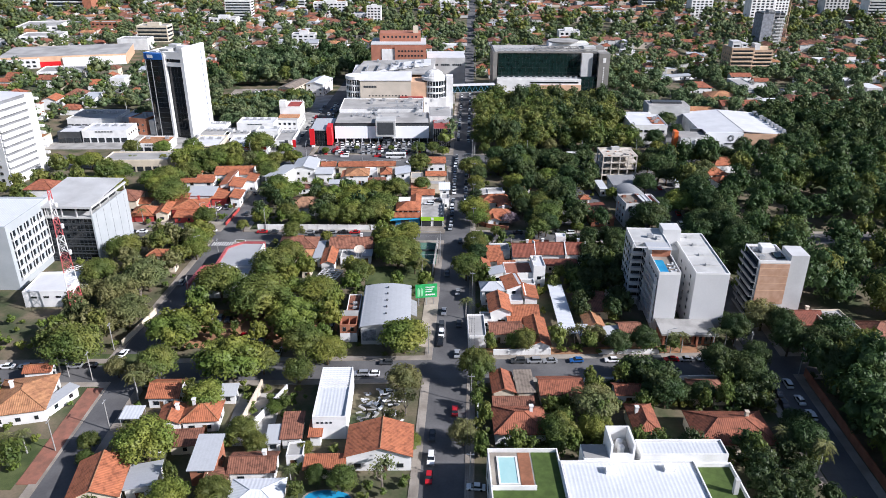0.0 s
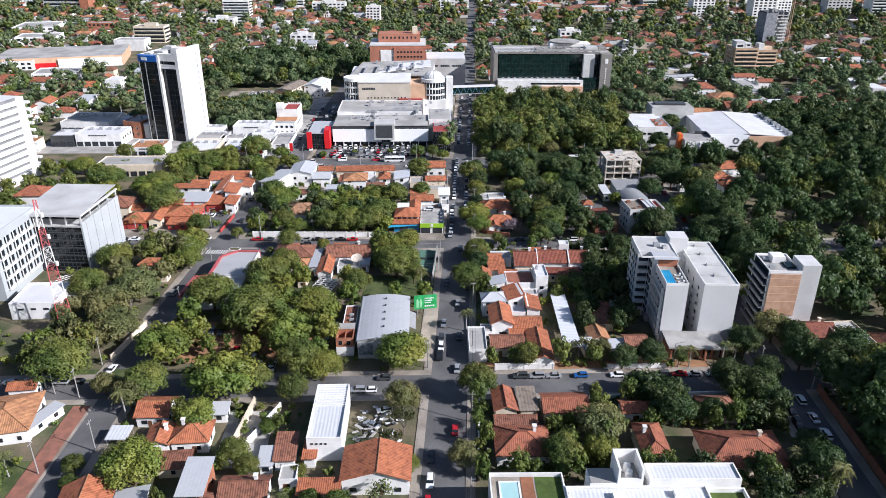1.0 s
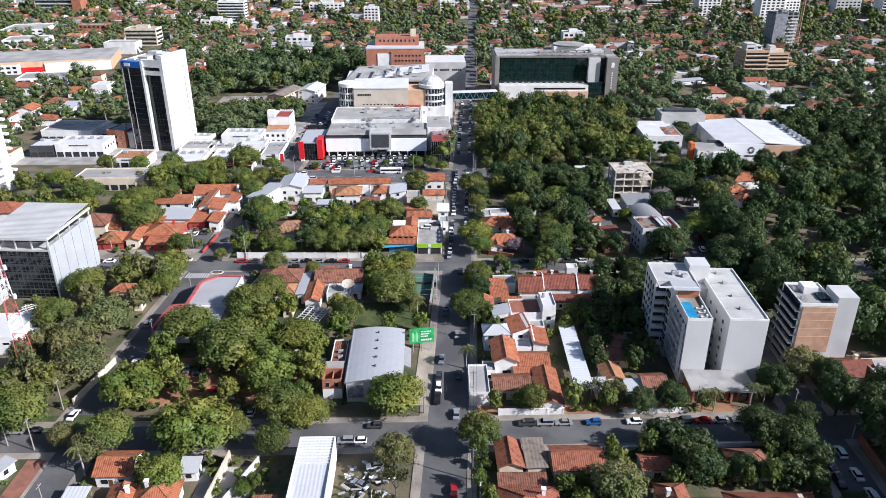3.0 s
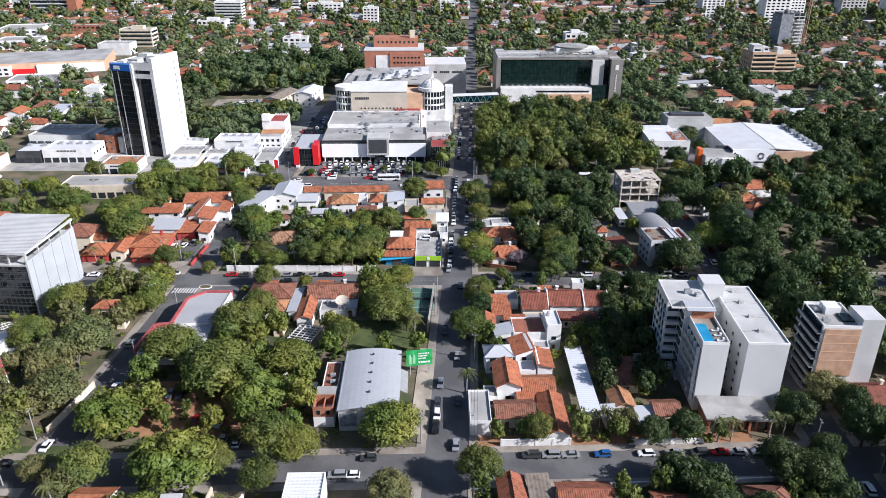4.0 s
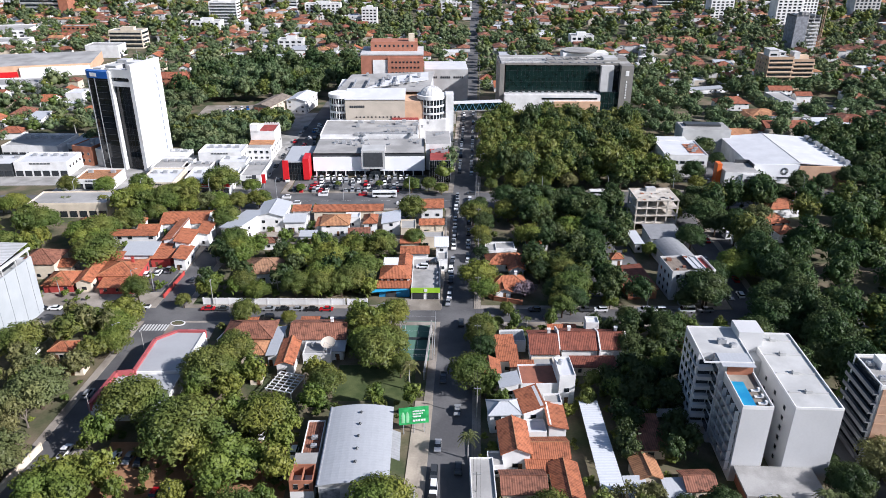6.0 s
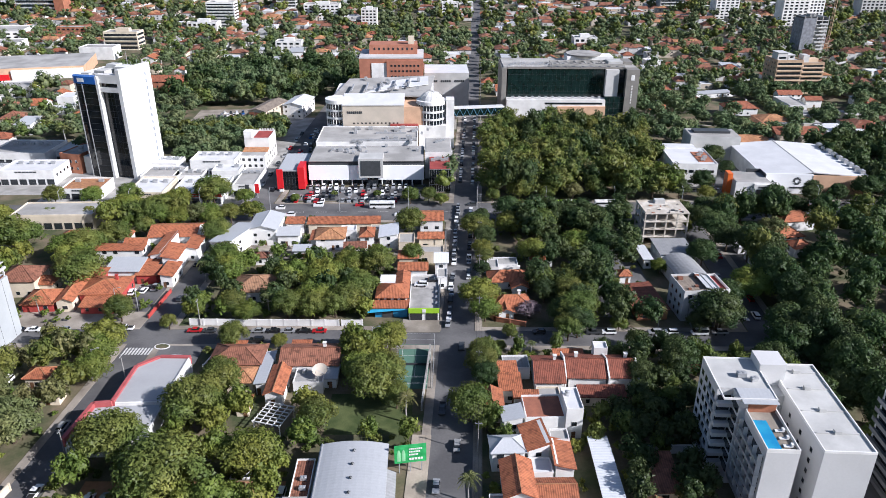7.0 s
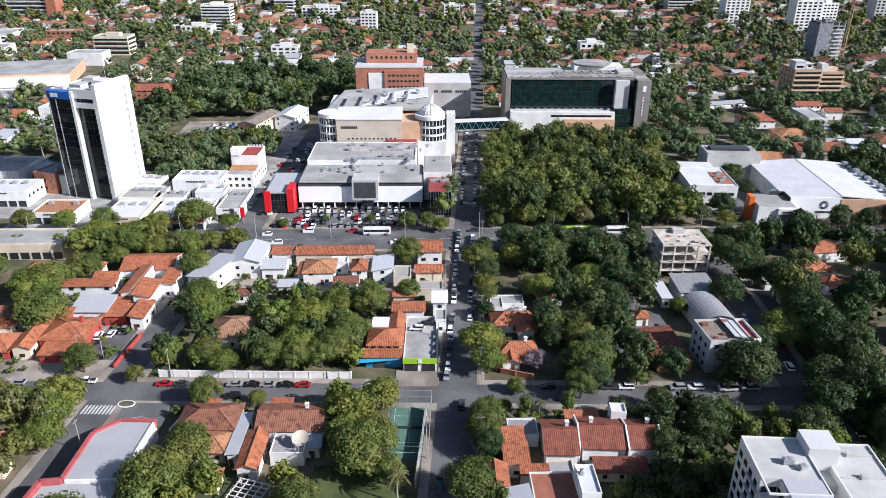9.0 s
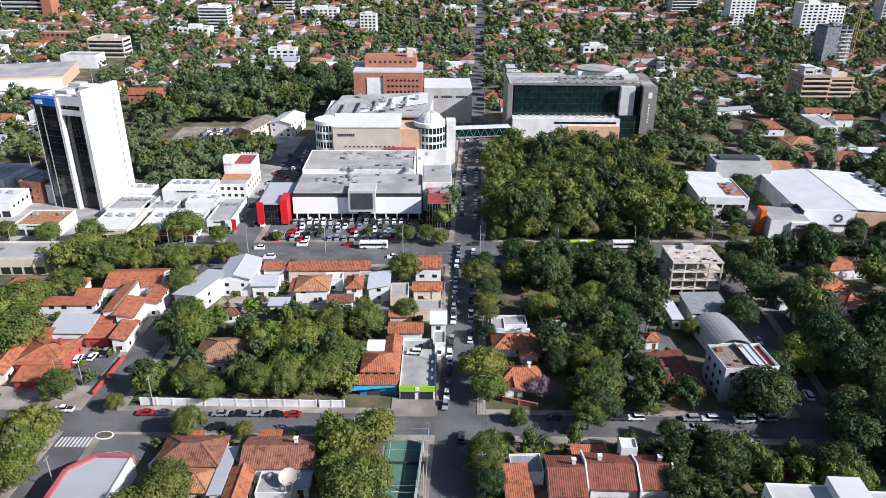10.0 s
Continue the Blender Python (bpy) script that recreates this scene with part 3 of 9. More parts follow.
# block south-east of the near crossing
house(9.8, 167.2, 6.6, 10.0, 5, 3.8, "gy", TILEMID, CREAM, label=ORANGE)
house(15.8, 167.4, 5.2, 9.4, 5, 3.8, "shed", WORNROOF, CREAM, label="low building with a rusty corrugated roof")
house(25.6, 166.6, 12.4, 9.0, 4, 3.8, "gx", TILEMID, CREAM, label=ORANGE)
house(12.6, 158.8, 11.4, 4.8, 3, 3.2, "shed", TILEOLD, CREAM, label=BROWN)
house(13.6, 150.6, 13.8, 11.6, 3, 4, "hip", TILEMID, WHITE, 2.6, "white house with a hipped orange-brown tile roof", chimney=1)
house(45.2, 151.9, 7.2, 13.0, 3, 4.4, "hip", TILEMID, WHITE, 1.9, "white house with a narrow hipped orange roof", chimney=-1)
house(66.4, 150.2, 20.0, 13.4, 2, 4, "hip", TILEMID, CREAM, 3.0, "broad house with a large hipped orange tile roof", chimney=1)
house(44.0, 166.5, 8, 6, 5, 3.4, "gx", TILEMID, WHITE, label=ORANGE)
house(66, 168, 10, 8, 4, 3.6, "hip", TILEOLD, CREAM, label=BROWN)
# block north-east of the near crossing
house(2.6, 197.0, 5.4, 13.2, 3, 4, "flat", ROOFGREY, WHITE, label="white flat-roofed shop beside the street")
house(10.0, 210.2, 7.6, 12.4, 4, 5.2, "gy", TILE, WHITE, 1.8, TWO)
house(11.6, 197.2, 10.6, 8.0, 4, 3.5, "gx", TILEOLD, CREAM, label=BROWN)
house(21.4, 195.5, 7.0, 17.0, 3, 3.5, "gy", TILE, WHITE, 1.5, ORANGE)
house(18.4, 208.8, 9.3, 8.0, 4, 3.6, "gx", TILE, WHITE, label=ORANGE)
house(20.6, 218.4, 5.2, 10.0, 3, 5.4, "shed", TILE, WHITE, label=TWO, low="x")
house(14.4, 223.4, 6.0, 9.6, 12, 6.2, "shed", TILE, WHITE, 1.6, TWO, low="-x")
house(17.4, 235.6, 9.8, 9.2, 5, 5.6, "flat", TERRACE, WHITE, label="white two-storey house with a terracotta roof terrace")
house(24.4, 235.2, 4.2, 8.8, 5, 8.6, "flat", ROOFWHITE, WHITE, label="narrow tall white house with a flat roof", tank=1)
house(8.0, 221.0, 8.7, 6.6, 6, 5.8, "hip", SHEET, WHITE, label="white house with a pale sloping roof")
house(9.4, 231.4, 5.6, 6.0, 8, 6.6, "shed", SHEET, WHITE, 1.0, "tall white house with a sloping grey roof", low="-x")
house(4.6, 239.7, 6.4, 8.9, 4, 4.6, "gy", TILE, CREAM, label=ORANGE)
house(9.6, 247.6, 6.4, 7.4, 4, 4.4, "shed", TILE, WHITE, label=ORANGE)
house(13.6, 242.2, 7.0, 3.4, 4, 4.6, "shed", TILE, WHITE, label="low white lean-to with an orange tile roof", low="-y")
house(20.2, 254.0, 8.6, 13.4, 2, 4.8, "gx", TILERED, WHITE, 2.6, "two-storey white house with a brown tile roof", chimney=1)
house(30.6, 256.0, 11.2, 12.2, 1, 4.9, "gx", TILERED, WHITE, 2.4, "two-storey white house with a brown tile roof", chimney=-1)
house(40.1, 256.3, 7.6, 11.6, 1, 4.9, "gx", TILERED, WHITE, 2.5, "two-storey white house with a brown tile roof", chimney=1)
house(34.0, 246.4, 13.0, 5.0, 3, 3.2, "shed", TILERED, CREAM, label=BROWN)
house(35.5, 262.6, 3.8, 3.6, 1, 7.2, "flat", ROOFWHITE, WHITE, label="small white roof room with a flat roof")
house(11.6, 258.6, 7.4, 6.4, 5, 3.4, "flat", SHEETDARK, WHITE, label="low house with a dark flat sheet roof")
house(39.8, 203.0, 6.5, 8.0, 6, 3.5, "gy", TILEPALE, CREAM, label="low cream house with a pale tile roof")
house(50.6, 199.6, 7.4, 7.0, 6, 3.5, "gx", TILEOLD, CREAM, label=BROWN)
house(42.5, 213.0, 8.0, 7.0, 4, 3.2, "shed", TILEOLD, CREAM, label=BROWN)
# white party walls standing above the brown roofs
for x, y, d, zt in ((24.7, 256.0, 6.3, 7.6), (36.3, 256.0, 6.3, 7.6), (44.2, 256.3, 6.1, 7.8)):
    ob = thing("party_wall", "white party wall standing above brown tile roofs", "wall", pose(x, y, 0, 0, 0, 1))
    bm = bmesh.new()
    rim = [[bm.verts.new((sx, v, z)) for v, z in ((-d, 0), (d, 0), (d, 5.3), (0, zt), (-d, 5.3))] for sx in (-0.2, 0.2)]
    bm.faces.new(rim[0][::-1]), bm.faces.new(rim[1])
    for k in range(5):
        bm.faces.new((rim[0][k], rim[0][(k + 1) % 5], rim[1][(k + 1) % 5], rim[1][k]))
    part("wall", bm, WHITE, ob)
# east of the eastern street
house(105.4, 206.4, 14.0, 10.0, 4, 4.8, "gx", TILERED, CREAM, 2.4, "cream house with half-timbered gables and a brown tile roof", chimney=1)
house(115.5, 202.0, 9.0, 14.0, 6, 6, "flat", ROOFGREY, CREAM, label="cream two-storey house with a flat roof terrace", tank=1)
house(128.0, 200.0, 11.0, 10.0, 4, 5, "hip", TILEOLD, CREAM, label=BROWN)
# block north-east of the second crossing
house(11.6, 313.0, 15.4, 9.0, 6, 3.4, "hip", TILE, WHITE, 2.4, ORANGE, chimney=1, over=1.0)
house(15.0, 307.2, 6.4, 5.4, 6, 3.0, "gy", TILE, WHITE, 1.5, ORANGE, over=0.8)
house(9.0, 325.0, 12.0, 6.0, 4, 3.0, "flat", ROOFGREY, WHITE, label=FLATW)
house(11.6, 295.6, 12.6, 8.6, 6, 3.2, "hip", TILE, WHITE, 2.2, "low white house with orange gables", chimney=1, over=0.9)
house(9.8, 290.6, 6.4, 5.6, 6, 2.8, "gy", TILE, WHITE, 1.4, ORANGE, over=0.8)
house(6.0, 322.0, 4.0, 7.0, 2, 3.5, "flat", ROOFGREY, WHITE, label="small white flat-roofed kiosk building")
house(55.6, 300.0, 11.0, 20.0, 8, 3.2, "shed", TILERED, BRICKRED, 0.7, label="long low building with a dark red-brown roof", low="-x")
house(52.5, 318.0, 5.0, 5.0, 6, 3.2, "hip", TILE, WHITE, label=ORANGE)
house(120.5, 354.0, 14.0, 10.0, 12, 5, "hip", TILE, WHITE, 2.6, "white house with a steep hipped orange roof")
house(124.0, 345.0, 9.0, 8.0, 12, 4, "hip", TILE, WHITE, 2.0, ORANGE)
house(106.0, 337.0, 9.0, 7.0, 6, 3.2, "shed", SHEETWHITE, WHITE, label="open shed with a pale sheet roof")
house(104.0, 345.5, 8.0, 5.0, 6, 3.2, "shed", SHEETWHITE, WHITE, label="open shed with a pale sheet roof")
house(112.0, 334.0, 8.0, 6.0, 4, 3.2, "shed", SHEETWHITE, WHITE, label="open shed with a pale sheet roof")
house(24.0, 331.0, 9.0, 8.0, 2, 3.6, "hip", TILE, WHITE, label=ORANGE)
# block north-west of the second crossing
house(-22.4, 316.6, 11.0, 7.0, 3, 4.6, "gx", TILE, WHITE, label=ORANGE)
house(-12.6, 321.0, 5.4, 9.0, 3, 6.2, "gx", SHEETWHITE, WHITE, label="white house with a pale sloping roof")
house(-16.8, 331.5, 9.0, 6.0, 3, 4.2, "flat", ROOFGREY, CREAM, label="cream flat-roofed house with a parapet")
house(-18.4, 357.0, 10.0, 11.0, 4, 7.8, "gx", TILE, WHITE, 1.6, TWO)
house(-17.8, 344.5, 10.5, 7.0, 4, 4.6, "gx", TILE, CREAM, 1.2, ORANGE)
house(-57.0, 343.4, 12.0, 12.0, 6, 5, "hip", TILEPALE, WHITE, 2.0, "white house with a pale orange hipped roof")
house(-54.1, 357.0, 29.9, 6.0, 5, 4.6, "shed", TILE, CREAM, 0.9, "long low row with an orange tile roof")
house(-42.7, 343.6, 6.2, 9.4, 6, 5.6, "hip", TILE, WHITE, label=TWO)
house(-34.5, 346.0, 8.0, 12.0, 5, 5.2, "shed", SHEETWHITE, WHITE, label="white house with a pale sloping roof", low="-x")
house(-46.0, 334.0, 9.0, 5.0, 8, 4.2, "shed", TILEOLD, WHITE, label=BROWN)
house(-93.6, 337.5, 9.2, 20.0, -16, 6.6, "shed", SHEET, WHITE, 1.0, "white house with a pale grey sheet roof", low="-x")
house(-84.0, 349.0, 12.0, 17.0, 2, 7.0, "gy", SHEET, WHITE, 1.6, "tall white house with a pale grey sheet roof")
house(-73.8, 344.6, 9.4, 8.7, 5, 4.8, "gx", SHEET, WHITE, label=GREYR)
house(-74.0, 356.0, 8.0, 6.0, 5, 4.6, "shed", TILE, WHITE, label=ORANGE)
house(-74.6, 301.4, 15.0, 13.4, 6, 4.2, "hip", BROWNTILE, WHITE, 2.8, "house with a weathered pale brown hipped roof among trees")
house(-80.0, 325.5, 6, 5, 6, 3.2, "hip", TILEOLD, WHITE, label=BROWN)
# west of the western street, second block
house(-125.0, 297.5, 14.5, 13.6, 5, 4.0, "hip", TILE, REDWALL, 2.2, "red-walled restaurant with an orange hipped roof", chimney=1)
house(-122.0, 288.0, 13.4, 7.0, 5, 2.8, "shed", TILE, REDWALL, label="red-walled veranda with an orange tile roof")
house(-134.8, 294.0, 6.0, 18.0, 8, 4, "gy", TILE, CREAM, label=ORANGE)
house(-143.0, 290.0, 11.0, 11.0, 6, 3.0, "hip", TILE, REDWALL, label="red-walled house with an orange hipped roof")
house(-116.6, 327.0, 4.8, 21.0, 3, 6.4, "shed", TILE, WHITE, 1.0, "long white house with a narrow orange roof", low="-x")
house(-110.4, 320.6, 6.4, 13.0, 5, 6.2, "shed", TILE, WHITE, 1.1, TWO, low="x")
house(-107.6, 309.6, 5.1, 12.0, 4, 4.6, "shed", TILE, WHITE, 0.9, ORANGE, low="x")
house(-115.6, 309.2, 8.0, 7.0, 5, 3.8, "shed", TILE, REDWALL, label="low red-walled house with an orange roof")
house(-124.4, 311.4, 12.4, 9.8, 3, 4.6, "shed", SHEET, WHITE, label=GREYR)
house(-133.6, 324.0, 21.0, 5.0, 4, 5.6, "shed", TILE, WHITE, label="long white house with an orange tile roof")
house(-119.0, 344.0, 19.0, 14.0, 6, 4.6, "gx", TILE, WHITE, 2.2, TWO)
house(-139.0, 340.0, 8.0, 7.0, 6, 4.0, "hip", TILE, WHITE, label=ORANGE)
house(-158.0, 338.0, 9.0, 8.0, 6, 4.0, "hip", TILE, WHITE, label=ORANGE)
house(-166.0, 300.0, 10.0, 7.0, 6, 4.0, "gx", SHEETWHITE, WHITE, label="white house with a pale sloping roof")
house(-119.5, 246.5, 7.0, 6.0, 4, 3.6, "hip", TILE, CREAM, label=ORANGE)
house(-112.0, 239.0, 6.0, 5.0, 4, 3.0, "shed", TILEOLD, CREAM, label=BROWN)
# block between the crossings, west side
house(-67.4, 258.0, 15.3, 11.0, 3, 4, "hip", TILEOLD, CREAM, 2.4, "broad house with a weathered brown hipped roof")
house(-63.5, 249.0, 8.4, 8.0, 0, 3.4, "hip", TILEPALE, CREAM, 1.6, "low wing with a pale brown tile roof")
house(-58.0, 252.0, 3.4, 16.0, 3, 3.9, "shed", SHEET, WHITE, 0.4, GREYR, low="-x")
house(-46.4, 258.2, 17.0, 11.6, 4, 4.5, "gx", TILEOLD, WHITE, 2.2, "white house with a long weathered brown tile roof", chimney=1)
house(-53.0, 246.2, 5.6, 14.0, 3, 4, "gy", TILE, WHITE, 1.2, ORANGE)
house(-45.0, 249.0, 8.0, 7.0, 3, 3.4, "flat", ROOFGREY, WHITE, label=FLATW, tank=1)
house(-59.8, 237.3, 4.2, 5.6, 3, 3.4, "hip", TILE, CREAM, label=ORANGE)

# lean-tos and outbuildings that fill the gaps
house(16.4, 203.0, 8.0, 4.6, 4, 3.0, "shed", TILE, WHITE, label=ORANGE)
house(5.6, 204.6, 3.6, 5.0, 4, 3.0, "flat", ROOFGREY, WHITE, label=FLATW)
house(14.8, 215.6, 6.4, 5.0, 5, 4.0, "flat", ROOFWHITE, WHITE, label=FLATW)
house(20.4, 224.8, 4.4, 4.0, 4, 5.6, "flat", ROOFGREY, WHITE, label=FLATW)
house(19.6, 243.4, 6.0, 5.4, 4, 4.0, "flat", ROOFGREY, CREAM, label="cream flat-roofed house with a parapet")
house(9.0, 254.4, 6.0, 6.0, 5, 4.2, "shed", TILE, CREAM, label=ORANGE)
house(27.0, 264.6, 9.0, 3.4, 3, 3.4, "shed", TILE, CREAM, label=ORANGE)
house(44.0, 218.0, 5.0, 9.0, 3, 3.0, "shed", TILEOLD, CREAM, label=BROWN)
house(36.6, 197.0, 5.0, 6.0, 6, 3.2, "shed", SHEET, CREAM, label=GREYR)
house(45.4, 197.0, 5.6, 6.0, 6, 3.0, "shed", SHEET, WHITE, label=GREYR)
house(-62.5, 343.0, 5.0, 10.0, 5, 4.2, "shed", TILE, WHITE, label=ORANGE, low="-x")
house(-66.0, 332.0, 7.0, 5.0, 5, 3.4, "shed", SHEET, WHITE, label=GREYR)
house(-51.0, 349.4, 6.0, 5.0, 5, 4.4, "flat", ROOFWHITE, WHITE, label=FLATW)
house(-39.0, 352.0, 7.0, 5.0, 5, 4.0, "flat", ROOFGREY, CREAM, label="cream flat-roofed house with a parapet")
house(-27.0, 341.0, 6.0, 9.0, 4, 4.4, "flat", ROOFGREY, CREAM, label="cream flat-roofed house with a parapet")
house(-25.0, 326.5, 8.0, 6.0, 4, 4.2, "shed", TILE, CREAM, label=ORANGE)
house(-11.8, 311.5, 3.6, 7.0, 3, 4.4, "flat", ROOFGREY, WHITE, label=FLATW)
house(-132.0, 305.0, 7.0, 8.0, 4, 4.0, "shed", TILE, REDWALL, label="red-walled house with an orange tile roof")
house(-117.0, 316.5, 6.0, 6.0, 4, 4.4, "shed", TILE, WHITE, label=ORANGE)
house(-130.0, 333.0, 9.0, 6.0, 4, 4.4, "gx", TILE, WHITE, label=ORANGE)
house(-106.5, 331.0, 5.0, 12.0, 4, 5.4, "shed", TILE, WHITE, 0.8, TWO, low="x")
house(-148.0, 300.5, 8.0, 7.0, 5, 3.8, "hip", TILE, CREAM, label=ORANGE)
house(-70.6, 264.4, 7.0, 3.6, 3, 3.0, "shed", TILE, CREAM, label=ORANGE)
house(-51.0, 265.6, 6.0, 3.4, 3, 3.2, "shed", TILE, WHITE, label=ORANGE)
house(-39.6, 251.0, 4.6, 6.0, 3, 3.4, "shed", SHEET, WHITE, label=GREYR)
house(-77.0, 140.6, 7.0, 6.0, 8, 3.2, "shed", TILE, WHITE, label=ORANGE)
house(-56.8, 125.6, 5.4, 9.0, 5, 3.2, "shed", TILEOLD, CREAM, label=BROWN, low="x")
house(-41.0, 137.5, 4.0, 5.0, 5, 3.0, "flat", ROOFGREY, WHITE, label=FLATW)

# ---- landmark buildings ----
WATER = material("pool_water", (0.02, 0.22, 0.42), 0.05, 0, 0.05, 0.3, 2.0, 0, (0.03, 0.28, 0.46), spec=0.6)
WATERPALE = material("pale_pool_water", (0.34, 0.55, 0.54), 0.05, 0, 0.05, 0.3, 2.0, 0, (0.38, 0.58, 0.56), spec=0.6)
PANELGREY = material("blue_grey_panels", (0.40, 0.425, 0.435), 0.5, 0, 0.05, 0.2, 2.0, 0, (0.36, 0.385, 0.395))
# grey render, dark enough to carry shade in its colour
SHADEGREY = material("shaded_grey_render", (0.20, 0.205, 0.21), 0.8, 0, 0.08, 0.15, 2.0, 0, (0.15, 0.155, 0.16))
TURF = material("artificial_turf", (0.07, 0.11, 0.025), 0.95, 0, 0.15, 0.5, 6.0, 0.3)
RED = material("red_cladding", (0.62, 0.02, 0.025), 0.4, 0, 0.05)
ORANGEP = material("orange_cladding", (0.70, 0.15, 0.03), 0.5, 0, 0.05)
BLUEP = material("blue_paint", (0.03, 0.22, 0.42), 0.5, 0, 0.08)
BLUESIGN = material("blue_sign", (0.02, 0.12, 0.42), 0.35, 0, 0.05)
LIME = material("lime_paint", (0.30, 0.52, 0.03), 0.5, 0, 0.06)
DARK = material("dark_cladding", (0.06, 0.065, 0.07), 0.4, 0, 0.1)
PEACH = material("peach_render", (0.62, 0.40, 0.26), 0.8, 0, 0.08, 0.2, 2.0)
BEIGE = material("beige_render", (0.52, 0.46, 0.38), 0.8, 0, 0.06, 0.15, 2.0, 0, (0.45, 0.40, 0.33))
PALETAN = material("pale_tan_render", (0.62, 0.46, 0.32), 0.8, 0, 0.06, 0.2, 2.0)
TAN = material("tan_render", (0.47, 0.33, 0.22), 0.8, 0, 0.1, 0.2, 2.0)
REDROOF = material("red_deck", (0.34, 0.07, 0.06), 0.8, 0, 0.12, 0.3, 2.0)
CURTAIN = material("curtain_wall_glass", (0.010, 0.014, 0.018), 0.06, 0, 0.2, 0.4, 1.0, spec=0.45)
GREENGLASS = material("green_tinted_glass", (0.010, 0.026, 0.024), 0.07, 0, 0.2, 0.3, 1.0, spec=0.5)


def boxpart(name, parent, b, mat, label=""):
    bm = bmesh.new()
    box(bm, *b)
    return part(name, bm, mat, parent, label)


def sheetpart(name, parent, b, mat, label=""):
    bm = bmesh.new()
    box(bm, *b)
    slope_uv(bm)
    return part(name, bm, mat, parent, label)


def curb(parent, x0, x1, y0, y1, z, h, t, mat, name="parapet"):
    bm = bmesh.new()
    box(bm, x0, x1, y0, y0 + t, z, z + h)
    box(bm, x0, x1, y1 - t, y1, z, z + h)
    box(bm, x0, x0 + t, y0 + t, y1 - t, z, z + h)
    box(bm, x1 - t, x1, y0 + t, y1 - t, z, z + h)
    return part(name, bm, mat, parent)


def aircon(parent, x, y, z, s=1.0, rot=0):
    """A roof-top cooling unit with a fan ring."""
    bm = bmesh.new()
    box(bm, -0.9 * s, 0.9 * s, -0.6 * s, 0.6 * s, 0.15, 1.1 * s)
    cyl(bm, -0.4 * s, 0, 1.1 * s, 1.1 * s + 0.12, 0.36 * s, n=10)
    cyl(bm, 0.4 * s, 0, 1.1 * s, 1.1 * s + 0.12, 0.36 * s, n=10)
    box(bm, -0.8 * s, -0.6 * s, -0.5 * s, 0.5 * s, 0, 0.15)
    box(bm, 0.6 * s, 0.8 * s, -0.5 * s, 0.5 * s, 0, 0.15)
    ob = part("cooling_unit", bm, METAL, parent, "grey roof cooling unit")
    ob.matrix_local = pose(x, y, z, 0, 0, rot)
    return ob


def mullions(parent, x0, x1, y, z0, z1, n, m, mat, face="-y", name="mullion_grid", t=0.1):
    """Upright and level bars on a glass wall."""
    bm = bmesh.new()
    for k in range(n + 1):
        u = x0 + (x1 - x0) * k / n
        box(bm, *((u - t / 2, u + t / 2, y - 0.08, y + 0.02) if face == "-y" else (y - 0.02, y + 0.08, u - t / 2, u + t / 2)), z0, z1)
    for k in range(m + 1):
        v = z0 + (z1 - z0) * k / m
        box(bm, *((x0, x1, y - 0.06, y + 0.02) if face == "-y" else (y - 0.02, y + 0.06, x0, x1)), v - t / 2, v + t / 2)
    return part(name, bm, mat, parent)


SMOOTHWHITE = material("smooth_white_render", (0.58, 0.58, 0.575), 0.7, 0, 0.05, 0.1, 2.0, 0, (0.54, 0.54, 0.535))
# block of flats with two wings and a roof pool
ap = thing("apartment_building", "white apartment building with two wings and a rooftop pool", "apartment building", pose(0, 0, 0))
boxpart("wall", ap, (58.9, 65.6, 203.6, 217.0, 0, 20.2), SMOOTHWHITE, "front part of the narrow wing")
boxpart("wall", ap, (57.6, 65.6, 217.0, 221.5, 0, 23.0), SMOOTHWHITE, "middle of the narrow wing")
boxpart("wall", ap, (54.0, 65.6, 221.5, 233.5, 0, 23.0), SMOOTHWHITE, "rear of the narrow wing")
boxpart("wall", ap, (70.2, 80.6, 203.6, 235.0, 0, 20.6), SMOOTHWHITE, "wide wing")
boxpart("wall", ap, (65.6, 70.2, 224.0, 233.0, 0, 19.6), GREYWALL, "recessed link between the wings")
boxpart("stair_tower", ap, (65.2, 71.2, 228.0, 234.0, 19.6, 25.2), SMOOTHWHITE)
sheetpart("roof", ap, (70.5, 80.3, 203.9, 234.7, 20.6, 20.75), GREYWALL)
curb(ap, 70.2, 80.6, 203.6, 235.0, 20.6, 0.55, 0.25, WHITE)
sheetpart("roof", ap, (54.2, 65.4, 221.5, 233.3, 23.0, 23.12), GREYWALL)
curb(ap, 54.0, 65.6, 217.2, 233.5, 23.0, 0.45, 0.25, WHITE)
sheetpart("roof", ap, (57.8, 65.4, 215.6, 221.4, 23.14, 23.3), SHEET)
boxpart("brick_screen", ap, (59.4, 65.3, 216.7, 217.0, 20.2, 23.0), BRICKRED)
curb(ap, 58.9, 65.6, 203.6, 217.0, 20.2, 0.9, 0.22, WHITE)
sheetpart("deck", ap, (59.1, 65.4, 203.8, 216.7, 20.2, 20.32), PAVING)
boxpart("pool", ap, (59.3, 62.2, 204.2, 213.6, 20.3, 20.55), WATER, "blue roof pool")
for k in range(3):
    bm = bmesh.new()
    box(bm, 62.8, 64.6, 205.0 + 2.4 * k, 205.7 + 2.4 * k, 20.55, 20.75)
    box(bm, 64.2, 64.7, 205.0 + 2.4 * k, 205.7 + 2.4 * k, 20.75, 21.3)
    part("lounger", bm, WHITE, ap)
for yy in (209.5, 217.0, 225.0, 231.5):
    bm = bmesh.new()
    box(bm, 71.0, 79.8, yy, yy + 0.35, 20.75, 20.98)
    box(bm, 74.6, 76.0, yy - 0.3, yy + 0.7, 20.75, 21.6)
    part("roof_vent", bm, GREYWALL, ap)
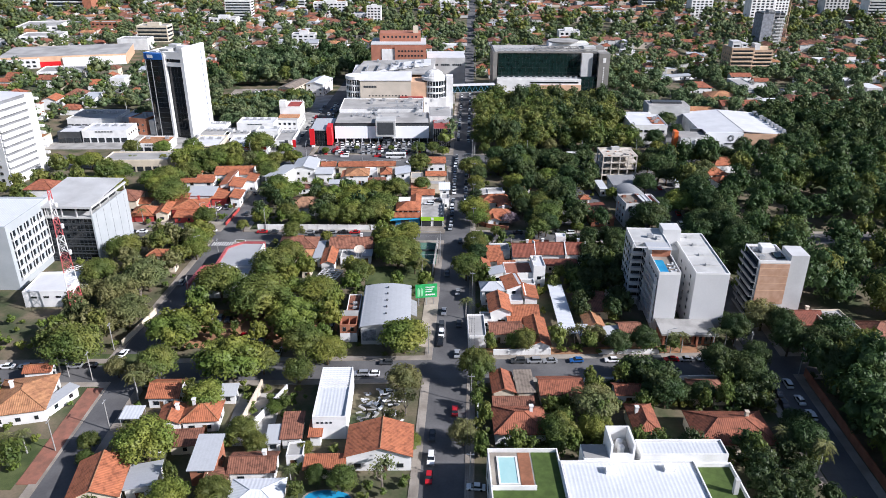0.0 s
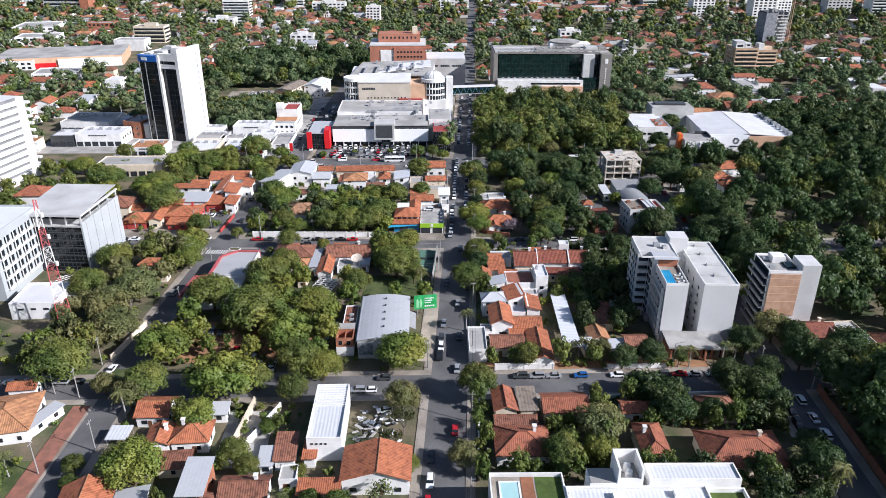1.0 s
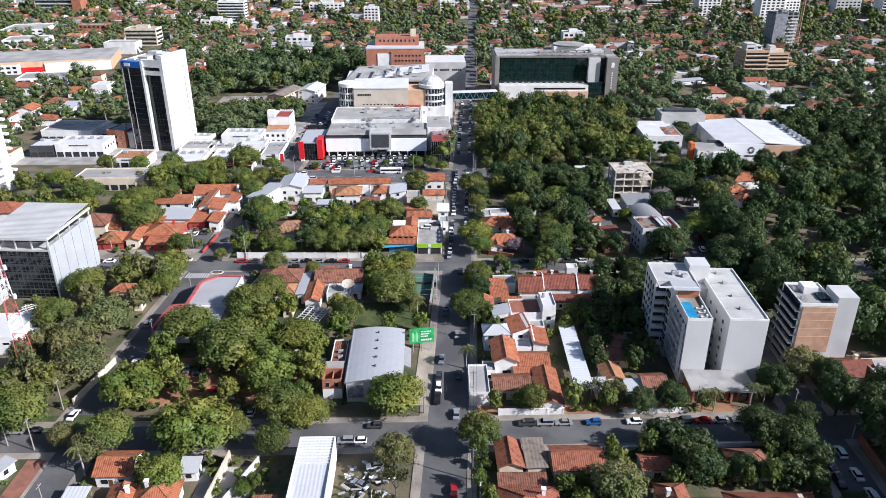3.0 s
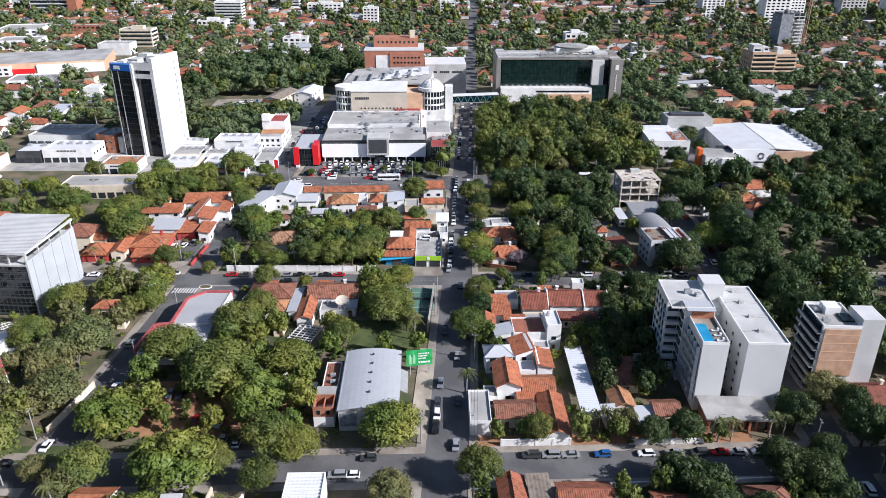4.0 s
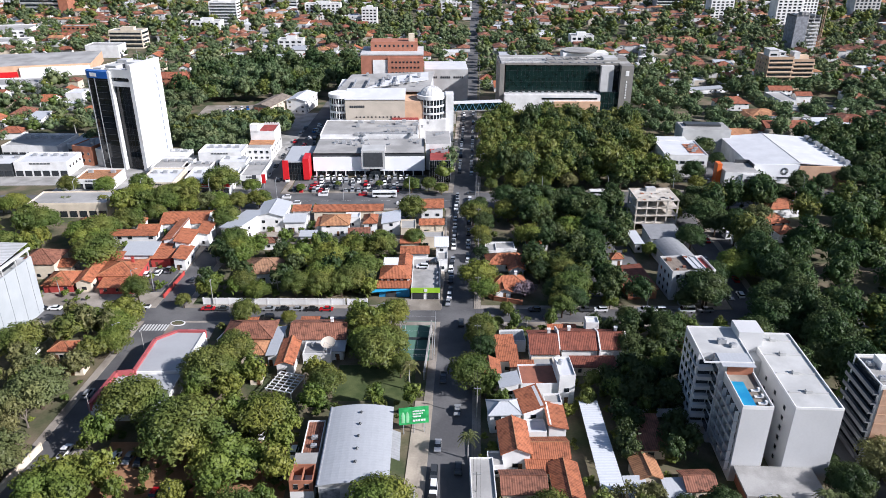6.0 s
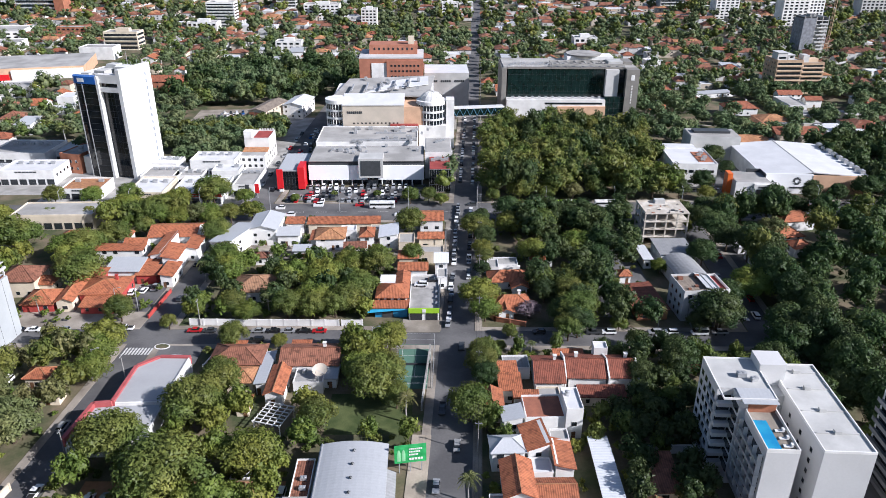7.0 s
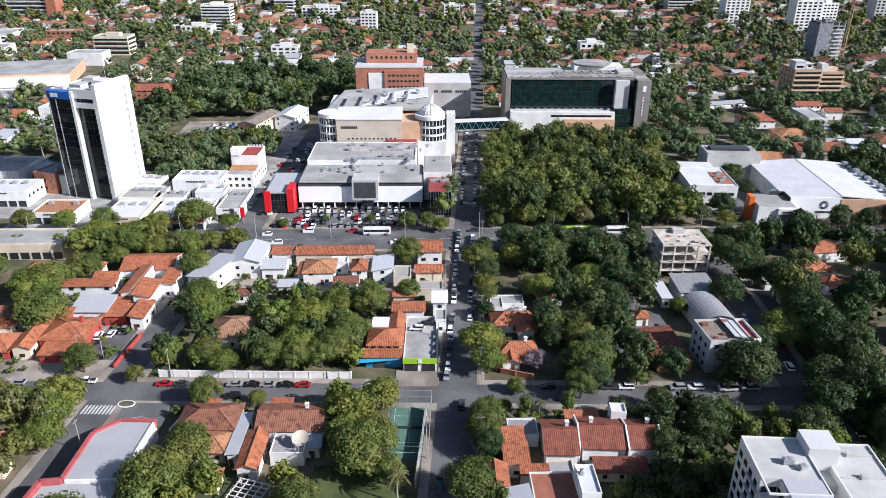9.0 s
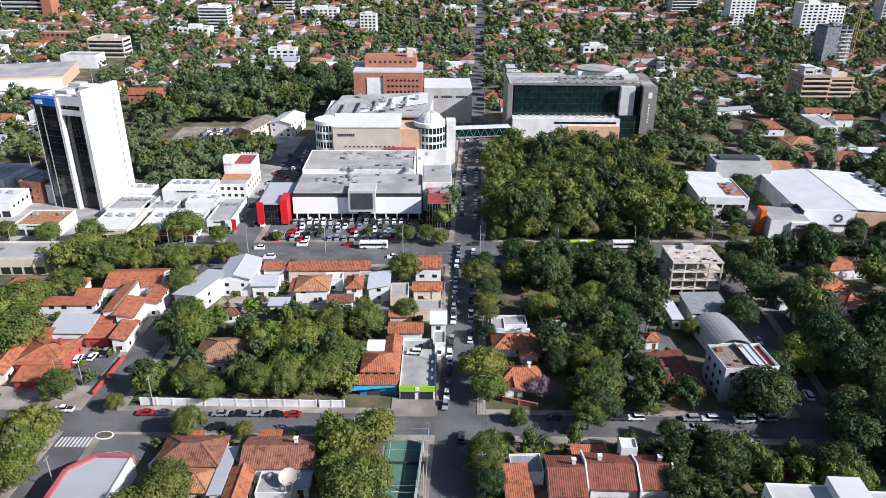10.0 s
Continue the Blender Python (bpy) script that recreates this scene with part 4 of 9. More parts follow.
aircon(ap, 60.5, 226, 23.12, 1.1), aircon(ap, 62.8, 224.5, 23.12, 0.9, 20)
# balconies, floor by floor
for f in range(7):
    z = 2.6 + 2.75 * f
    if z + 1.0 < 20:
        boxpart("glazing", ap, (58.7, 58.92, 204.6, 216.4, z + 0.35, z + 2.1), GLASS)
        slab_ = boxpart("balcony", ap, (57.7, 58.7, 204.2, 216.8, z - 0.1, z + 0.05), WHITE)
        for u in range(5):
            boxpart("balcony_divider", slab_, (57.8, 58.7, 204.4 + 2.9 * u, 204.6 + 2.9 * u, z + 0.05, z + 2.6), WHITE)
        boxpart("balcony_rail", slab_, (57.62, 57.7, 204.2, 216.8, z + 0.05, z + 0.85), METAL)
    if z + 1.0 < 22.5:
        boxpart("glazing", ap, (57.4, 57.62, 217.4, 221.2, z + 0.35, z + 2.1), GLASS)
        boxpart("glazing", ap, (54.4, 57.2, 221.32, 221.52, z + 0.35, z + 2.1), GLASS)
        boxpart("balcony", ap, (54.0, 57.6, 219.9, 221.3, z - 0.1, z + 0.85), OFFWHITE)
        windows(ap, 1.7, 1.5, 222.0, 233.0, 4, 53.98, [z + 0.5], "-x")
        boxpart("balcony", ap, (53.55, 54.0, 221.8, 227.4, z - 0.1, z + 0.35), PANELGREY)
    if z + 2 < 20.5:
        windows(ap, 1.0, 1.1, 205.5, 234, 5, 70.18, [z + 0.6], "-x")
        windows(ap, 0.9, 1.1, 206.0, 223, 3, 65.62, [z + 0.6], "x")
        windows(ap, 1.4, 1.3, 205, 234, 7, 80.62, [z + 0.6], "x")
boxpart("podium", ap, (60.4, 76.0, 195.6, 203.6, 0, 4.0), BRICKRED, "brick ground floor")
for k in range(5):
    boxpart("shopfront", ap, (61.2 + 3.0 * k, 63.4 + 3.0 * k, 195.45, 195.62, 0.4, 3.2), GLASS)
sheetpart("canopy", ap, (59.4, 76.8, 193.8, 203.5, 4.2, 4.75), CONCRETE, "grey concrete entrance roof")
for k in range(4):
    boxpart("column", ap, (60.2 + 5.1 * k, 60.8 + 5.1 * k, 194.4, 195.0, 0, 4.2), BRICKRED)

# unfinished tower of brick and grey render
ut = thing("apartment_tower", "unfinished apartment tower with a bare brick panel", "apartment building", pose(0, 0, 0))
boxpart("wall", ut, (91.8, 101.6, 211.0, 224.0, 0, 21.6), OFFWHITE)
boxpart("brick_panel", ut, (92.3, 101.5, 210.8, 211.0, 7.0, 21.3), material("pale_brick", (0.50, 0.32, 0.22), 0.85, 0, 0.12, 0.5, 5.0, 0.2, (0.42, 0.25, 0.16)))
for z in (11.8, 14.4, 17.0, 19.6):
    boxpart("floor_band", ut, (92.3, 101.5, 210.74, 210.82, z, z + 0.22), PEACH)
boxpart("lift_core", ut, (101.6, 107.3, 211.2, 219.0, 0, 24.2), OFFWHITE)
sheetpart("roof", ut, (92.0, 101.4, 211.2, 223.8, 21.6, 21.75), ROOFGREY)
curb(ut, 91.8, 101.6, 211.0, 224.0, 21.6, 0.8, 0.25, WHITE)
boxpart("roof_room", ut, (95, 99, 218, 222, 21.75, 23.8), WHITE)
boxpart("skylight", ut, (98.0, 101.0, 214.0, 218.0, 21.8, 22.3), GREENGLASS)
for f in range(8):
    z = 1.6 + 2.6 * f
    slab_ = boxpart("balcony", ut, (90.4, 91.8, 211.0, 223.6, z - 0.12, z + 0.1), SHADEGREY)
    boxpart("balcony_rail", slab_, (90.4, 90.5, 211.0, 223.6, z + 0.1, z + 0.9), SHADEGREY)
    boxpart("glazing", ut, (91.6, 91.82, 211.8, 223.0, z + 0.3, z + 2.3), GLASS)
aircon(ut, 93.5, 214, 21.75), aircon(ut, 93.5, 220, 21.75, 0.9)

# villa with roof terrace, pool and long sheet roof
vi = thing("villa", "white modern villa with a roof terrace pool and sheet metal roof", "house", pose(0, 0, 0, 0, 0, 2))
vi.matrix_world = pose(36, 124, 0, 0, 0, 3)
boxpart("wall", vi, (-30.5, -14.5, -16, 9.8, 0, 8.8), WHITE)
boxpart("wall", vi, (-14.5, 15.6, -14, 5.4, 0, 9.2), WHITE)
boxpart("wall", vi, (3.5, 23.2, 5.4, 10.6, 0, 11.0), WHITE)
boxpart("wall", vi, (15.6, 24.0, -14, 5.4, 0, 8.2), WHITE)
sheetpart("roof", vi, (-14.0, 15.2, -13.6, 5.0, 9.3, 9.6), SHEETWHITE, "white ribbed sheet roof")
curb(vi, -14.5, 15.6, -14, 5.4, 9.2, 0.9, 0.3, WHITE)
sheetpart("roof", vi, (3.9, 22.8, 5.8, 10.2, 11.0, 11.3), SHEETWHITE, "white ribbed sheet roof")
curb(vi, 3.5, 23.2, 5.4, 10.6, 11.0, 0.7, 0.3, WHITE)
curb(vi, 15.6, 24.0, -14, 5.4, 8.2, 1.2, 0.3, WHITE)
boxpart("turf", vi, (15.9, 23.7, -13.7, 5.1, 8.2, 8.3), TURF, "green artificial turf terrace")
curb(vi, -30.5, -14.5, -16, 9.8, 8.8, 1.1, 0.3, WHITE)
boxpart("turf", vi, (-20.6, -14.8, -15.7, 9.5, 8.8, 8.9), TURF, "green artificial turf terrace")
boxpart("turf", vi, (-30.2, -20.6, -15.7, -2.6, 8.8, 8.9), TURF, "green artificial turf terrace")
boxpart("pool_deck", vi, (-30.0, -20.8, -2.2, 9.4, 8.8, 9.0), PAVING), boxpart("terrace_wall", vi, (-30.2, -20.6, -2.6, -2.2, 8.8, 10.0), WHITE)
boxpart("timber_deck", vi, (-23.7, -21.0, -2.1, 9.2, 9.0, 9.1), material("timber_deck", (0.30, 0.13, 0.07), 0.8, 0, 0.15, 0.6, 5.0))
bm = bmesh.new()
box(bm, -28.2, -24.0, -1.2, -0.8, 9.0, 9.35), box(bm, -28.2, -24.0, 7.4, 7.8, 9.0, 9.35), box(bm, -28.6, -28.2, -1.2, 7.8, 9.0, 9.35), box(bm, -24.4, -24.0, -0.8, 7.4, 9.0, 9.35)
part("pool_rim", bm, WHITE, vi)
boxpart("pool", vi, (-28.2, -24.4, -0.8, 7.4, 9.0, 9.25), WATERPALE, "pale turquoise pool")
boxpart("stair_tower", vi, (-3.4, -2.9, 5.4, 12.0, 0, 14.5), WHITE), boxpart("stair_tower", vi, (1.6, 2.1, 5.4, 12.0, 0, 14.5), WHITE)
boxpart("stair_tower", vi, (-2.9, 1.6, 11.6, 12.0, 0, 14.5), WHITE), boxpart("stair_tower", vi, (-2.9, 1.6, 5.4, 5.9, 0, 11.8), WHITE)
for k in range(2):
    bm = bmesh.new()
    cyl(bm, -0.6, 7.2 + 2.0 * k, 10.8, 12.6, 0.8, 0.75, 14), cyl(bm, -0.6, 7.2 + 2.0 * k, 12.6, 12.9, 0.75, 0.3, 14)
    part("water_tank", bm, WHITE, vi, "round white water tank")
boxpart("tank_platform", vi, (-2.9, 1.6, 5.9, 11.6, 10.4, 10.8), CONCRETE)
for x, y in ((-5, 3.0), (8.0, 3.6)):
    boxpart("roof_hatch", vi, (x, x + 2.4, y - 1.6, y, 9.6, 10.7), WHITE)
boxpart("chimney", vi, (7.0, 7.8, -9.8, -9.0, 9.6, 11.4), GREYWALL), boxpart("chimney", vi, (21.4, 22.4, -3.5, -2.5, 8.3, 12.2), GREYWALL)
boxpart("lower_roof", vi, (-14.5, -4.5, -13.9, -9.4, 10.1, 10.3), WHITE)
boxpart("window_band", vi, (-12.8, -8.0, -14.15, -13.95, 9.4, 10.0), GLASS)
windows(vi, 1.6, 1.5, -14, 15, 7, -14.05, [1.2, 4.4], "-y")
windows(vi, 1.6, 1.5, -15, 9, 5, -30.55, [1.2, 4.4], "-x")
boxpart("annex", vi, (-9.2, -3.4, 5.4, 10.2, 0, 10.6), WHITE), sheetpart("annex_roof", vi, (-9.0, -3.6, 5.6, 10.0, 10.6, 10.75), ROOFGREY)

# metal hall with a curved sheet roof, and the brick workshop beside it
ha = thing("warehouse", "grey metal hall with a curved sheet roof", "warehouse", pose(-26.5, 204.6, 0, 0, 0, 4))
boxpart("wall", ha, (-7.4, 7.4, -13.4, 13.4, 0, 6.2), GREYWALL)
bm = arc_roof(7.9, 1.0, 6.4, -13.7, 13.7)
part("roof", bm, SHEET, ha, "curved grey sheet roof")
for k in range(5):
    bm = bmesh.new()
    cyl(bm, 0.2, -7.5 + 4.4 * k, 7.2, 7.75, 0.2, n=10), cyl(bm, 0.2, -7.5 + 4.4 * k, 7.75, 8.05, 0.42, 0.15, n=10)
    part("roof_vent", bm, DARK, ha, "dark turbine vent")
bm = bmesh.new()
box(bm, -7.6, -7.35, -13.7, 13.7, 6.35, 6.7)
part("gutter", bm, METAL, ha)
bm = bmesh.new()
a = [bm.verts.new((x, -13.45, z)) for x, z in [(-7.4, 6.0), (7.4, 6.0)] + [(7.4 - 1.48 * k, 6.15 + 0.9 * (1 - ((7.4 - 1.48 * k) / 7.9) ** 2)) for k in range(11)]]
bm.faces.new(a)
bmesh.ops.solidify(bm, geom=bm.faces[:], thickness=0.1)
part("gable_wall", bm, GREYWALL, ha)
boxpart("roller_door", ha, (-2.5, 2.5, -13.55, -13.4, 0, 4.2), METAL)
MURAL = material("dark_mural_paint", (0.10, 0.115, 0.13), 0.8, 0, 0.2, 0.8, 4.0, 0, (0.30, 0.31, 0.32))
boxpart("mural", ha, (-7.0, -2.8, -13.5, -13.42, 1.4, 5.4), MURAL, "worn painted mural")
bm = bmesh.new()
slab(bm, [(7.6, -3, 4.9), (9.8, -3, 3.8), (9.8, 7, 3.8), (7.6, 7, 4.9)], 0.15)
slope_uv(bm)
part("side_canopy", bm, SHEETDARK, ha)
wk = thing("workshop", "unfinished two-storey brick workshop with open roof", "building", pose(-37.6, 200, 0, 0, 0, 4))
boxpart("wall", wk, (-2.6, 2.6, -8, 1.5, 0, 3.2), WHITE)
curb(wk, -2.6, 2.6, -8.0, -2.6, 3.2, 3.0, 0.25, BRICKRED, "brick_wall")
boxpart("brick_wall", wk, (-0.1, 0.1, -7.7, -2.9, 3.2, 5.6), BRICKRED)
boxpart("terrace", wk, (-2.6, 2.6, -2.6, 1.5, 5.6, 5.9), CONCRETE)
boxpart("terrace_wall", wk, (-2.6, 2.6, -2.6, 1.5, 3.2, 5.6), WHITE)
boxpart("wall", wk, (-1.6, 2.6, 1.5, 14.5, 0, 4.4), WHITE), sheetpart("flat_roof", wk, (-1.4, 2.4, 1.7, 14.3, 4.4, 4.5), TILEOLD, "brown flat roof")
curb(wk, -1.6, 2.6, 1.5, 14.5, 4.4, 0.5, 0.2, WHITE)
aircon(wk, 1.0, 5, 4.5, 0.8), aircon(wk, 0.8, 8, 4.5, 0.8)
windows(wk, 1.0, 1.4, -2.4, 2.4, 2, -8.02, [3.9], "-y")

# white building with a pale sheet roof
wr = thing("white_warehouse", "long white building with a ribbed pale sheet roof", "building", pose(-35.0, 156.6, 0, 0, 0, 4))
boxpart("wall", wr, (-4.2, 4.2, -11, 11, 0, 6.0), WHITE)
bm = bmesh.new()
slab(bm, [(-3.9, -10.7, 6.3), (3.9, -10.7, 6.3), (3.9, 10.7, 6.7), (-3.9, 10.7, 6.7)], 0.2)
slope_uv(bm)
part("roof", bm, SHEETWHITE, wr, "pale ribbed sheet roof")
curb(wr, -4.2, 4.2, -11, 11, 6.0, 1.0, 0.25, WHITE)
for k in range(4):
    boxpart("vent_slot", wr, (-3.2 + 1.1 * k, -2.6 + 1.1 * k, -11.1, -10.98, 4.9, 5.4), DARK)
for k in range(9):
    boxpart("roof_rib", wr, (-3.8, 3.8, 2.0 + 1.0 * k, 2.25 + 1.0 * k, 6.55, 6.85), WHITE)

# flat building with red parapets at the traffic island
REDPAR = material("faded_red_paint", (0.40, 0.10, 0.10), 0.6, 0, 0.1, 0.4, 3.0, 0, (0.33, 0.075, 0.075))
rp = thing("corner_shop", "low grey-roofed building edged with red parapets", "building", pose(0, 0, 0))
UPPER = [(-91.8, 232.1), (-79.0, 233.3), (-79.5, 253.4), (-88.0, 253.1), (-92.6, 248.3)]
LOWER = [(-96.8, 217.2), (-78.4, 219.0), (-79.4, 233.1), (-96.2, 231.6)]
for outline, z, lb in ((UPPER, 5.2, "upper hall"), (LOWER, 4.4, "lower wing")):
    cx, cy = (sum(p[i] for p in outline) / len(outline) for i in (0, 1))
    bm = bmesh.new()
    prism(bm, outline, 0, z)
    part("wall", bm, WHITE, rp, lb)
    bm = bmesh.new()
    prism(bm, [(cx + 0.965 * (x - cx), cy + 0.965 * (y - cy)) for x, y in outline], z, z + 0.15)
    part("roof", bm, SHEETFLAT, rp, "plain grey flat roof")
for p, q in (((-96.8, 217.2), (-96.3, 231.2)), ((-96.3, 231.2), (-91.9, 232.0)), ((-91.8, 232.1), (-92.6, 248.1)), ((-92.5, 248.3), (-88.1, 253.0)), ((-88.0, 253.1), (-79.5, 253.4))):
    bm = bmesh.new()
    prism(bm, band(p, q, 1.0), 3.4, 5.9)
    part("red_parapet", bm, REDPAR, rp, "faded red parapet")
bm = bmesh.new()
prism(bm, band((-79.3, 233.4), (-79.8, 252.8), 0.35), 4.8, 5.7)
part("parapet", bm, WHITE, rp)
bm = bmesh.new()
tube(bm, (-89.0, 254.2, 4.9), (-84.0, 255.6, 4.9), 0.09), tube(bm, (-84.0, 255.6, 4.9), (-79.5, 254.2, 4.9), 0.09)
part("sign_rail", bm, METAL, rp)

# corner shop with lime fascia and roof parking, and the blue-fronted building beside it
ls = thing("pharmacy", "small grey shop with a lime green fascia and roof parking", "shop", pose(-17.0, 298.6, 0, 0, 0, 3))
boxpart("wall", ls, (-4.8, 4.8, -12.2, 12.4, 0, 3.4), WHITE)
sheetpart("deck", ls, (-4.6, 4.6, -11.8, 12.2, 3.4, 3.55), CONCRETE)
curb(ls, -4.8, 4.8, -12.0, 12.4, 3.4, 0.8, 0.2, WHITE)
boxpart("fascia", ls, (-4.9, 4.9, -12.6, -12.2, 2.9, 4.6), LIME, "lime green fascia")
boxpart("sign", ls, (-0.5, 0.6, -12.7, -12.6, 3.2, 4.4), WHITE)
boxpart("shopfront", ls, (-4.4, -0.6, -12.35, -12.2, 0.3, 2.7), GLASS), boxpart("shopfront", ls, (0.6, 4.4, -12.35, -12.2, 0.3, 2.7), GLASS)
boxpart("side_wall", ls, (4.8, 5.1, -12.2, 4, 0, 4.8), DARK)
for k in range(3):
    aircon(ls, 4.0, -8 + 4 * k, 3.55, 0.7, 90)
bs = thing("clinic", "two-storey building with orange tile roofs and a blue front", "building", pose(-27.4, 297.5, 0, 0, 0, 3))
boxpart("wall", bs, (-4.8, 4.8, -6.0, 10.0, 0, 5.6), WHITE)
r = hip_roof(9.6, 9.0, 5.6, 2.4, 0.7)
o = part("roof", r, TILE, bs)
o.matrix_local = pose(0, -1.5, 0)
bm = gable_roof(4.2, 9, 5.6, 1.2, 0.4, "y")
o = part("roof", bm, TILE, bs)
o.matrix_local = pose(3.0, 7.0, 0)
boxpart("wall", bs, (-5.4, 5.0, -9.6, -6.0, 0, 3.6), BLUEP, "blue painted front wing")
bm = shed_roof(11.0, 3.8, 3.7, 0.8, 0.4, "-y")
o = part("roof", bm, TILE, bs)
o.matrix_local = pose(-0.2, -7.8, 0)
bm = bmesh.new()
slab(bm, [(-7.8, -11.6, 3.0), (5.0, -10.2, 3.4), (5.0, -9.6, 3.4), (-7.8, -9.9, 3.0)], 0.3)
part("awning", bm, material("light_blue_paint", (0.05, 0.38, 0.62), 0.5, 0, 0.06), bs, "light blue entrance awning")
boxpart("gate", bs, (-3.0, 0.5, -9.75, -9.6, 0, 2.8), DARK)
windows(bs, 1.4, 1.1, -4.5, 4.5, 4, -6.02, [4.2], "-y")

# glass office with a louvred roof, grey balcony block and white tower on the western side
go = thing("glass_office", "dark glass office with a white louvred sloping roof", "office building", pose(-152.2, 258.5, 0))
boxpart("core", go, (-11.2, 11.2, -14.2, 14.2, 0, 18.2), CURTAIN)
boxpart("side_wall", go, (10.9, 11.5, -14.4, 14.4, 0, 19.6), PANELGREY, "pale grey panelled side wall")
for k in range(5):
    boxpart("panel_joint", go, (11.48, 11.53, -11.5 + 5.7 * k, -11.4 + 5.7 * k, 0.5, 19.4), DARK)
boxpart("floor_slab", go, (-11.4, 11.2, -14.5, 14.2, 17.9, 18.5), GREYWALL)
boxpart("terrace_back", go, (-8, 8, -8, 12, 18.5, 21.2), CURTAIN, "glazed roof terrace room")
for f in range(6):
    boxpart("spandrel", go, (-11.1, 10.8, -14.28, -14.18, 0.4 + 3.0 * f, 0.9 + 3.0 * f), DARK)
mullions(go, -11.1, 10.8, -14.2, 0.5, 17.9, 14, 12, DARK)
bm = bmesh.new()
n = 30
for k in range(n):
    y0 = -14.6 + 29.0 * k / n
    z = 22.6 + 1.6 * (k / n)
    box(bm, -11.8, 11.6, y0, y0 + 0.8, z, z + 0.14)
box(bm, -11.9, -11.3, -14.7, 14.5, 21.9, 22.6), box(bm, 11.0, 11.7, -14.7, 14.5, 22.0, 22.7), box(bm, -11.9, 11.7, -14.8, -14.4, 22.0, 22.9)
for k in range(4):
    box(bm, -11 + 7.3 * k, -10.6 + 7.3 * k, -14.5, 14.3, 22.2, 22.6)
part("roof_louvres", bm, OFFWHITE, go, "white louvred roof")
for x in (-11, -5.5, 0, 5.5, 11):
    boxpart("column", go, (x - 0.2, x + 0.2, -14.2, -13.8, 18.5, 22.3), GREYWALL)
    boxpart("column", go, (10.9, 11.3, x * 1.25 - 0.2, x * 1.25 + 0.2, 18.5, 22.5), GREYWALL)
gb = thing("apartment_building", "grey apartment block with white balcony grids", "apartment building", pose(-172, 235, 0, 0, 0, 2))
boxpart("wall", gb, (-13, 13, -15, 14, 0, 23.5), PANELGREY)
curb(gb, -13, 13, -15, 14, 23.5, 0.8, 0.3, PANELGREY)
sheetpart("roof", gb, (-12.7, 12.7, -14.7, 13.7, 23.5, 23.65), SHEETWHITE)
for f in range(5):
    z = 3.6 + 3.7 * f
    for k in range(6):
        y0 = -13.0 + 4.4 * k
        boxpart("glazing", gb, (12.95, 13.05, y0, y0 + 3.0, z, z + 2.7), GLASS)
        slab_ = boxpart("balcony", gb, (13.0, 14.0, y0 - 0.3, y0 + 3.3, z - 0.3, z), WHITE)
        boxpart("balcony_frame", slab_, (13.75, 14.0, y0 - 0.3, y0 - 0.05, z, z + 3.4), WHITE)
        bm = bmesh.new()
        for zz in (0.35, 0.7, 1.05):
            tube(bm, (13.9, y0, z + zz), (13.9, y0 + 3.3, z + zz), 0.06, n=4)
        tube(bm, (13.9, y0, z), (13.9, y0 + 1.7, z + 1.05), 0.05, n=4), tube(bm, (13.9, y0 + 1.7, z + 1.05), (13.9, y0 + 3.3, z), 0.05, n=4)
        part("balcony_rail", bm, WHITE, slab_)
wt = thing("residential_tower", "tall white tower with ribbed white side wall", "tower block", pose(-236, 341, 0, 0, 0, -8))
boxpart("wall", wt, (-15, 13.5, -13.5, 13.5, 0, 40.5), WHITE)
for f in range(11):
    boxpart("band", wt, (13.5, 14.5, -13.3, 9.0 - 0.9 * (f % 3), 2.5 + 3.5 * f, 4.5 + 3.5 * f), WHITE, "projecting white wall band")
    # dark strip paints the shading between the projecting bands
    boxpart("grey_strip", wt, (13.46, 13.56, -12.8, 8.0, 4.5 + 3.5 * f, 6.0 + 3.5 * f), SHADEGREY)
    boxpart("balcony", wt, (10.0, 15.2, 13.5, 15.2, 2.0 + 3.5 * f, 3.1 + 3.5 * f), WHITE)
    windows(wt, 1.8, 1.5, -14, 12, 5, -13.55, [2.2 + 3.5 * f], "-y")
sheetpart("roof", wt, (-14.6, 13.1, -13.1, 13.1, 40.5, 40.65), ROOFWHITE)
wh = thing("white_house", "white flat-roofed house below the radio mast", "house", pose(-143, 216.5, 0, 0, 0, 6))
boxpart("wall", wh, (-7.5, 7.0, -7.5, 7.5, 0, 5.4), WHITE)
sheetpart("roof", wh, (-7.2, 6.7, -7.2, 7.2, 5.4, 5.5), ROOFWHITE)
curb(wh, -7.5, 7.0, -7.5, 7.5, 5.4, 0.6, 0.25, WHITE)
boxpart("wall", wh, (7.0, 10.5, -7.5, 2.0, 0, 3.6), WHITE)
windows(wh, 1.8, 0.7, -6, 6, 3, -7.52, [3.4], "-y")
bm = bmesh.new()
for i in range(5):
    for j in range(4):
        tube(bm, (-2 + 2.4 * i, 9 + 2.2 * j, 3.4), (0.4 + 2.4 * i, 11.2 + 2.2 * j, 3.4), 0.12, n=4)
        tube(bm, (0.4 + 2.4 * i, 9 + 2.2 * j, 3.4), (-2 + 2.4 * i, 11.2 + 2.2 * j, 3.4), 0.12, n=4)
for x in (-2, 10):
    for y in (9, 17.8):
        tube(bm, (x, y, 0), (x, y, 3.4), 0.12, n=5)
part("lattice_canopy", bm, WHITE, wh, "white steel lattice canopy")

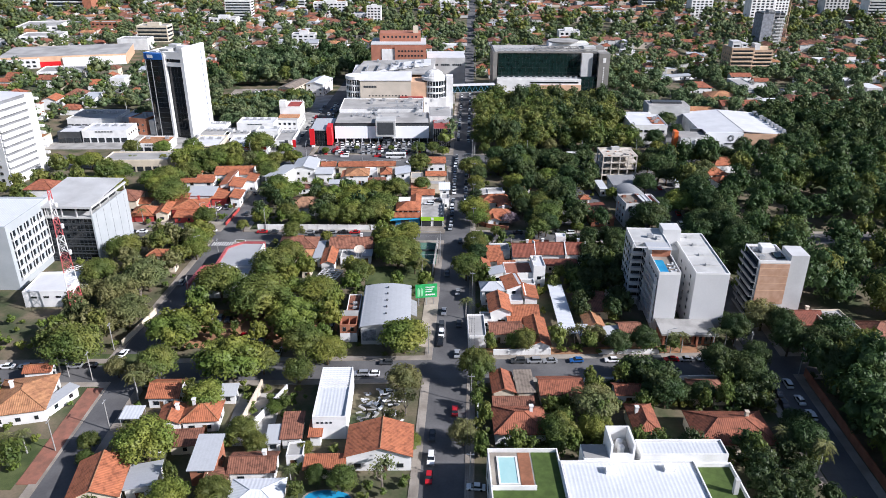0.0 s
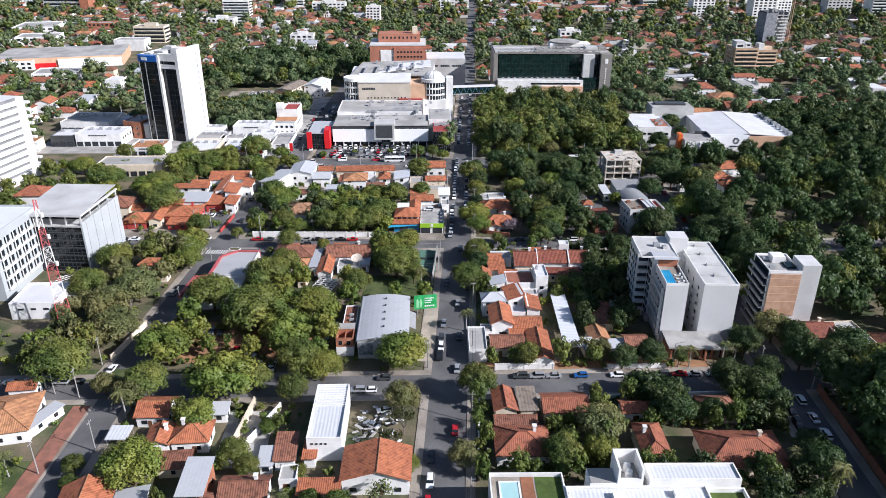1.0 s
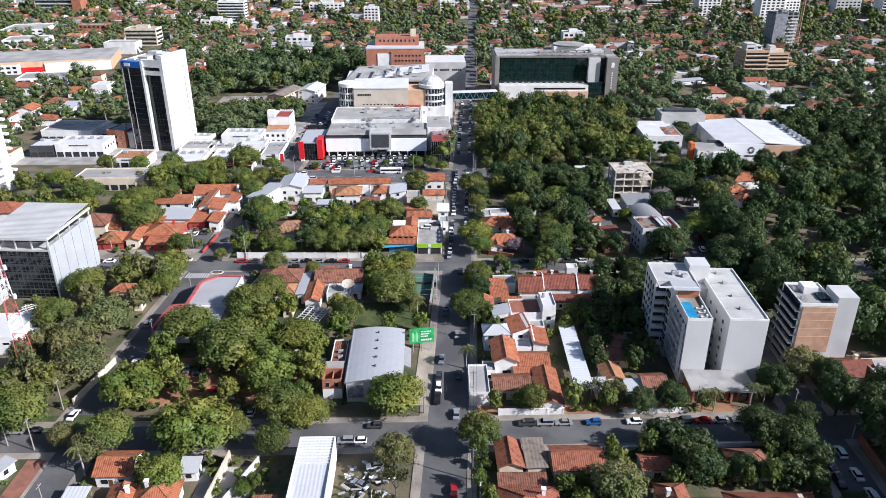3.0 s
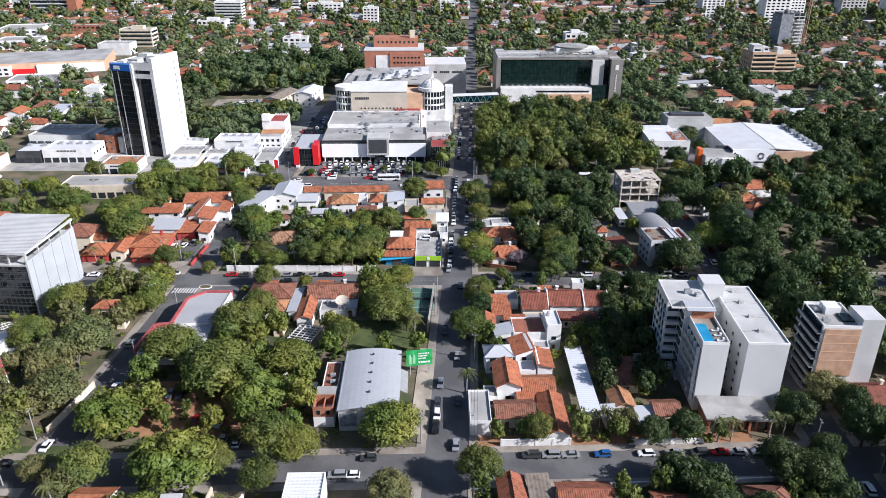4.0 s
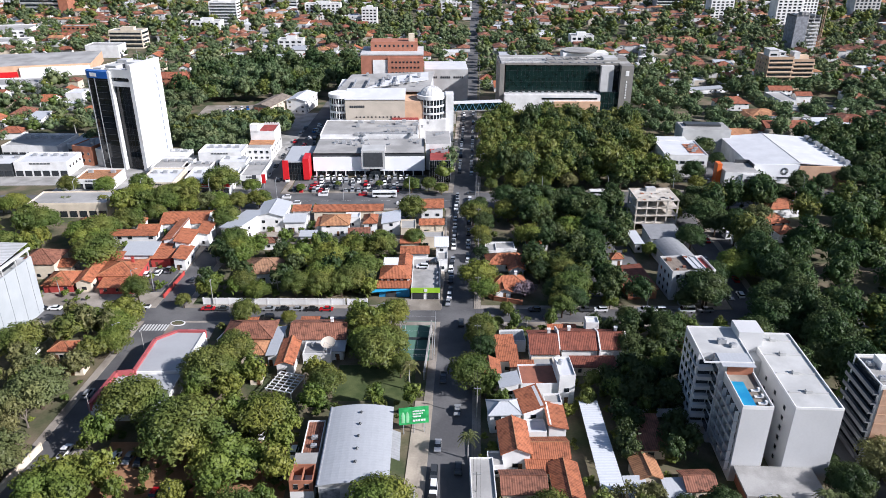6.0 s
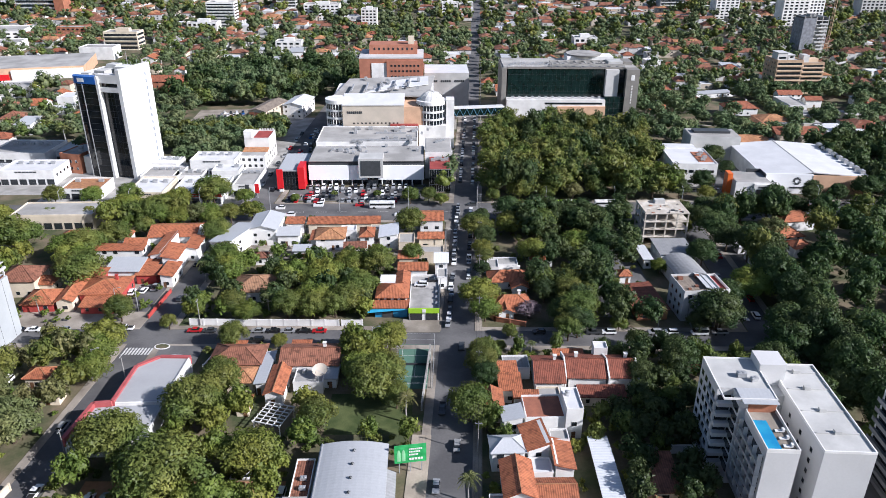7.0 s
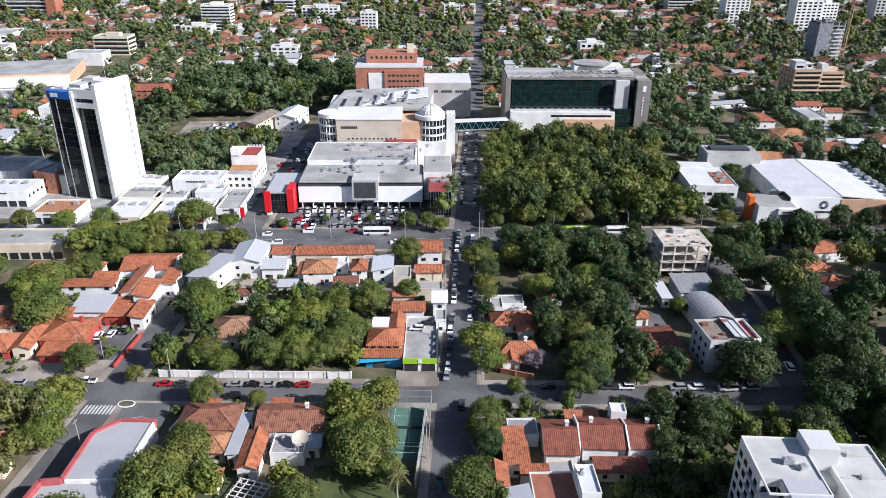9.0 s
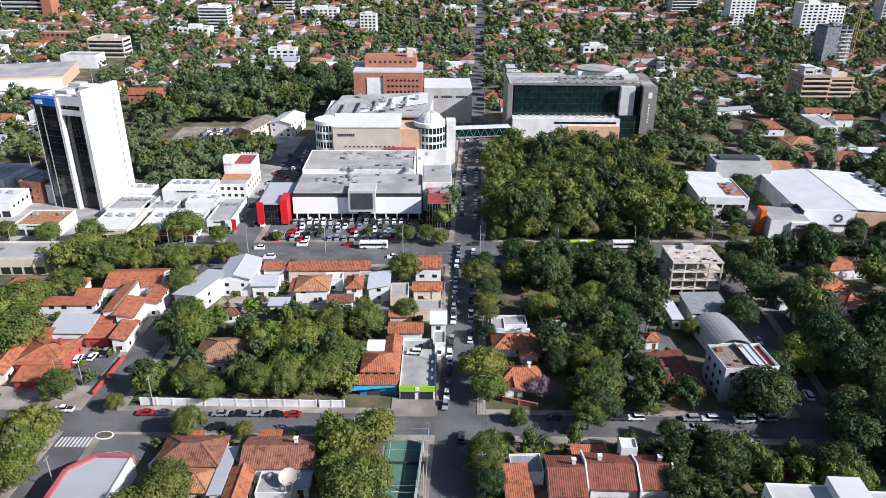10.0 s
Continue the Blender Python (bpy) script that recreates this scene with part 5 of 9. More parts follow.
# office tower with black glass bay and white slab
ot = thing("office_tower", "tall office tower with black glass bay and white slab walls", "office tower", pose(-176.8, 430.5, 0, 0, 0, -12))
boxpart("core", ot, (-12.0, 12.3, -11.8, 9.2, 0, 48.0), CURTAIN)
boxpart("side_slab", ot, (11.6, 13.6, -13.6, 9.4, 0, 53.0), WHITE, "white side slab")
bm = bmesh.new()
prism(bm, [(0.5, -14.2), (0.5, -11), (-13.2, -11), (-13.2, -11.6), (-12.3, -13.0), (-10.8, -14.0), (-9.0, -14.2)][::-1], 0, 46.0)
bay = part("glass_bay", bm, CURTAIN, ot, "rounded black glass bay")
for f in range(15):
    bm = bmesh.new()
    prism(bm, [(0.5, -14.26), (0.5, -11), (-13.26, -11), (-13.26, -11.6), (-12.34, -13.05), (-10.83, -14.06), (-9.0, -14.26)][::-1], 3.0 + 3.0 * f, 3.12 + 3.0 * f)
    part("floor_line", bm, DARK, bay)
for x in (-11.0, -7.2):
    boxpart("steel_strip", bay, (x - 0.2, x + 0.2, -14.4, -14.1, 0, 46.0), METAL)
bm = bmesh.new()
prism(bm, [(0.5, -14.5), (0.5, -10.8), (-13.4, -10.8), (-13.4, -11.7), (-12.5, -13.2), (-11.0, -14.25), (-9.0, -14.5)][::-1], 46.0, 49.4)
part("sign_band", bm, BLUESIGN, ot, "blue sign band")
boxpart("sign_mark", ot, (-9.2, -5.6, -14.6, -14.5, 46.8, 48.6), WHITE)
boxpart("pier", ot, (0.5, 1.8, -14.4, -10, 0, 49.6), WHITE, "white pier")
boxpart("beam", ot, (1.8, 11.6, -13.6, -11.6, 42.4, 44.6), WHITE), boxpart("beam", ot, (0.6, 11.6, -13.6, -11.0, 46.6, 50.6), WHITE)
mullions(ot, 1.8, 11.6, -11.8, 0, 42, 5, 14, DARK)
boxpart("rear_wall", ot, (-12.2, 11.6, 8.8, 9.4, 0, 49.0), WHITE), boxpart("side_wall", ot, (-12.4, -12.0, -10.8, 8.8, 0, 47.0), DARK)
curb(ot, -12.4, 11.6, -11.0, 9.4, 48.0, 1.6, 0.4, WHITE)
boxpart("plant_room", ot, (0, 8, 1, 8, 48, 51.4), WHITE), boxpart("plant_room", ot, (-8, -2, -4, 6, 48, 50.2), GREYWALL)
for k in range(5):
    aircon(ot, -6 + 3.2 * k, -7, 48, 1.4)
SLIT = material("pale_reflecting_glass", (0.30, 0.33, 0.37), 0.15, 0, 0.1, 0.3, 1.0, spec=0.8)
for k in range(14):
    boxpart("window", ot, (13.55, 13.64, 4.6, 5.7, 3.0 + 3.4 * k, 4.9 + 3.4 * k), SLIT)
RUST = material("stained_roof_deck", (0.42, 0.36, 0.32), 0.9, 0, 0.2, 0.5, 2.5, 0.1, (0.28, 0.15, 0.11))
boxpart("roof_deck", ot, (0.8, 11.2, -10.6, -0.4, 48.0, 48.2), RUST)
for a, c, d, e, z in ((-10.5, -6.0, -9.8, -6.5, 50.0), (2.0, 4.2, -8.0, -5.5, 49.6), (8.6, 11.2, -2.0, 3.0, 52.2), (-6.0, -0.5, 3.0, 8.0, 52.0), (6.2, 7.6, -9.6, -8.0, 49.2)):
    boxpart("plant_room", ot, (a, c, d, e, 48.0, z), OFFWHITE)
for y in (-10.6, -0.6):
    bm = bmesh.new()
    for z in (49.2, 49.8):
        tube(bm, (0.8, y, z), (11.4, y, z), 0.05, n=4)
    for k in range(7):
        tube(bm, (0.9 + 1.7 * k, y, 48.1), (0.9 + 1.7 * k, y, 49.8), 0.05, n=4)
    part("railing", bm, METAL, ot)
for k in range(3):
    bm = bmesh.new()
    tube(bm, (9.0 - 3.5 * k, 6.5, 49.0), (9.0 - 3.5 * k, 6.5, 54.5 - k), 0.09, 0.04, n=4)
    part("antenna", bm, METAL, ot)
boxpart("annex", ot, (-17, -13.5, -12, 8, 0, 9), GREYWALL)
bm = bmesh.new()
tube(bm, (4, 6, 51), (4, 6, 58), 0.15, 0.05)
part("antenna", bm, METAL, ot)

# ---- mall and the avenue ----
def text_bars(name, parent, x0, x1, y, z, h, n, mat):
    """Illegible lettering as plain bars on a wall that faces -y."""
    bm = bmesh.new()
    w = (x1 - x0) / n
    for k in range(n):
        box(bm, x0 + w * k, x0 + w * (k + 0.78), y - 0.12, y, z, z + h)
    return part(name, bm, mat, parent)


ma = thing("shopping_mall", "white and beige shopping mall with a domed corner tower", "shopping mall", pose(0, 0, 0, 0, 0, 0))
ma.matrix_world = pose(-53, 412.5, 0, 0, 0, 4)
boxpart("arcade", ma, (-27.0, 27.0, 1.2, 24, 0, 2.9), GLASS, "glazed ground floor arcade")
boxpart("wall", ma, (-27.5, 27.5, 0, 25, 2.9, 10.0), BRIGHTWHITE, "white front wall")
boxpart("fascia", ma, (-27.6, 27.6, 0.9, 25, 10.0, 12.0), DARK, "dark roof fascia")
sheetpart("roof", ma, (-27.2, 27.2, 0.3, 25, 12.0, 12.2), ROOFGREY)
for k in range(12):
    boxpart("pillar", ma, (-26.5 + 4.8 * k, -26.0 + 4.8 * k, 0.2, 0.8, 0, 2.9), WHITE)
boxpart("screen_frame", ma, (-3.5, 8.0, -2.2, 8, 4.6, 14.0), GREYWALL), boxpart("screen", ma, (-2.4, 6.9, -2.4, -2.2, 5.8, 13.0), DARK, "large dark display screen")
boxpart("roof_emblem", ma, (0.5, 5.0, 9, 11.5, 12.2, 12.8), ORANGEP, "orange roof emblem")
boxpart("glass_entrance", ma, (0.5, 5.5, -1.0, 0, 0, 4.4), GLASS)
boxpart("store", ma, (-40.5, -29.0, -6.0, 20, 0, 9.4), CURTAIN, "glazed corner store")
sheetpart("store_roof", ma, (-40.8, -28.8, -6.2, 20.2, 9.4, 9.9), SHEET)
boxpart("store_fin", ma, (-41.4, -38.6, -7.0, -6.0, 0.8, 10.4), RED, "red store fin"), boxpart("store_fin", ma, (-31.6, -28.6, -6.6, 3.0, 0.8, 11.4), RED, "red store fin")
mullions(ma, -38.6, -31.6, -6.02, 0, 9.2, 5, 3, DARK)
boxpart("glass_pavilion", ma, (30.0, 40.0, -9.0, 10, 0, 11.0), CURTAIN, "dark glass pavilion")
mullions(ma, 30.0, 40.0, -9.02, 0, 11, 9, 3, METAL), mullions(ma, -9.0, 10.0, 40.02, 0, 11, 12, 3, METAL, "x")
sheetpart("pavilion_roof", ma, (30.2, 39.8, -8.8, 9.8, 11.0, 11.2), REDROOF)
for k in range(5):
    aircon(ma, 31.8 + 1.6 * k, 3 + 1.2 * (k % 3), 11.2, 1.2)
boxpart("wall", ma, (28.0, 41.0, 10, 34, 0, 13.5), WHITE, "white side block"), sheetpart("roof", ma, (28.3, 40.7, 10.3, 33.7, 13.5, 13.65), ROOFGREY)
# second tier
boxpart("wall", ma, (-27.5, 24, 28, 58, 0, 13.0), WHITE), sheetpart("roof", ma, (-27.2, 23.7, 28.3, 57.7, 13.0, 13.15), ROOFGREY)
curb(ma, -27.5, 24, 28, 58, 13.0, 0.6, 0.3, WHITE)
boxpart("wall", ma, (-27.5, -8, 25, 28.2, 0, 11.0), WHITE)
rm = random.Random(12)
for k in range(26):
    aircon(ma, rm.uniform(-10, 38), rm.uniform(26, 34) if k % 2 else rm.uniform(40, 56), 13.15 if k % 2 == 0 and k < 20 else 13.2, rm.uniform(0.9, 1.7), rm.choice((0, 90)))
boxpart("duct", ma, (-8, 22, 29.2, 30.2, 13.2, 14.4), METAL), boxpart("duct", ma, (2, 18, 44, 45, 13.2, 14.0), METAL)
# high rear block
boxpart("wall", ma, (-17.0, 16.5, 60, 128, 0, 24.6), BEIGE, "beige rear block"), boxpart("wall", ma, (16.5, 32, 60.2, 90, 0, 23.6), PEACH, "peach rear block")
text_bars("shop_sign", ma, -14.5, -6.0, 59.98, 20.0, 1.3, 8, DARK)
boxpart("red_canopy", ma, (9, 24, 57.8, 60.1, 13.2, 14.4), REDROOF)
for k in range(15):
    aircon(ma, rm.uniform(-22, 29), rm.uniform(80, 114), 27.9, rm.uniform(0.8, 1.8), rm.choice((0, 90)))
for k in range(5):
    boxpart("duct", ma, (-14 + 8 * k, -13.3 + 8 * k, 78 + 3 * k, 96 + 4 * k, 27.8, 28.7), METAL)
for k in range(18):
    aircon(ma, rm.uniform(-26, 26), rm.uniform(12, 24), 12.2, rm.uniform(0.7, 1.3), rm.choice((0, 90)))
windows(ma, 0.9, 0.7, -12, 14, 12, 59.95, [14.4], "-y")
bm = bmesh.new()
slab(bm, [(-17.2, 59.6, 25.0), (16.7, 59.6, 25.0), (16.7, 76, 27.6), (-17.2, 76, 27.6)], 0.5)
slope_uv(bm)
part("roof", bm, ROOFWHITE, ma, "white sloping roof")
bm = bmesh.new()
slab(bm, [(-24, 76, 26.0), (30, 76, 26.0), (34, 126, 27.6), (-18, 116, 27.6)], 0.6)
slope_uv(bm)
part("roof", bm, ROOFGREY, ma, "pale grey roof")
bm = bmesh.new()
slab(bm, [(-6, 82, 26.6), (30, 100, 27.6), (30, 122, 28.0), (8, 110, 27.7)], 0.3)
slope_uv(bm)
part("roof", bm, ROOFWHITE, ma, "white upper roof")
boxpart("wall", ma, (-24, -17.0, 74, 114, 0, 25.2), WHITE), boxpart("wall", ma, (16.5, 33, 90, 124, 0, 26), WHITE)
for cx, cy, r, z0, z1, nm in ((-20.0, 68.0, 6.5, 0, 24.8, "round_corner"), (31.5, 66.5, 7.8, 12.0, 24.4, "dome_tower")):
    bm = bmesh.new()
    cyl(bm, cx, cy, z0, z1, r, n=28)
    drum = part(nm, bm, GLASS, ma, "glazed round corner tower")
    for z in (z0 + 4.1 * k for k in range(0, 6 if z0 == 0 else 3)):
        bm = bmesh.new()
        cyl(bm, cx, cy, z, z + 1.1, r + 0.25, n=28)
        part("ring", bm, WHITE, drum)
    for k in range(26):
        a = 6.283 * k / 26
        bm = bmesh.new()
        tube(bm, (cx + (r + 0.1) * math.cos(a), cy + (r + 0.1) * math.sin(a), z0), (cx + (r + 0.1) * math.cos(a), cy + (r + 0.1) * math.sin(a), z1), 0.16, n=4)
        part("mullion", bm, WHITE, drum)
    bm = bmesh.new()
    cyl(bm, cx, cy, z1, z1 + 2.0, r + 0.5, n=28)
    part("ring", bm, WHITE, drum)
bm = bmesh.new()
bmesh.ops.create_uvsphere(bm, u_segments=24, v_segments=10, radius=6.4, matrix=pose(31.5, 66.5, 25.9) @ Matrix.Diagonal((1, 1, 0.78, 1)))
bmesh.ops.delete(bm, geom=[v for v in bm.verts if v.co.z < 25.8], context="VERTS")
dome = part("dome", bm, WHITE, ma, "white dome")
boxpart("wall", ma, (24.5, 39.5, 58.6, 74, 0, 13.6), WHITE, "white base of the corner tower")
for k in range(12):
    a = 6.283 * k / 12
    bm = bmesh.new()
    for j in range(5):
        p0, p1 = (Vector((31.5 + 6.5 * math.cos(a) * math.cos(e), 66.5 + 6.5 * math.sin(a) * math.cos(e), 25.9 + 5.1 * math.sin(e))) for e in (j * 0.3, j * 0.3 + 0.3))
        tube(bm, p0, p1, 0.12, n=4)
    part("dome_rib", bm, GREYWALL, dome)
boxpart("stair_tower", ma, (39.5, 44, 62, 70, 0, 27), WHITE)
# brick hotel behind the mall
# brick lightened in its base colour to stand for haze at this distance
BRICKPALE = material("haze_paled_red_brick", (0.40, 0.17, 0.11), 0.85, 0, 0.1, 0.3, 3.0, 0.1, (0.33, 0.14, 0.09))
bh = thing("brick_building", "red brick building with a stepped upper storey", "building", pose(-59, 580, 0, 0, 0, 4))
boxpart("wall", bh, (-21, 21, -14, 18, 0, 33), BRICKPALE), boxpart("brick_wing", bh, (-3, 20.6, -15.2, -14, 0, 31.6), BRICKPALE), boxpart("parapet", bh, (-21.2, 21.2, -14.2, 18.2, 33, 33.8), OFFWHITE)
boxpart("upper_wall", bh, (-15, 17, -2, 14, 33.8, 40), BRICKPALE), boxpart("stair_tower", bh, (11, 15, 0, 4, 40, 45), CREAM)
boxpart("white_panel", bh, (-13, -3, -14.4, -14.0, 14, 30), WHITE)
windows(bh, 1.3, 1.2, -1, 19, 8, -15.25, [21, 24.5, 28], "-y"), windows(bh, 1.2, 1.6, -13, 15, 9, -2.05, [36.5], "-y")
aw = thing("annex_building", "long pale annex with lettered front", "building", pose(-24, 592, 0, 0, 0, 4))
boxpart("wall", aw, (-14, 16, -16, 14, 0, 22), GREYWALL), sheetpart("roof", aw, (-14, 16, -16, 14, 22, 22.3), ROOFWHITE)
for k in range(3):
    text_bars("sign", aw, -12 + 9 * k, -5 + 9 * k, -16, 16, 1.4, 5, DARK)
# footbridge over the main road
fb = thing("footbridge", "enclosed steel truss footbridge with a pale roof", "footbridge", pose(-1.5, 520, 0, 0, 0, 12))
boxpart("deck", fb, (-17, 17, -3, 3, 8.0, 8.6), CONCRETE), boxpart("roof", fb, (-17, 17, -3.3, 3.3, 12.8, 13.2), ROOFWHITE)
boxpart("glazing", fb, (-17, 17, -2.8, 2.8, 8.6, 12.8), GREENGLASS)
TRUSS = material("truss_blue", (0.09, 0.22, 0.32), 0.5, 0.2, 0.05)
for k in range(16):
    for y in (-3.1, 3.1):
        bm = bmesh.new()
        tube(bm, (-17 + 2.125 * k, y, 8.5 if k % 2 == 0 else 12.8), (-14.9 + 2.125 * k, y, 12.8 if k % 2 == 0 else 8.5), 0.18, n=4)
        part("brace", bm, TRUSS, fb, "pale blue steel brace")
for x in (-13, 14):
    boxpart("pier", fb, (x - 0.7, x + 0.7, -1.5, 1.5, 0, 8), CONCRETE)
# green glass office block across the road
of = thing("office_block", "wide green glass office block framed in grey panels", "office building", pose(57, 548, 0, 0, 0, 3))
boxpart("base_wall", of, (-40, 22, -8, 30, 0, 13.4), WHITE, "white lower front"), boxpart("base_wall", of, (-8, 22, -9.5, -8, 0, 9.5), PEACH, "peach lower panel")
boxpart("window_band", of, (-16, 20, -8.1, -7.95, 10.6, 11.8), GLASS)
boxpart("glass_front", of, (-39, 22, 0, 30, 13.4, 31.2), GREENGLASS, "green tinted glass front")
mullions(of, -39, 22, 0, 13.6, 31.1, 24, 5, DARK, t=0.05)
TAUPE = material("taupe_panels", (0.225, 0.215, 0.195), 0.6, 0, 0.08, 0.2, 2.0)
boxpart("frame", of, (-43, -40, -2, 30, 0, 32), TAUPE), boxpart("frame", of, (-40, 34, -0.6, 30, 31.2, 32.4), TAUPE, "taupe panel frame"), boxpart("frame", of, (34, 42, -7, 30, 0, 32), TAUPE, "taupe end slab")
boxpart("white_panel", of, (22, 30, -4, 30, 15, 31.2), OFFWHITE), boxpart("glass_slot", of, (30, 34, -3, 30, 15, 31.2), CURTAIN), boxpart("glass_base", of, (22, 34, -6, 30, 0, 15), GREENGLASS)
mullions(of, 22, 34, -6, 0, 15, 4, 4, DARK)
for k in range(7):
    boxpart("sign_bar", of, (37.6, 38.4, -7.15, -7.0, 11 + 1.7 * k, 12.1 + 1.7 * k), WHITE)
boxpart("sign_mark", of, (36.9, 39.1, -7.15, -7.0, 25.5, 28.8), WHITE)
sheetpart("roof", of, (-42, 41, -0.4, 29.5, 32.0, 32.5), ROOFGREY)
for y in (-0.3, 14.4):
    boxpart("guard_rail", of, (-42, 33, y, y + 0.15, 33.3, 33.5), WHITE)
    for k in range(26):
        boxpart("guard_post", of, (-42 + 3 * k, -41.9 + 3 * k, y, y + 0.12, 32.4, 33.3), WHITE)
boxpart("plant_room", of, (24, 33, 2, 12, 32.4, 35.4), GREYWALL), boxpart("plant_room", of, (34.5, 40, 6, 18, 32.4, 34.6), TAUPE)
for k in range(9):
    boxpart("roof_beam", of, (-12 + 5.4 * k, -11.4 + 5.4 * k, 0, 12, 33.6, 34.2), CONCRETE)
boxpart("roof_frame", of, (-12, 34, -1, -0.2, 33.4, 34.4), CONCRETE), boxpart("roof_frame", of, (-12, 34, 12, 12.8, 33.4, 34.4), CONCRETE)
for k in range(6):
    boxpart("roof_post", of, (-11.6 + 9 * k, -11.0 + 9 * k, -0.8, -0.2, 32.2, 33.4), CONCRETE)
boxpart("penthouse", of, (0, 30, 16, 29, 32.2, 36), WHITE)
bm = bmesh.new()
cyl(bm, 12, 24, 36, 37.0, 11, 11.6, 28)
part("helipad", bm, CONCRETE, of, "round concrete roof disc")
for k in range(14):
    aircon(of, -38 + 1.9 * k, 2 + 3 * (k % 3), 32.2, 1.2)
    aircon(of, -36 + 4.2 * k, -4.5, 14.0, 0.9)
# supermarket with broad white roofs
su = thing("supermarket", "large white supermarket with pale roofs and an orange pylon", "supermarket", pose(0, 0, 0))
boxpart("wall", su, (134, 182, 414, 466, 0, 8.2), WHITE)
bm = bmesh.new()
slab(bm, [(133.6, 413.6, 8.4), (156, 413.6, 10.4), (156, 466.4, 10.4), (133.6, 466.4, 8.4)], 0.4)
slab(bm, [(156, 413.6, 10.4), (182.4, 413.6, 8.6), (182.4, 466.4, 8.6), (156, 466.4, 10.4)], 0.4)
slope_uv(bm)
part("roof", bm, ROOFWHITE, su, "broad white pitched roof")
for y0, y1 in ((413.6, 439.5), (440.5, 466.4)):
    bm = bmesh.new()
    slab(bm, [(155.75, y0, 10.5), (156.25, y0, 10.5), (156.25, y1, 10.5), (155.75, y1, 10.5)], 0.1)
    part("ridge_cap", bm, ROOFGREY, su)
boxpart("front_wall", su, (134, 156, 413.0, 413.6, 0, 9.6), BRIGHTWHITE), boxpart("front_wall", su, (156, 183, 412.8, 413.5, 0, 9.0), PEACH, "peach front wall")
bm = bmesh.new()
for k in range(12):
    a0, a1 = 0.5236 * k, 0.5236 * (k + 0.62)
    prism(bm, [(0.9 * math.cos(a0), 0.9 * math.sin(a0)), (1.9 * math.cos(a0), 1.9 * math.sin(a0)), (1.9 * math.cos(a1), 1.9 * math.sin(a1)), (0.9 * math.cos(a1), 0.9 * math.sin(a1))], 0, 0.12)
o = part("sign_disc", bm, DARK, su, "dark round emblem")
o.matrix_local = pose(149.0, 413.0, 6.2, 90, 0, 0)
text_bars("sign", su, 146, 153, 412.98, 2.6, 0.8, 9, DARK)
for k in range(9):
    aircon(su, 180.0 - 0.2 * k, 418 + 5.4 * k, 8.8, 1.7, 90)
boxpart("wall", su, (93, 114, 420, 446, 0, 11.0), WHITE), sheetpart("roof", su, (93.3, 113.7, 420.3, 445.7, 11.0, 11.15), ROOFWHITE)
curb(su, 93, 114, 420, 446, 11.0, 0.6, 0.3, WHITE)
sheetpart("roof_deck", su, (106, 113, 424, 440, 11.2, 11.35), BRICKRED)
for k in range(4):
    aircon(su, 108.4 + 1.8 * (k % 2), 426 + 3.6 * k, 11.35, 1.1)
boxpart("wall", su, (96, 113, 447, 462, 0, 9.0), WHITE), sheetpart("roof", su, (96.2, 112.8, 447.2, 461.8, 9.0, 9.15), ROOFWHITE)
boxpart("wall", su, (112, 138, 462, 478, 0, 13.0), GREYWALL, "grey rear block"), sheetpart("roof", su, (112.3, 137.7, 462.3, 477.7, 13.0, 13.2), ROOFGREY)
boxpart("roof_rail", su, (115, 134, 468, 474, 13.2, 14.4), DARK)
boxpart("wall", su, (118, 133.8, 404, 420, 0, 8.2), WHITE), sheetpart("roof", su, (118.2, 133.6, 404.2, 419.8, 8.2, 8.35), ROOFGREY)
boxpart("roof_screen", su, (127, 133.4, 418.6, 419.0, 8.35, 10.0), DARK, "dark roof screen"), boxpart("roof_screen", su, (133.2, 133.6, 411, 418.6, 8.35, 10.0), DARK, "dark roof screen")
sheetpart("yard", su, (114.2, 133.8, 420.2, 460, 0.1, 0.2), ASPHALT, "dark service yard")
boxpart("pylon", su, (115.6, 117.8, 409, 414, 0, 10.6), ORANGEP, "orange entrance pylon")
boxpart("wall", su, (126, 134, 403, 412, 0, 7.6), WHITE), boxpart("shopfront", su, (127, 133.2, 402.85, 403.02, 0.6, 5.2), GLASS)
text_bars("sign", su, 128, 132, 402.95, 6.0, 0.7, 5, DARK)
windows(su, 2.2, 1.4, 94, 113, 6, 419.95, [2.0, 7.0], "-y")

# concrete frame under construction
RAW = material("raw_pale_concrete", (0.56, 0.52, 0.46), 0.9, 0, 0.2, 0.35, 2.5, 0.1, (0.40, 0.36, 0.30))
cf = thing("concrete_frame", "unfinished concrete frame building with open floors", "building", pose(73.5, 356.5, 0, 0, 0, 4))
for k, z in enumerate((3.4, 6.6, 9.8, 13.2)):
    boxpart("floor_slab", cf, (-8.8, 8.8, -6.5, 7.0, z, z + 0.32), RAW)
for i in range(5):
    for j in range(3):
        boxpart("column", cf, (-8.4 + 4.2 * i - 0.25, -8.4 + 4.2 * i + 0.25, -6.0 + 6.2 * j - 0.25, -6.0 + 6.2 * j + 0.25, 0, 13.2), RAW)
boxpart("stair_wall", cf, (-2, 2, 4, 6.5, 0, 15.0), GREYWALL)
boxpart("roof_upstand", cf, (-8.8, -8.55, -6.5, 7.0, 13.52, 14.1), RAW), boxpart("roof_upstand", cf, (-8.55, 8.8, 6.75, 7.0, 13.52, 14.1), RAW)
rb = random.Random(5)
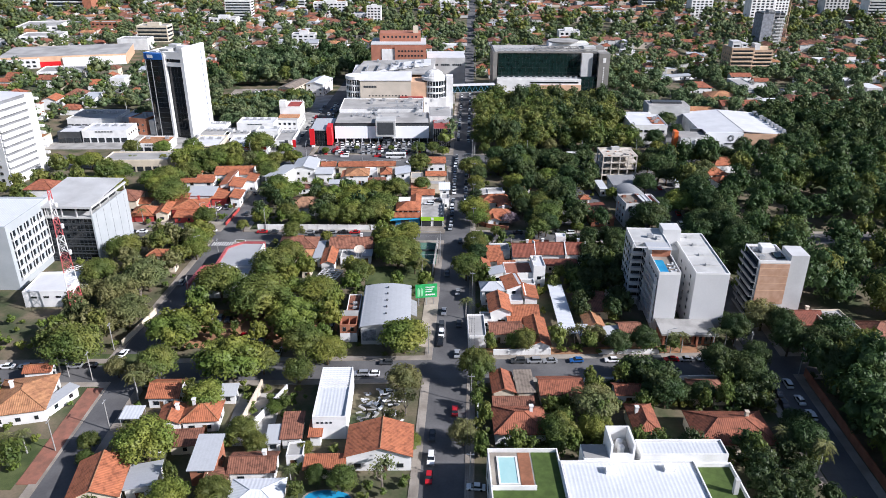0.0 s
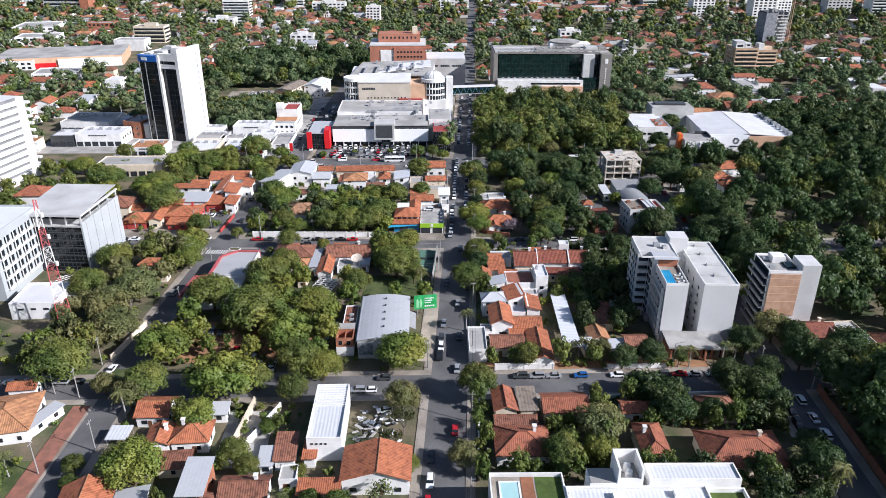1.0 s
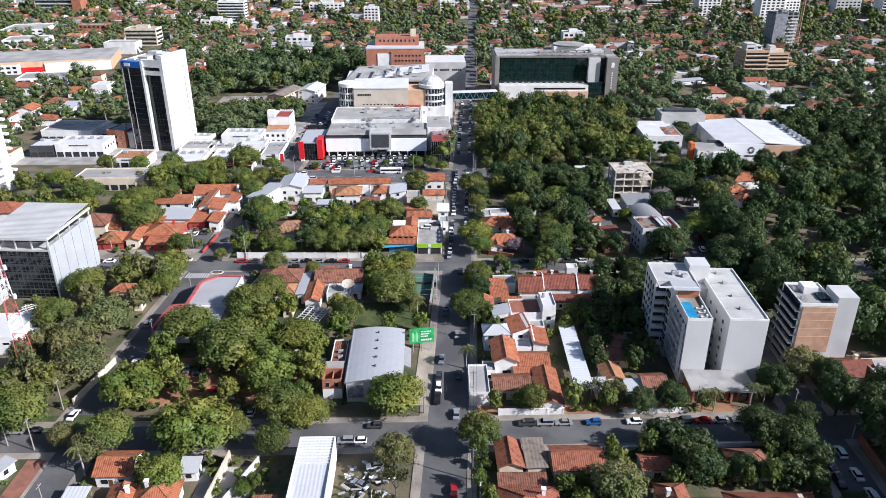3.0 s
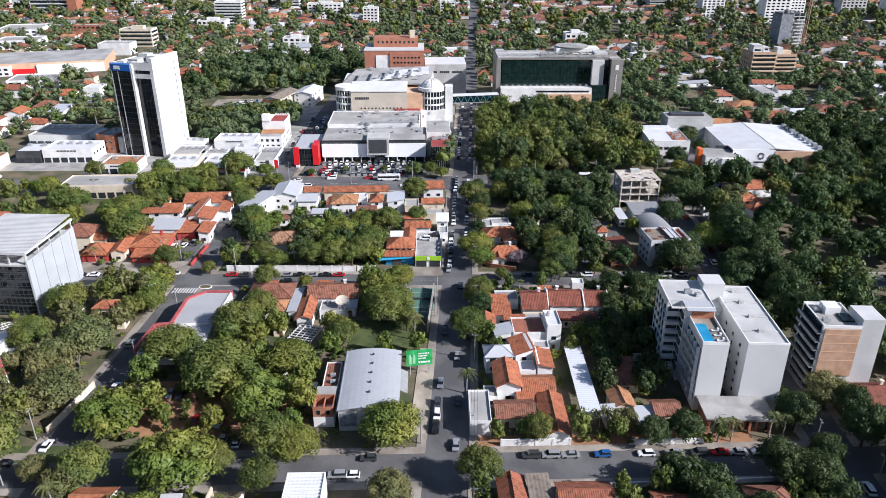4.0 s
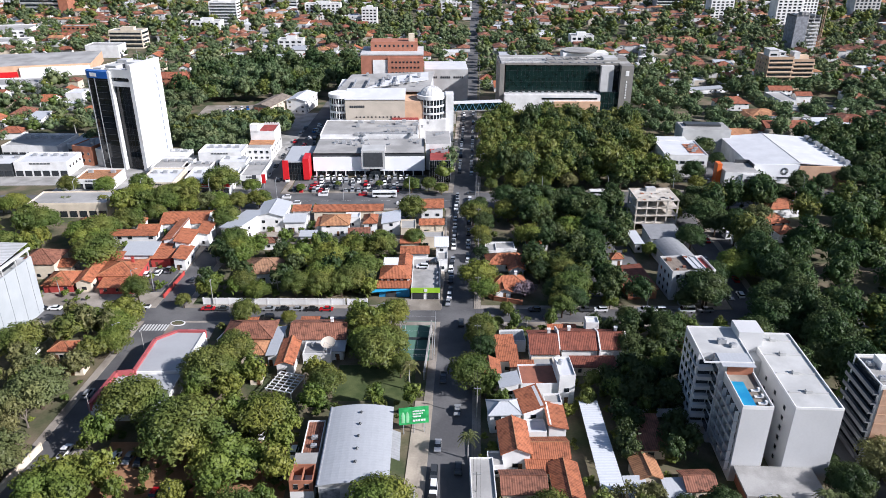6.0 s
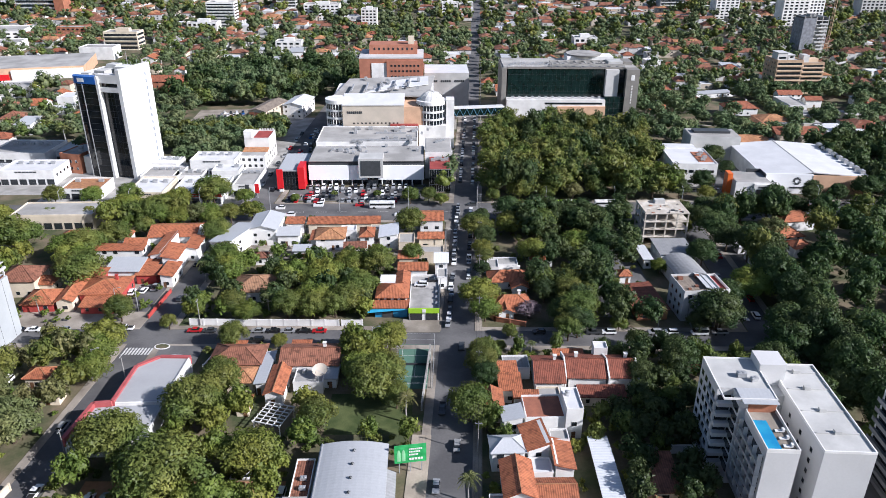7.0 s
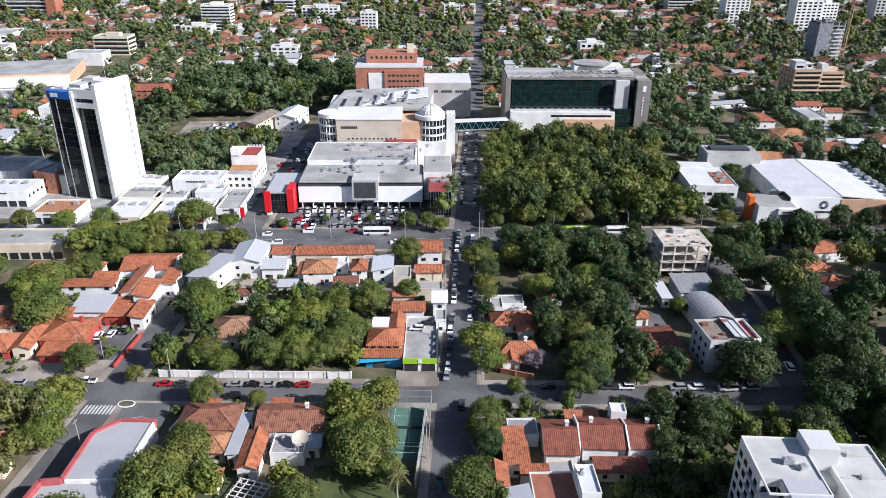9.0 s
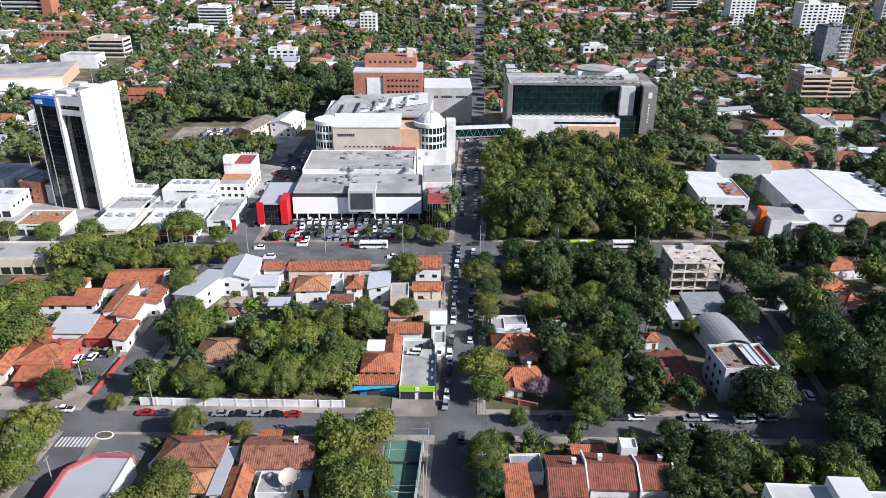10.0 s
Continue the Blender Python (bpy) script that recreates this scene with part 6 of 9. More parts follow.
for k in range(16):
    x, y, w_ = rb.uniform(-8, 7), rb.uniform(-6, 3.5), rb.uniform(0.3, 1.3)
    boxpart("roof_debris", cf, (x, x + w_, y, y + rb.uniform(0.3, 1.0), 13.52, 13.52 + rb.uniform(0.15, 0.5)), (RAW, DARK, BRICKRED)[k % 3])
for z in (3.72, 6.92):
    for k in range(3):
        x, y = rb.uniform(-7, 5), rb.uniform(-5, 2)
        boxpart("block_pile", cf, (x, x + 1.6, y, y + 1.0, z, z + 0.9), BRICKRED if k % 2 else RAW)
# curved-roof hall, grey roof and white house below it
ch = thing("warehouse", "hall with a rounded grey metal roof", "warehouse", pose(74.0, 319.5, 0, 0, 0, 8))
boxpart("wall", ch, (-5.2, 5.2, -7.8, 7.8, 0, 5.4), WHITE)
bm = arc_roof(5.6, 1.9, 5.4, -8.1, 8.1)
part("roof", bm, SHEETDARK, ch)
house(73.6, 336.6, 13.4, 13.0, 5, 5.4, "shed", SHEETDARK, WHITE, 0.8, GREYR)
house(62.6, 334.0, 4.0, 12.0, 5, 4.0, "shed", SHEETWHITE, WHITE, 0.4, "white lean-to with a pale sheet roof")
mh = thing("white_house", "white four-storey house with stepped flat roofs", "house", pose(72.0, 297.5, 0, 0, 0, 8))
boxpart("wall", mh, (-7.0, 3.0, -6, 6, 0, 10.0), OFFWHITE), boxpart("wall", mh, (3.0, 8.5, -5, 6.5, 0, 9.2), OFFWHITE)
sheetpart("terrace", mh, (-6.8, 2.8, -5.8, 5.8, 10.0, 10.12), WORNROOF), curb(mh, -7.0, 3.0, -6, 6, 10.0, 0.8, 0.2, OFFWHITE)
bm = shed_roof(4.6, 10, 9.6, 1.6, 0.3, "x")
o = part("roof", bm, SHEET, mh, "pale sloping sheet roof")
o.matrix_local = pose(3.2, 0.8, 0)
# wing coloured dark to stand for the deep shade on this corner
boxpart("wall", mh, (-5.0, 2.4, -10.5, -6, 0, 7.4), SHADEGREY, "lower front wing"), sheetpart("terrace", mh, (-4.7, 2.1, -10.2, -6.1, 7.4, 7.5), SHADEGREY), curb(mh, -5.0, 2.4, -10.5, -6, 7.4, 0.9, 0.2, OFFWHITE)
windows(mh, 1.2, 1.4, -5, 5, 3, -7.03, [1.2, 4.0, 7.2], "-x")
sheetpart("terrace", mh, (5.8, 8.3, -4.6, 6.2, 9.2, 9.35), REDROOF), curb(mh, 5.6, 8.5, -5, 6.5, 9.2, 1.0, 0.2, WHITE)
windows(mh, 1.3, 1.6, -6.5, 2.5, 3, -6.05, [7.9], "-y"), windows(mh, 1.3, 1.4, -4, 6, 3, 8.55, [1.2, 4.0], "x")
for a, c, w_, z in ((-5.5, 3.0, 1.6, 0.9), (-2.0, -2.5, 1.1, 0.6), (0.4, 3.6, 1.4, 1.1), (-4.8, -4.0, 0.9, 0.5)):
    boxpart("roof_clutter", mh, (a, a + w_, c, c + 0.8 * w_, 10.12, 10.12 + z), TILEOLD)

# long awning beside the flats
an = thing("long_canopy", "long narrow white sheet metal canopy on posts", "canopy", pose(31.0, 209.0, 0, 0, 0, 1.0))
bm = bmesh.new()
slab(bm, [(-2.6, -15, 3.9), (2.6, -15, 4.1), (1.6, 18.2, 4.1), (-3.2, 18.2, 3.9)], 0.15)
slope_uv(bm)
part("sheet", bm, SHEETWHITE, an, "white ribbed sheet")
for k in range(6):
    for x in (-1.9, 2.0):
        bm = bmesh.new()
        tube(bm, (x, -14 + 5.6 * k, 0), (x, -14 + 5.6 * k, 3.85), 0.09)
        part("post", bm, METAL, an)

# shops along the avenue, west of the mall
def shop(x, y, w, d, rot, h, wall, roof, label, fascia=None, top=None, units=2, signs=6):
    ob = thing("shop", label, "shop", pose(x, y, 0, 0, 0, rot), group="shops along the avenue")
    boxpart("wall", ob, (-w / 2, w / 2, -d / 2, d / 2, 0, h), wall)
    sheetpart("roof", ob, (-w / 2 + 0.3, w / 2 - 0.3, -d / 2 + 0.3, d / 2 - 0.3, h, h + 0.12), roof)
    curb(ob, -w / 2, w / 2, -d / 2, d / 2, h, 0.7, 0.3, wall)
    if fascia:
        boxpart("fascia", ob, (-w / 2 - 0.1, w / 2 + 0.1, -d / 2 - 0.3, -d / 2, h - 0.9, h + 0.6), fascia)
    n = max(2, int(w / 4))
    for k in range(n):
        a = -w / 2 + w * k / n
        boxpart("shopfront", ob, (a + 0.5, a + w / n - 0.5, -d / 2 - 0.12, -d / 2 + 0.02, 0.3, min(3.0, h - 1.2)), GLASS)
    if signs:
        text_bars("sign", ob, -w * 0.2, w * 0.2, -d / 2 - (0.3 if fascia else 0.02), h - 0.5, 0.6, signs, DARK if not fascia else WHITE)
    for k in range(units):
        aircon(ob, -w * 0.3 + w * 0.6 * k / max(1, units - 1), d * 0.2, h + 0.12, 1.2)
    if h > 6:
        windows(ob, 1.5, 1.3, -d / 2 + 1, d / 2 - 1, int(d / 4), w / 2 + 0.02, [h - 3], "x")
    return ob

shop(-180.5, 394.0, 18.0, 16, 4, 4.6, WHITE, TILEPALE, "white shop with an orange tiled roof deck")
shop(-149.5, 393.5, 16.0, 22, 4, 4.8, CREAM, ROOFWHITE, "cream bank branch with a flat white roof", units=3)
shop(-126.5, 395.0, 23.0, 24, 4, 4.6, WHITE, ROOFWHITE, "white fast food restaurant with a red fascia", RED, units=4)
shop(-108.0, 407.0, 10.0, 26, 3, 5.2, WHITE, ROOFGREY, "white corner shop with a grey roof", units=3)
shop(-131.0, 428.0, 22.0, 14, 3, 8.0, WHITE, ROOFWHITE, "white two-storey commercial building", units=4)
shop(-152.0, 414.0, 18.0, 16, 2, 4.4, WHITE, ROOFGREY, "white low building with roof equipment", units=4)
shop(-215.5, 412.0, 26.0, 17, 4, 6.8, WHITE, ROOFWHITE, "white car showroom with black lettering", units=4)
shop(-236.0, 410.0, 13.0, 16, 4, 6.0, DARK, ROOFWHITE, "dark-fronted shop beside the showroom")
shop(-174.5, 359.0, 33.0, 15, 5, 6.0, CREAM, ROOFGREY, "long cream two-storey building with a grey flat roof", units=0, signs=0)
shop(-208.0, 450.0, 26.0, 20, 2, 5.5, GREYWALL, SHEET, "grey shed in the shadow of the tower", units=0, signs=0)
shop(-238.0, 445.0, 30.0, 24, 2, 6.0, WHITE, ROOFGREY, "white commercial building with roof vents", units=5, signs=0)
tw = thing("shop", "white corner building with a red roof terrace", "building", pose(-115, 447, 0, 0, 0, 3), group="shops along the avenue")
boxpart("wall", tw, (-6.4, 6.4, -14, 14, 0, 7.4), WHITE), boxpart("wall", tw, (-6.4, 6.4, -2, 14, 7.4, 12.4), WHITE), boxpart("wall", tw, (-6.4, -2.4, -2, 2.4, 12.4, 16.6), WHITE)
sheetpart("roof", tw, (-2.2, 6.0, -1.6, 13.6, 12.4, 12.6), REDROOF), curb(tw, -6.4, 6.4, -2, 14, 12.4, 0.8, 0.3, WHITE)
bm = shed_roof(12.2, 5.0, 7.5, 0.9, 0.3, "-y")
o = part("roof", bm, TILEPALE, tw)
o.matrix_local = pose(0, -5.0, 0)
sheetpart("deck", tw, (-6.1, 6.1, -13.7, -8.0, 7.4, 7.5), ROOFGREY)
for k in range(6):
    boxpart("roof_crenel", tw, (-2.0 + 1.4 * k, -1.2 + 1.4 * k, 13.7, 14.0, 13.2, 13.9), WHITE)
windows(tw, 1.4, 1.4, -6, 6, 4, -14.05, [1.4, 4.6], "-y"), windows(tw, 1.2, 1.4, -12, 13, 6, 6.45, [1.4, 4.6], "x")
# dark brick neighbour in the shade of the tower
bk = thing("brick_building", "dark red brick building with a flat roof beside the tower", "building", pose(-201, 431, 0, 0, 0, -12))
boxpart("wall", bk, (-6, 5.5, -9, 9, 0, 9.5), BRICKRED), sheetpart("roof", bk, (-5.7, 5.2, -8.7, 8.7, 9.5, 9.62), ROOFGREY), curb(bk, -6, 5.5, -9, 9, 9.5, 0.6, 0.3, BRICKRED)
windows(bk, 1.2, 1.4, -5, 5, 3, -9.03, [2.0, 5.6], "-y"), aircon(bk, -2, 2, 9.62, 1.3), aircon(bk, 2, -3, 9.62, 1.1)
# school building and neighbours north of the shops
sc = house(-132.8, 532.5, 12.6, 32.0, -11, 9.0, "gy", WORNROOF, CREAM, 1.5, "long cream school building with a worn grey roof and brick end")
for a in (-5.2, -1.75, 1.7):
    boxpart("brick_panel", sc, (a, a + 3.0, -15.55, -15.3, 0.4, 8.2), BRICKRED)
for a in (-4.2, -0.7, 2.8):
    for z in (1.4, 5.0):
        boxpart("window", sc, (a, a + 1.2, -15.6, -15.5, z, z + 1.8), GLASS)
house(-117, 548, 14.0, 26.0, -6, 8.5, "gy", SHEETWHITE, WHITE, 1.8, "white building with a pale metal roof")

patch("paved_yard", -148, 412, 106, 62, 4, CONCRETE, "pale paved yards between the shops", 0.04)
patch("paved_yard", -113, 492, 36, 92, 1, CONCRETE, "pale paved ground beside the side street", 0.043)
patch("paved_yard", -220, 420, 60, 60, 4, CONCRETE, "pale paved yards around the showroom", 0.048)
shop(-158.0, 432.0, 14.0, 12, 0, 4.2, WHITE, ROOFWHITE, "small white service building with a flat roof", units=3, signs=0)
shop(-139.0, 412.0, 14.0, 9, 4, 4.4, WHITE, ROOFGREY, "white low building with a grey flat roof", units=3, signs=0)
shop(-121.0, 415.0, 13.0, 10, 4, 6.4, WHITE, ROOFWHITE, "white two-storey shop with a flat roof", units=2, signs=0)
shop(-255.0, 392.0, 20.0, 18, 4, 5.4, CREAM, TILEPALE, "cream shop with an orange tiled roof deck", units=1, signs=4)
# billboard pillars in front of the shops
for x, y, m_ in ((-100.5, 392.5, RED), (-104.5, 391.0, DARK), (-118.5, 386.0, RED)):
    ob = thing("sign_pylon", "tall roadside sign pylon on a post", "sign", pose(x, y, 0))
    boxpart("post", ob, (-0.2, 0.2, -0.2, 0.2, 0, 3.0), METAL), boxpart("panel", ob, (-0.9, 0.9, -0.25, 0.25, 2.6, 7.0), m_)

# houses between the park and the tan flats
house(171, 566, 22, 13, 4, 5.0, "hip", TILEMID, WHITE, 3.4, "white house with a broad orange hipped roof", chimney=1)
house(116, 561, 12, 10, 4, 4.2, "gx", TILE, CREAM, 2.2, ORANGE)
house(146, 588, 14, 10, 4, 4.0, "hip", TILEOLD, CREAM, 2.4, BROWN)
house(132, 372, 15, 10, 12, 4.6, "hip", TILE, WHITE, 2.8, ORANGE)

# ---- cars ----
TYRE = material("tyre_rubber", (0.02, 0.02, 0.02), 0.9, 0, 0.1)
CARGLASS = material("car_glass", (0.015, 0.018, 0.02), 0.05, 0, 0.05, spec=0.8)
WHEEL = bmesh.new()
bmesh.ops.create_cone(WHEEL, cap_ends=True, segments=12, radius1=0.33, radius2=0.33, depth=0.22, matrix=pose(0, 0, 0.33, 0, 90, 0))
WHEEL = mesh_of("wheel", WHEEL, TYRE)
PAINTS = {
    "white": material("white_car_paint", (0.75, 0.75, 0.74), 0.25, 0, 0.02, spec=0.6), "silver": material("silver_car_paint", (0.42, 0.43, 0.44), 0.25, 0.4, 0.02, spec=0.6),
    "dark grey": material("grey_car_paint", (0.06, 0.065, 0.07), 0.22, 0.2, 0.02, spec=0.6), "black": material("black_car_paint", (0.012, 0.012, 0.014), 0.2, 0, 0.02, spec=0.6),
    "red": material("red_car_paint", (0.40, 0.015, 0.02), 0.25, 0, 0.02, spec=0.6), "blue": material("blue_car_paint", (0.02, 0.10, 0.30), 0.25, 0, 0.02, spec=0.6)}
# side profiles: (y, z) of body and of glasshouse, nose towards +y
SHAPES = {
    "hatchback": (1.70, [(-2.0, 0.35), (2.05, 0.35), (2.1, 0.7), (1.95, 0.86), (1.0, 0.98), (-1.95, 1.0), (-2.05, 0.8)], [(-1.9, 0.99), (0.95, 0.97), (0.25, 1.46), (-1.45, 1.48)]),
    "sedan": (1.76, [(-2.25, 0.35), (2.2, 0.35), (2.27, 0.65), (2.1, 0.84), (1.1, 0.95), (-1.4, 0.98), (-2.2, 0.96), (-2.3, 0.7)], [(-1.55, 0.97), (1.05, 0.94), (0.35, 1.42), (-0.95, 1.43)]),
    "suv": (1.86, [(-2.2, 0.42), (2.2, 0.42), (2.25, 0.85), (2.1, 1.02), (1.15, 1.12), (-2.15, 1.16), (-2.25, 0.9)], [(-2.1, 1.15), (1.1, 1.11), (0.5, 1.66), (-1.85, 1.70)]),
    "pickup": (1.85, [(-2.6, 0.45), (2.5, 0.45), (2.55, 0.9), (2.4, 1.05), (1.4, 1.14), (-2.55, 1.12), (-2.6, 0.9)], [(-0.7, 1.13), (1.35, 1.13), (0.75, 1.72), (-0.5, 1.74)]),
    "van": (1.95, [(-2.6, 0.4), (2.5, 0.4), (2.6, 0.9), (2.3, 1.2), (2.1, 1.25), (-2.6, 1.25)], [(-2.55, 1.24), (2.1, 1.24), (1.5, 2.15), (-2.5, 2.2)]),
}


def lofted(profile, half, tuck):
    """A body from a side profile; the upper points are drawn in by tuck."""
    bm = bmesh.new()
    zmin, zmax = min(z for _, z in profile), max(z for _, z in profile)
    sides = []
    for s in (-1, 1):
        sides.append([bm.verts.new((s * (half - tuck * ((z - zmin) / (zmax - zmin)) ** 2), y, z)) for y, z in profile])
    bm.faces.new(sides[0][::-1]), bm.faces.new(sides[1])
    k = len(profile)
    for i in range(k):
        bm.faces.new((sides[0][i], sides[0][(i + 1) % k], sides[1][(i + 1) % k], sides[1][i]))
    bmesh.ops.recalc_face_normals(bm, faces=bm.faces[:])
    return bm


CARS = {}


def make_car(shape, paint, distant=False):
    w, body, cabin = SHAPES[shape]
    if distant:
        body = [(y, -0.03 if k < 2 else z) for k, (y, z) in enumerate(body)]
    name = {"suv": "car", "sedan": "car", "hatchback": "car", "pickup": "pickup_truck", "van": "van"}[shape]
    ob = thing(name, f"{paint} {shape if shape != 'suv' else 'sport utility car'} parked on asphalt with dark windows", name.replace("_", " "), group="vehicles in the streets")
    bm = lofted(body, w / 2, 0.06)
    bmesh.ops.bevel(bm, geom=bm.edges[:], offset=0.05, segments=1, affect="EDGES")
    part("body", bm, PAINTS[paint], ob)
    part("glasshouse", lofted(cabin, w / 2 - 0.06, 0.16), CARGLASS, ob)
    ry = sorted(cabin, key=lambda p: p[1])[2:]
    y0, y1 = sorted((ry[0][0], ry[1][0]))
    bm = bmesh.new()
    box(bm, -w / 2 + 0.24, w / 2 - 0.24, y0 - 0.05, y1 + 0.05, max(z for _, z in cabin) - 0.06, max(z for _, z in cabin) + 0.03)
    part("roof", bm, PAINTS[paint], ob)
    if shape == "pickup":
        bm = bmesh.new()
        box(bm, -0.75, 0.75, -2.5, -0.8, 1.1, 1.15)
        part("cargo_bed", bm, TYRE, ob)
    for sx in () if distant else (-1, 1):
        for y in (-1.35, 1.35):
            o = new("wheel", WHEEL)
            o.parent = ob
            o.location = (sx * (w / 2 - 0.1), y, 0)
    return ob


rc = random.Random(21)


def car(x, y, rot, shape=None, paint=None, z=0.08):
    shape = shape or rc.choices(["hatchback", "sedan", "suv", "pickup"], [4, 4, 4, 1])[0]
    paint = paint or rc.choices(["white", "silver", "dark grey", "black", "red", "blue"], [7, 5, 4, 3, 2, 1])[0]
    m = pose(x, y, z, 0, 0, rot)
    key = (shape, paint, y > 372)
    if key not in CARS:
        CARS[key] = make_car(*key)
        CARS[key].matrix_world = m
        return CARS[key]
    return copy_thing(CARS[key], m)


# along the near cross street
for x, s, p in ((15.1, "suv", "dark grey"), (19.8, "suv", "silver"), (24.6, "sedan", "silver"), (32.5, "hatchback", "blue"), (43.0, "hatchback", "white"), (49.9, "sedan", "silver"), (55.9, "suv", "dark grey"), (61.0, "sedan", "red"), (65.4, "sedan", "silver"), (71.0, "sedan", "white")):
    car(x, south_y(x) + 3.0, 94 if x % 2 else -86, s, p)
for x in (-24.0, -30.5, -110.3, -114.9, -124.7, -129.2, -134.5, -140.0, -27.2):
    car(x, south_y(x) + (3.0 if x < -50 or x == -24 else -2.8), 94)
# along the second cross street
for x, p in ((-87.2, "red"), (-82.6, "dark grey"), (-67.4, "silver"), (-62.9, "black"), (-58.2, "silver"), (-53.4, "black"), (-48.4, "red")):
    car(x, north_y(x) + 3.0, 93, "sedan", p)
for x, p in ((37.0, "dark grey"), (41.6, "white"), (55.9, "silver"), (60.9, "white"), (20.0, "dark grey"), (-137.5, "white"), (-142.4, "black"), (-128, "silver"), (76.0, "silver")):
    car(x, north_y(x) + 3.0, 93, None, p)
car(55.7, north_y(55.7) - 0.6, 93, "sedan", "silver"), car(69.7, north_y(69.7) + 2.6, 93, "van", "white"), car(-66.3, north_y(-66.3) - 2.6, 93, "suv", "black"), car(24.5, north_y(24.5) - 2.6, 93, "suv", "black")
car(-109.1, 275.6, 93, "pickup", "white"), car(-110.5, 272.2, 93, "suv", "dark grey")
# on the main road
for x, y, s, p in ((-8.4, 132.2, "hatchback", "red"), (-8.3, 138.8, "suv", "white"), (-8.5, 147.4, "hatchback", "dark grey"), (-3.0, 158.0, "sedan", "red"), (-8.5, 192.4, "pickup", "black"), (-8.4, 197.2, "suv", "white"), (-8.6, 202.0, "suv", "dark grey"), (-8.2, 211.7, "sedan", "silver"), (-3.2, 186.0, "sedan", "silver"), (-3.0, 204.0, "sedan", "dark grey"), (-3.9, 226.0, "sedan", "silver"), (-2.8, 247.0, "suv", "black"), (-3.9, 270.6, "suv", "dark grey"), (-8.2, 240.0, "pickup", "dark grey")):
    car(x, y, 0 if x > -5 else 180, s, p)
for k in range(26):
    y = 284 + 4.1 * k
    if k not in (3, 9, 10, 17):
        car(-8.6 + 0.2 * (k % 3), y + rc.uniform(-0.6, 0.6), 180, None, ("silver", "white", "dark grey", "silver", "black")[k % 5])
    if k % 3 != 1 and k > 3:
        car(-2.6, y + rc.uniform(-1.0, 1.0), 0, None, ("white", "dark grey", "black", "silver")[k % 4])
for k in range(15):
    car(-8.4, 420 + 8.5 * k + rc.uniform(-2, 2), 180, None, ("dark grey", "silver", "white", "black")[k % 4]), car(-2.4, 418 + 9.5 * k + rc.uniform(-3, 3), 0, None, ("silver", "dark grey", "white")[k % 3])
# on the eastern and western streets
for x, y in ((87.4, 176.4), (86.8, 170.4), (86.2, 164.6), (91.0, 175.0), (91.4, 167.4), (91.6, 160.6), (90.9, 294.2), (92.8, 284.0), (87.0, 292.7), (93.0, 306.0), (86.8, 322.0), (92.6, 340.0)):
    car(x, y, 180 if x < 90 else 0)
for x, y in ((-99.4, 295.6), (-103.0, 322.0), (-97.6, 205.0), (-103.4, 228.0), (-103.6, 181.0), (-97.8, 340.0), (-103.0, 352.0)):
    car(x, y, 0)
# yards
for x, y, s, p in ((-54.8, 213.6, "hatchback", "white"), (-52.0, 213.8, "hatchback", "white"), (-49.0, 213.9, "suv", "white"), (-84.7, 203.4, "suv", "white"), (-81.4, 203.5, "sedan", "silver"), (-78.4, 202.8, "sedan", "dark grey"), (-67.4, 192.6, "van", "white"), (-64.2, 191.8, "sedan", "silver"), (-70.6, 192.0, "sedan", "red"), (-57.3, 184.4, "suv", "white"), (-61.0, 185.0, "pickup", "silver"), (-42.6, 207.0, "suv", "white"), (-44.0, 200.0, "suv", "silver"), (-117.5, 298.9, "suv", "white"), (-114.0, 300.5, "hatchback", "white"), (-111.0, 303.0, "pickup", "silver"), (-129.0, 246.0, "suv", "white")):
    car(x, y, rc.choice((0, 8, -6, 180)) if y > 190 else 5, s, p)
car(-18.6, 303.5, 88, "suv", "white", 3.6), car(-15.4, 307.0, 92, "sedan", "black", 3.6), car(2.6, 129.6, 88, "sedan", "white")
for k in range(16):
    car(-97.5 - 0.0135 * (396 + 7.4 * k - 380) + (1.6 if k % 2 else -5.2), 396 + 7.4 * k + rc.uniform(-1, 1), 0 if k % 2 else 180, z=0.09)
# rows in front of the mall
for y0, x0, x1 in ((409.0, -79, -24), (404.0, -78, -24), (399.6, -80, -22), (395.2, -84, -22), (391.0, -88, -34)):
    x = x0
    while x < x1:
        if rc.random() < 0.72:
            car(x, y0 + 0.07 * (x + 55), rc.choice((4, 184)), rc.choice(("hatchback", "sedan", "suv")), rc.choice(("white", "silver", "dark grey", "black", "silver", "white", "silver", "silver", "dark grey", "white", "black", "dark grey") * 2 + ("red",)), z=0.10)
        x += 3.0
for k in range(42):
    x = -190 + 8.6 * k + rc.uniform(-3, 3)
    if rc.random() < 0.62:
        car(x, avenue_y(x) + rc.choice((-7.4, -4.2, 4.2, 7.4)), 94, z=0.08)
for k in range(14):
    car(-94.0 + rc.uniform(-3, 3), 404 + 9 * k, 184 if k % 2 else 4)
for k in range(16):
    car(-166 + 4 * (k % 4), 528 + 6 * (k // 4), 20)
for k in range(6):
    car(99 + 2.9 * k, 414, 3)

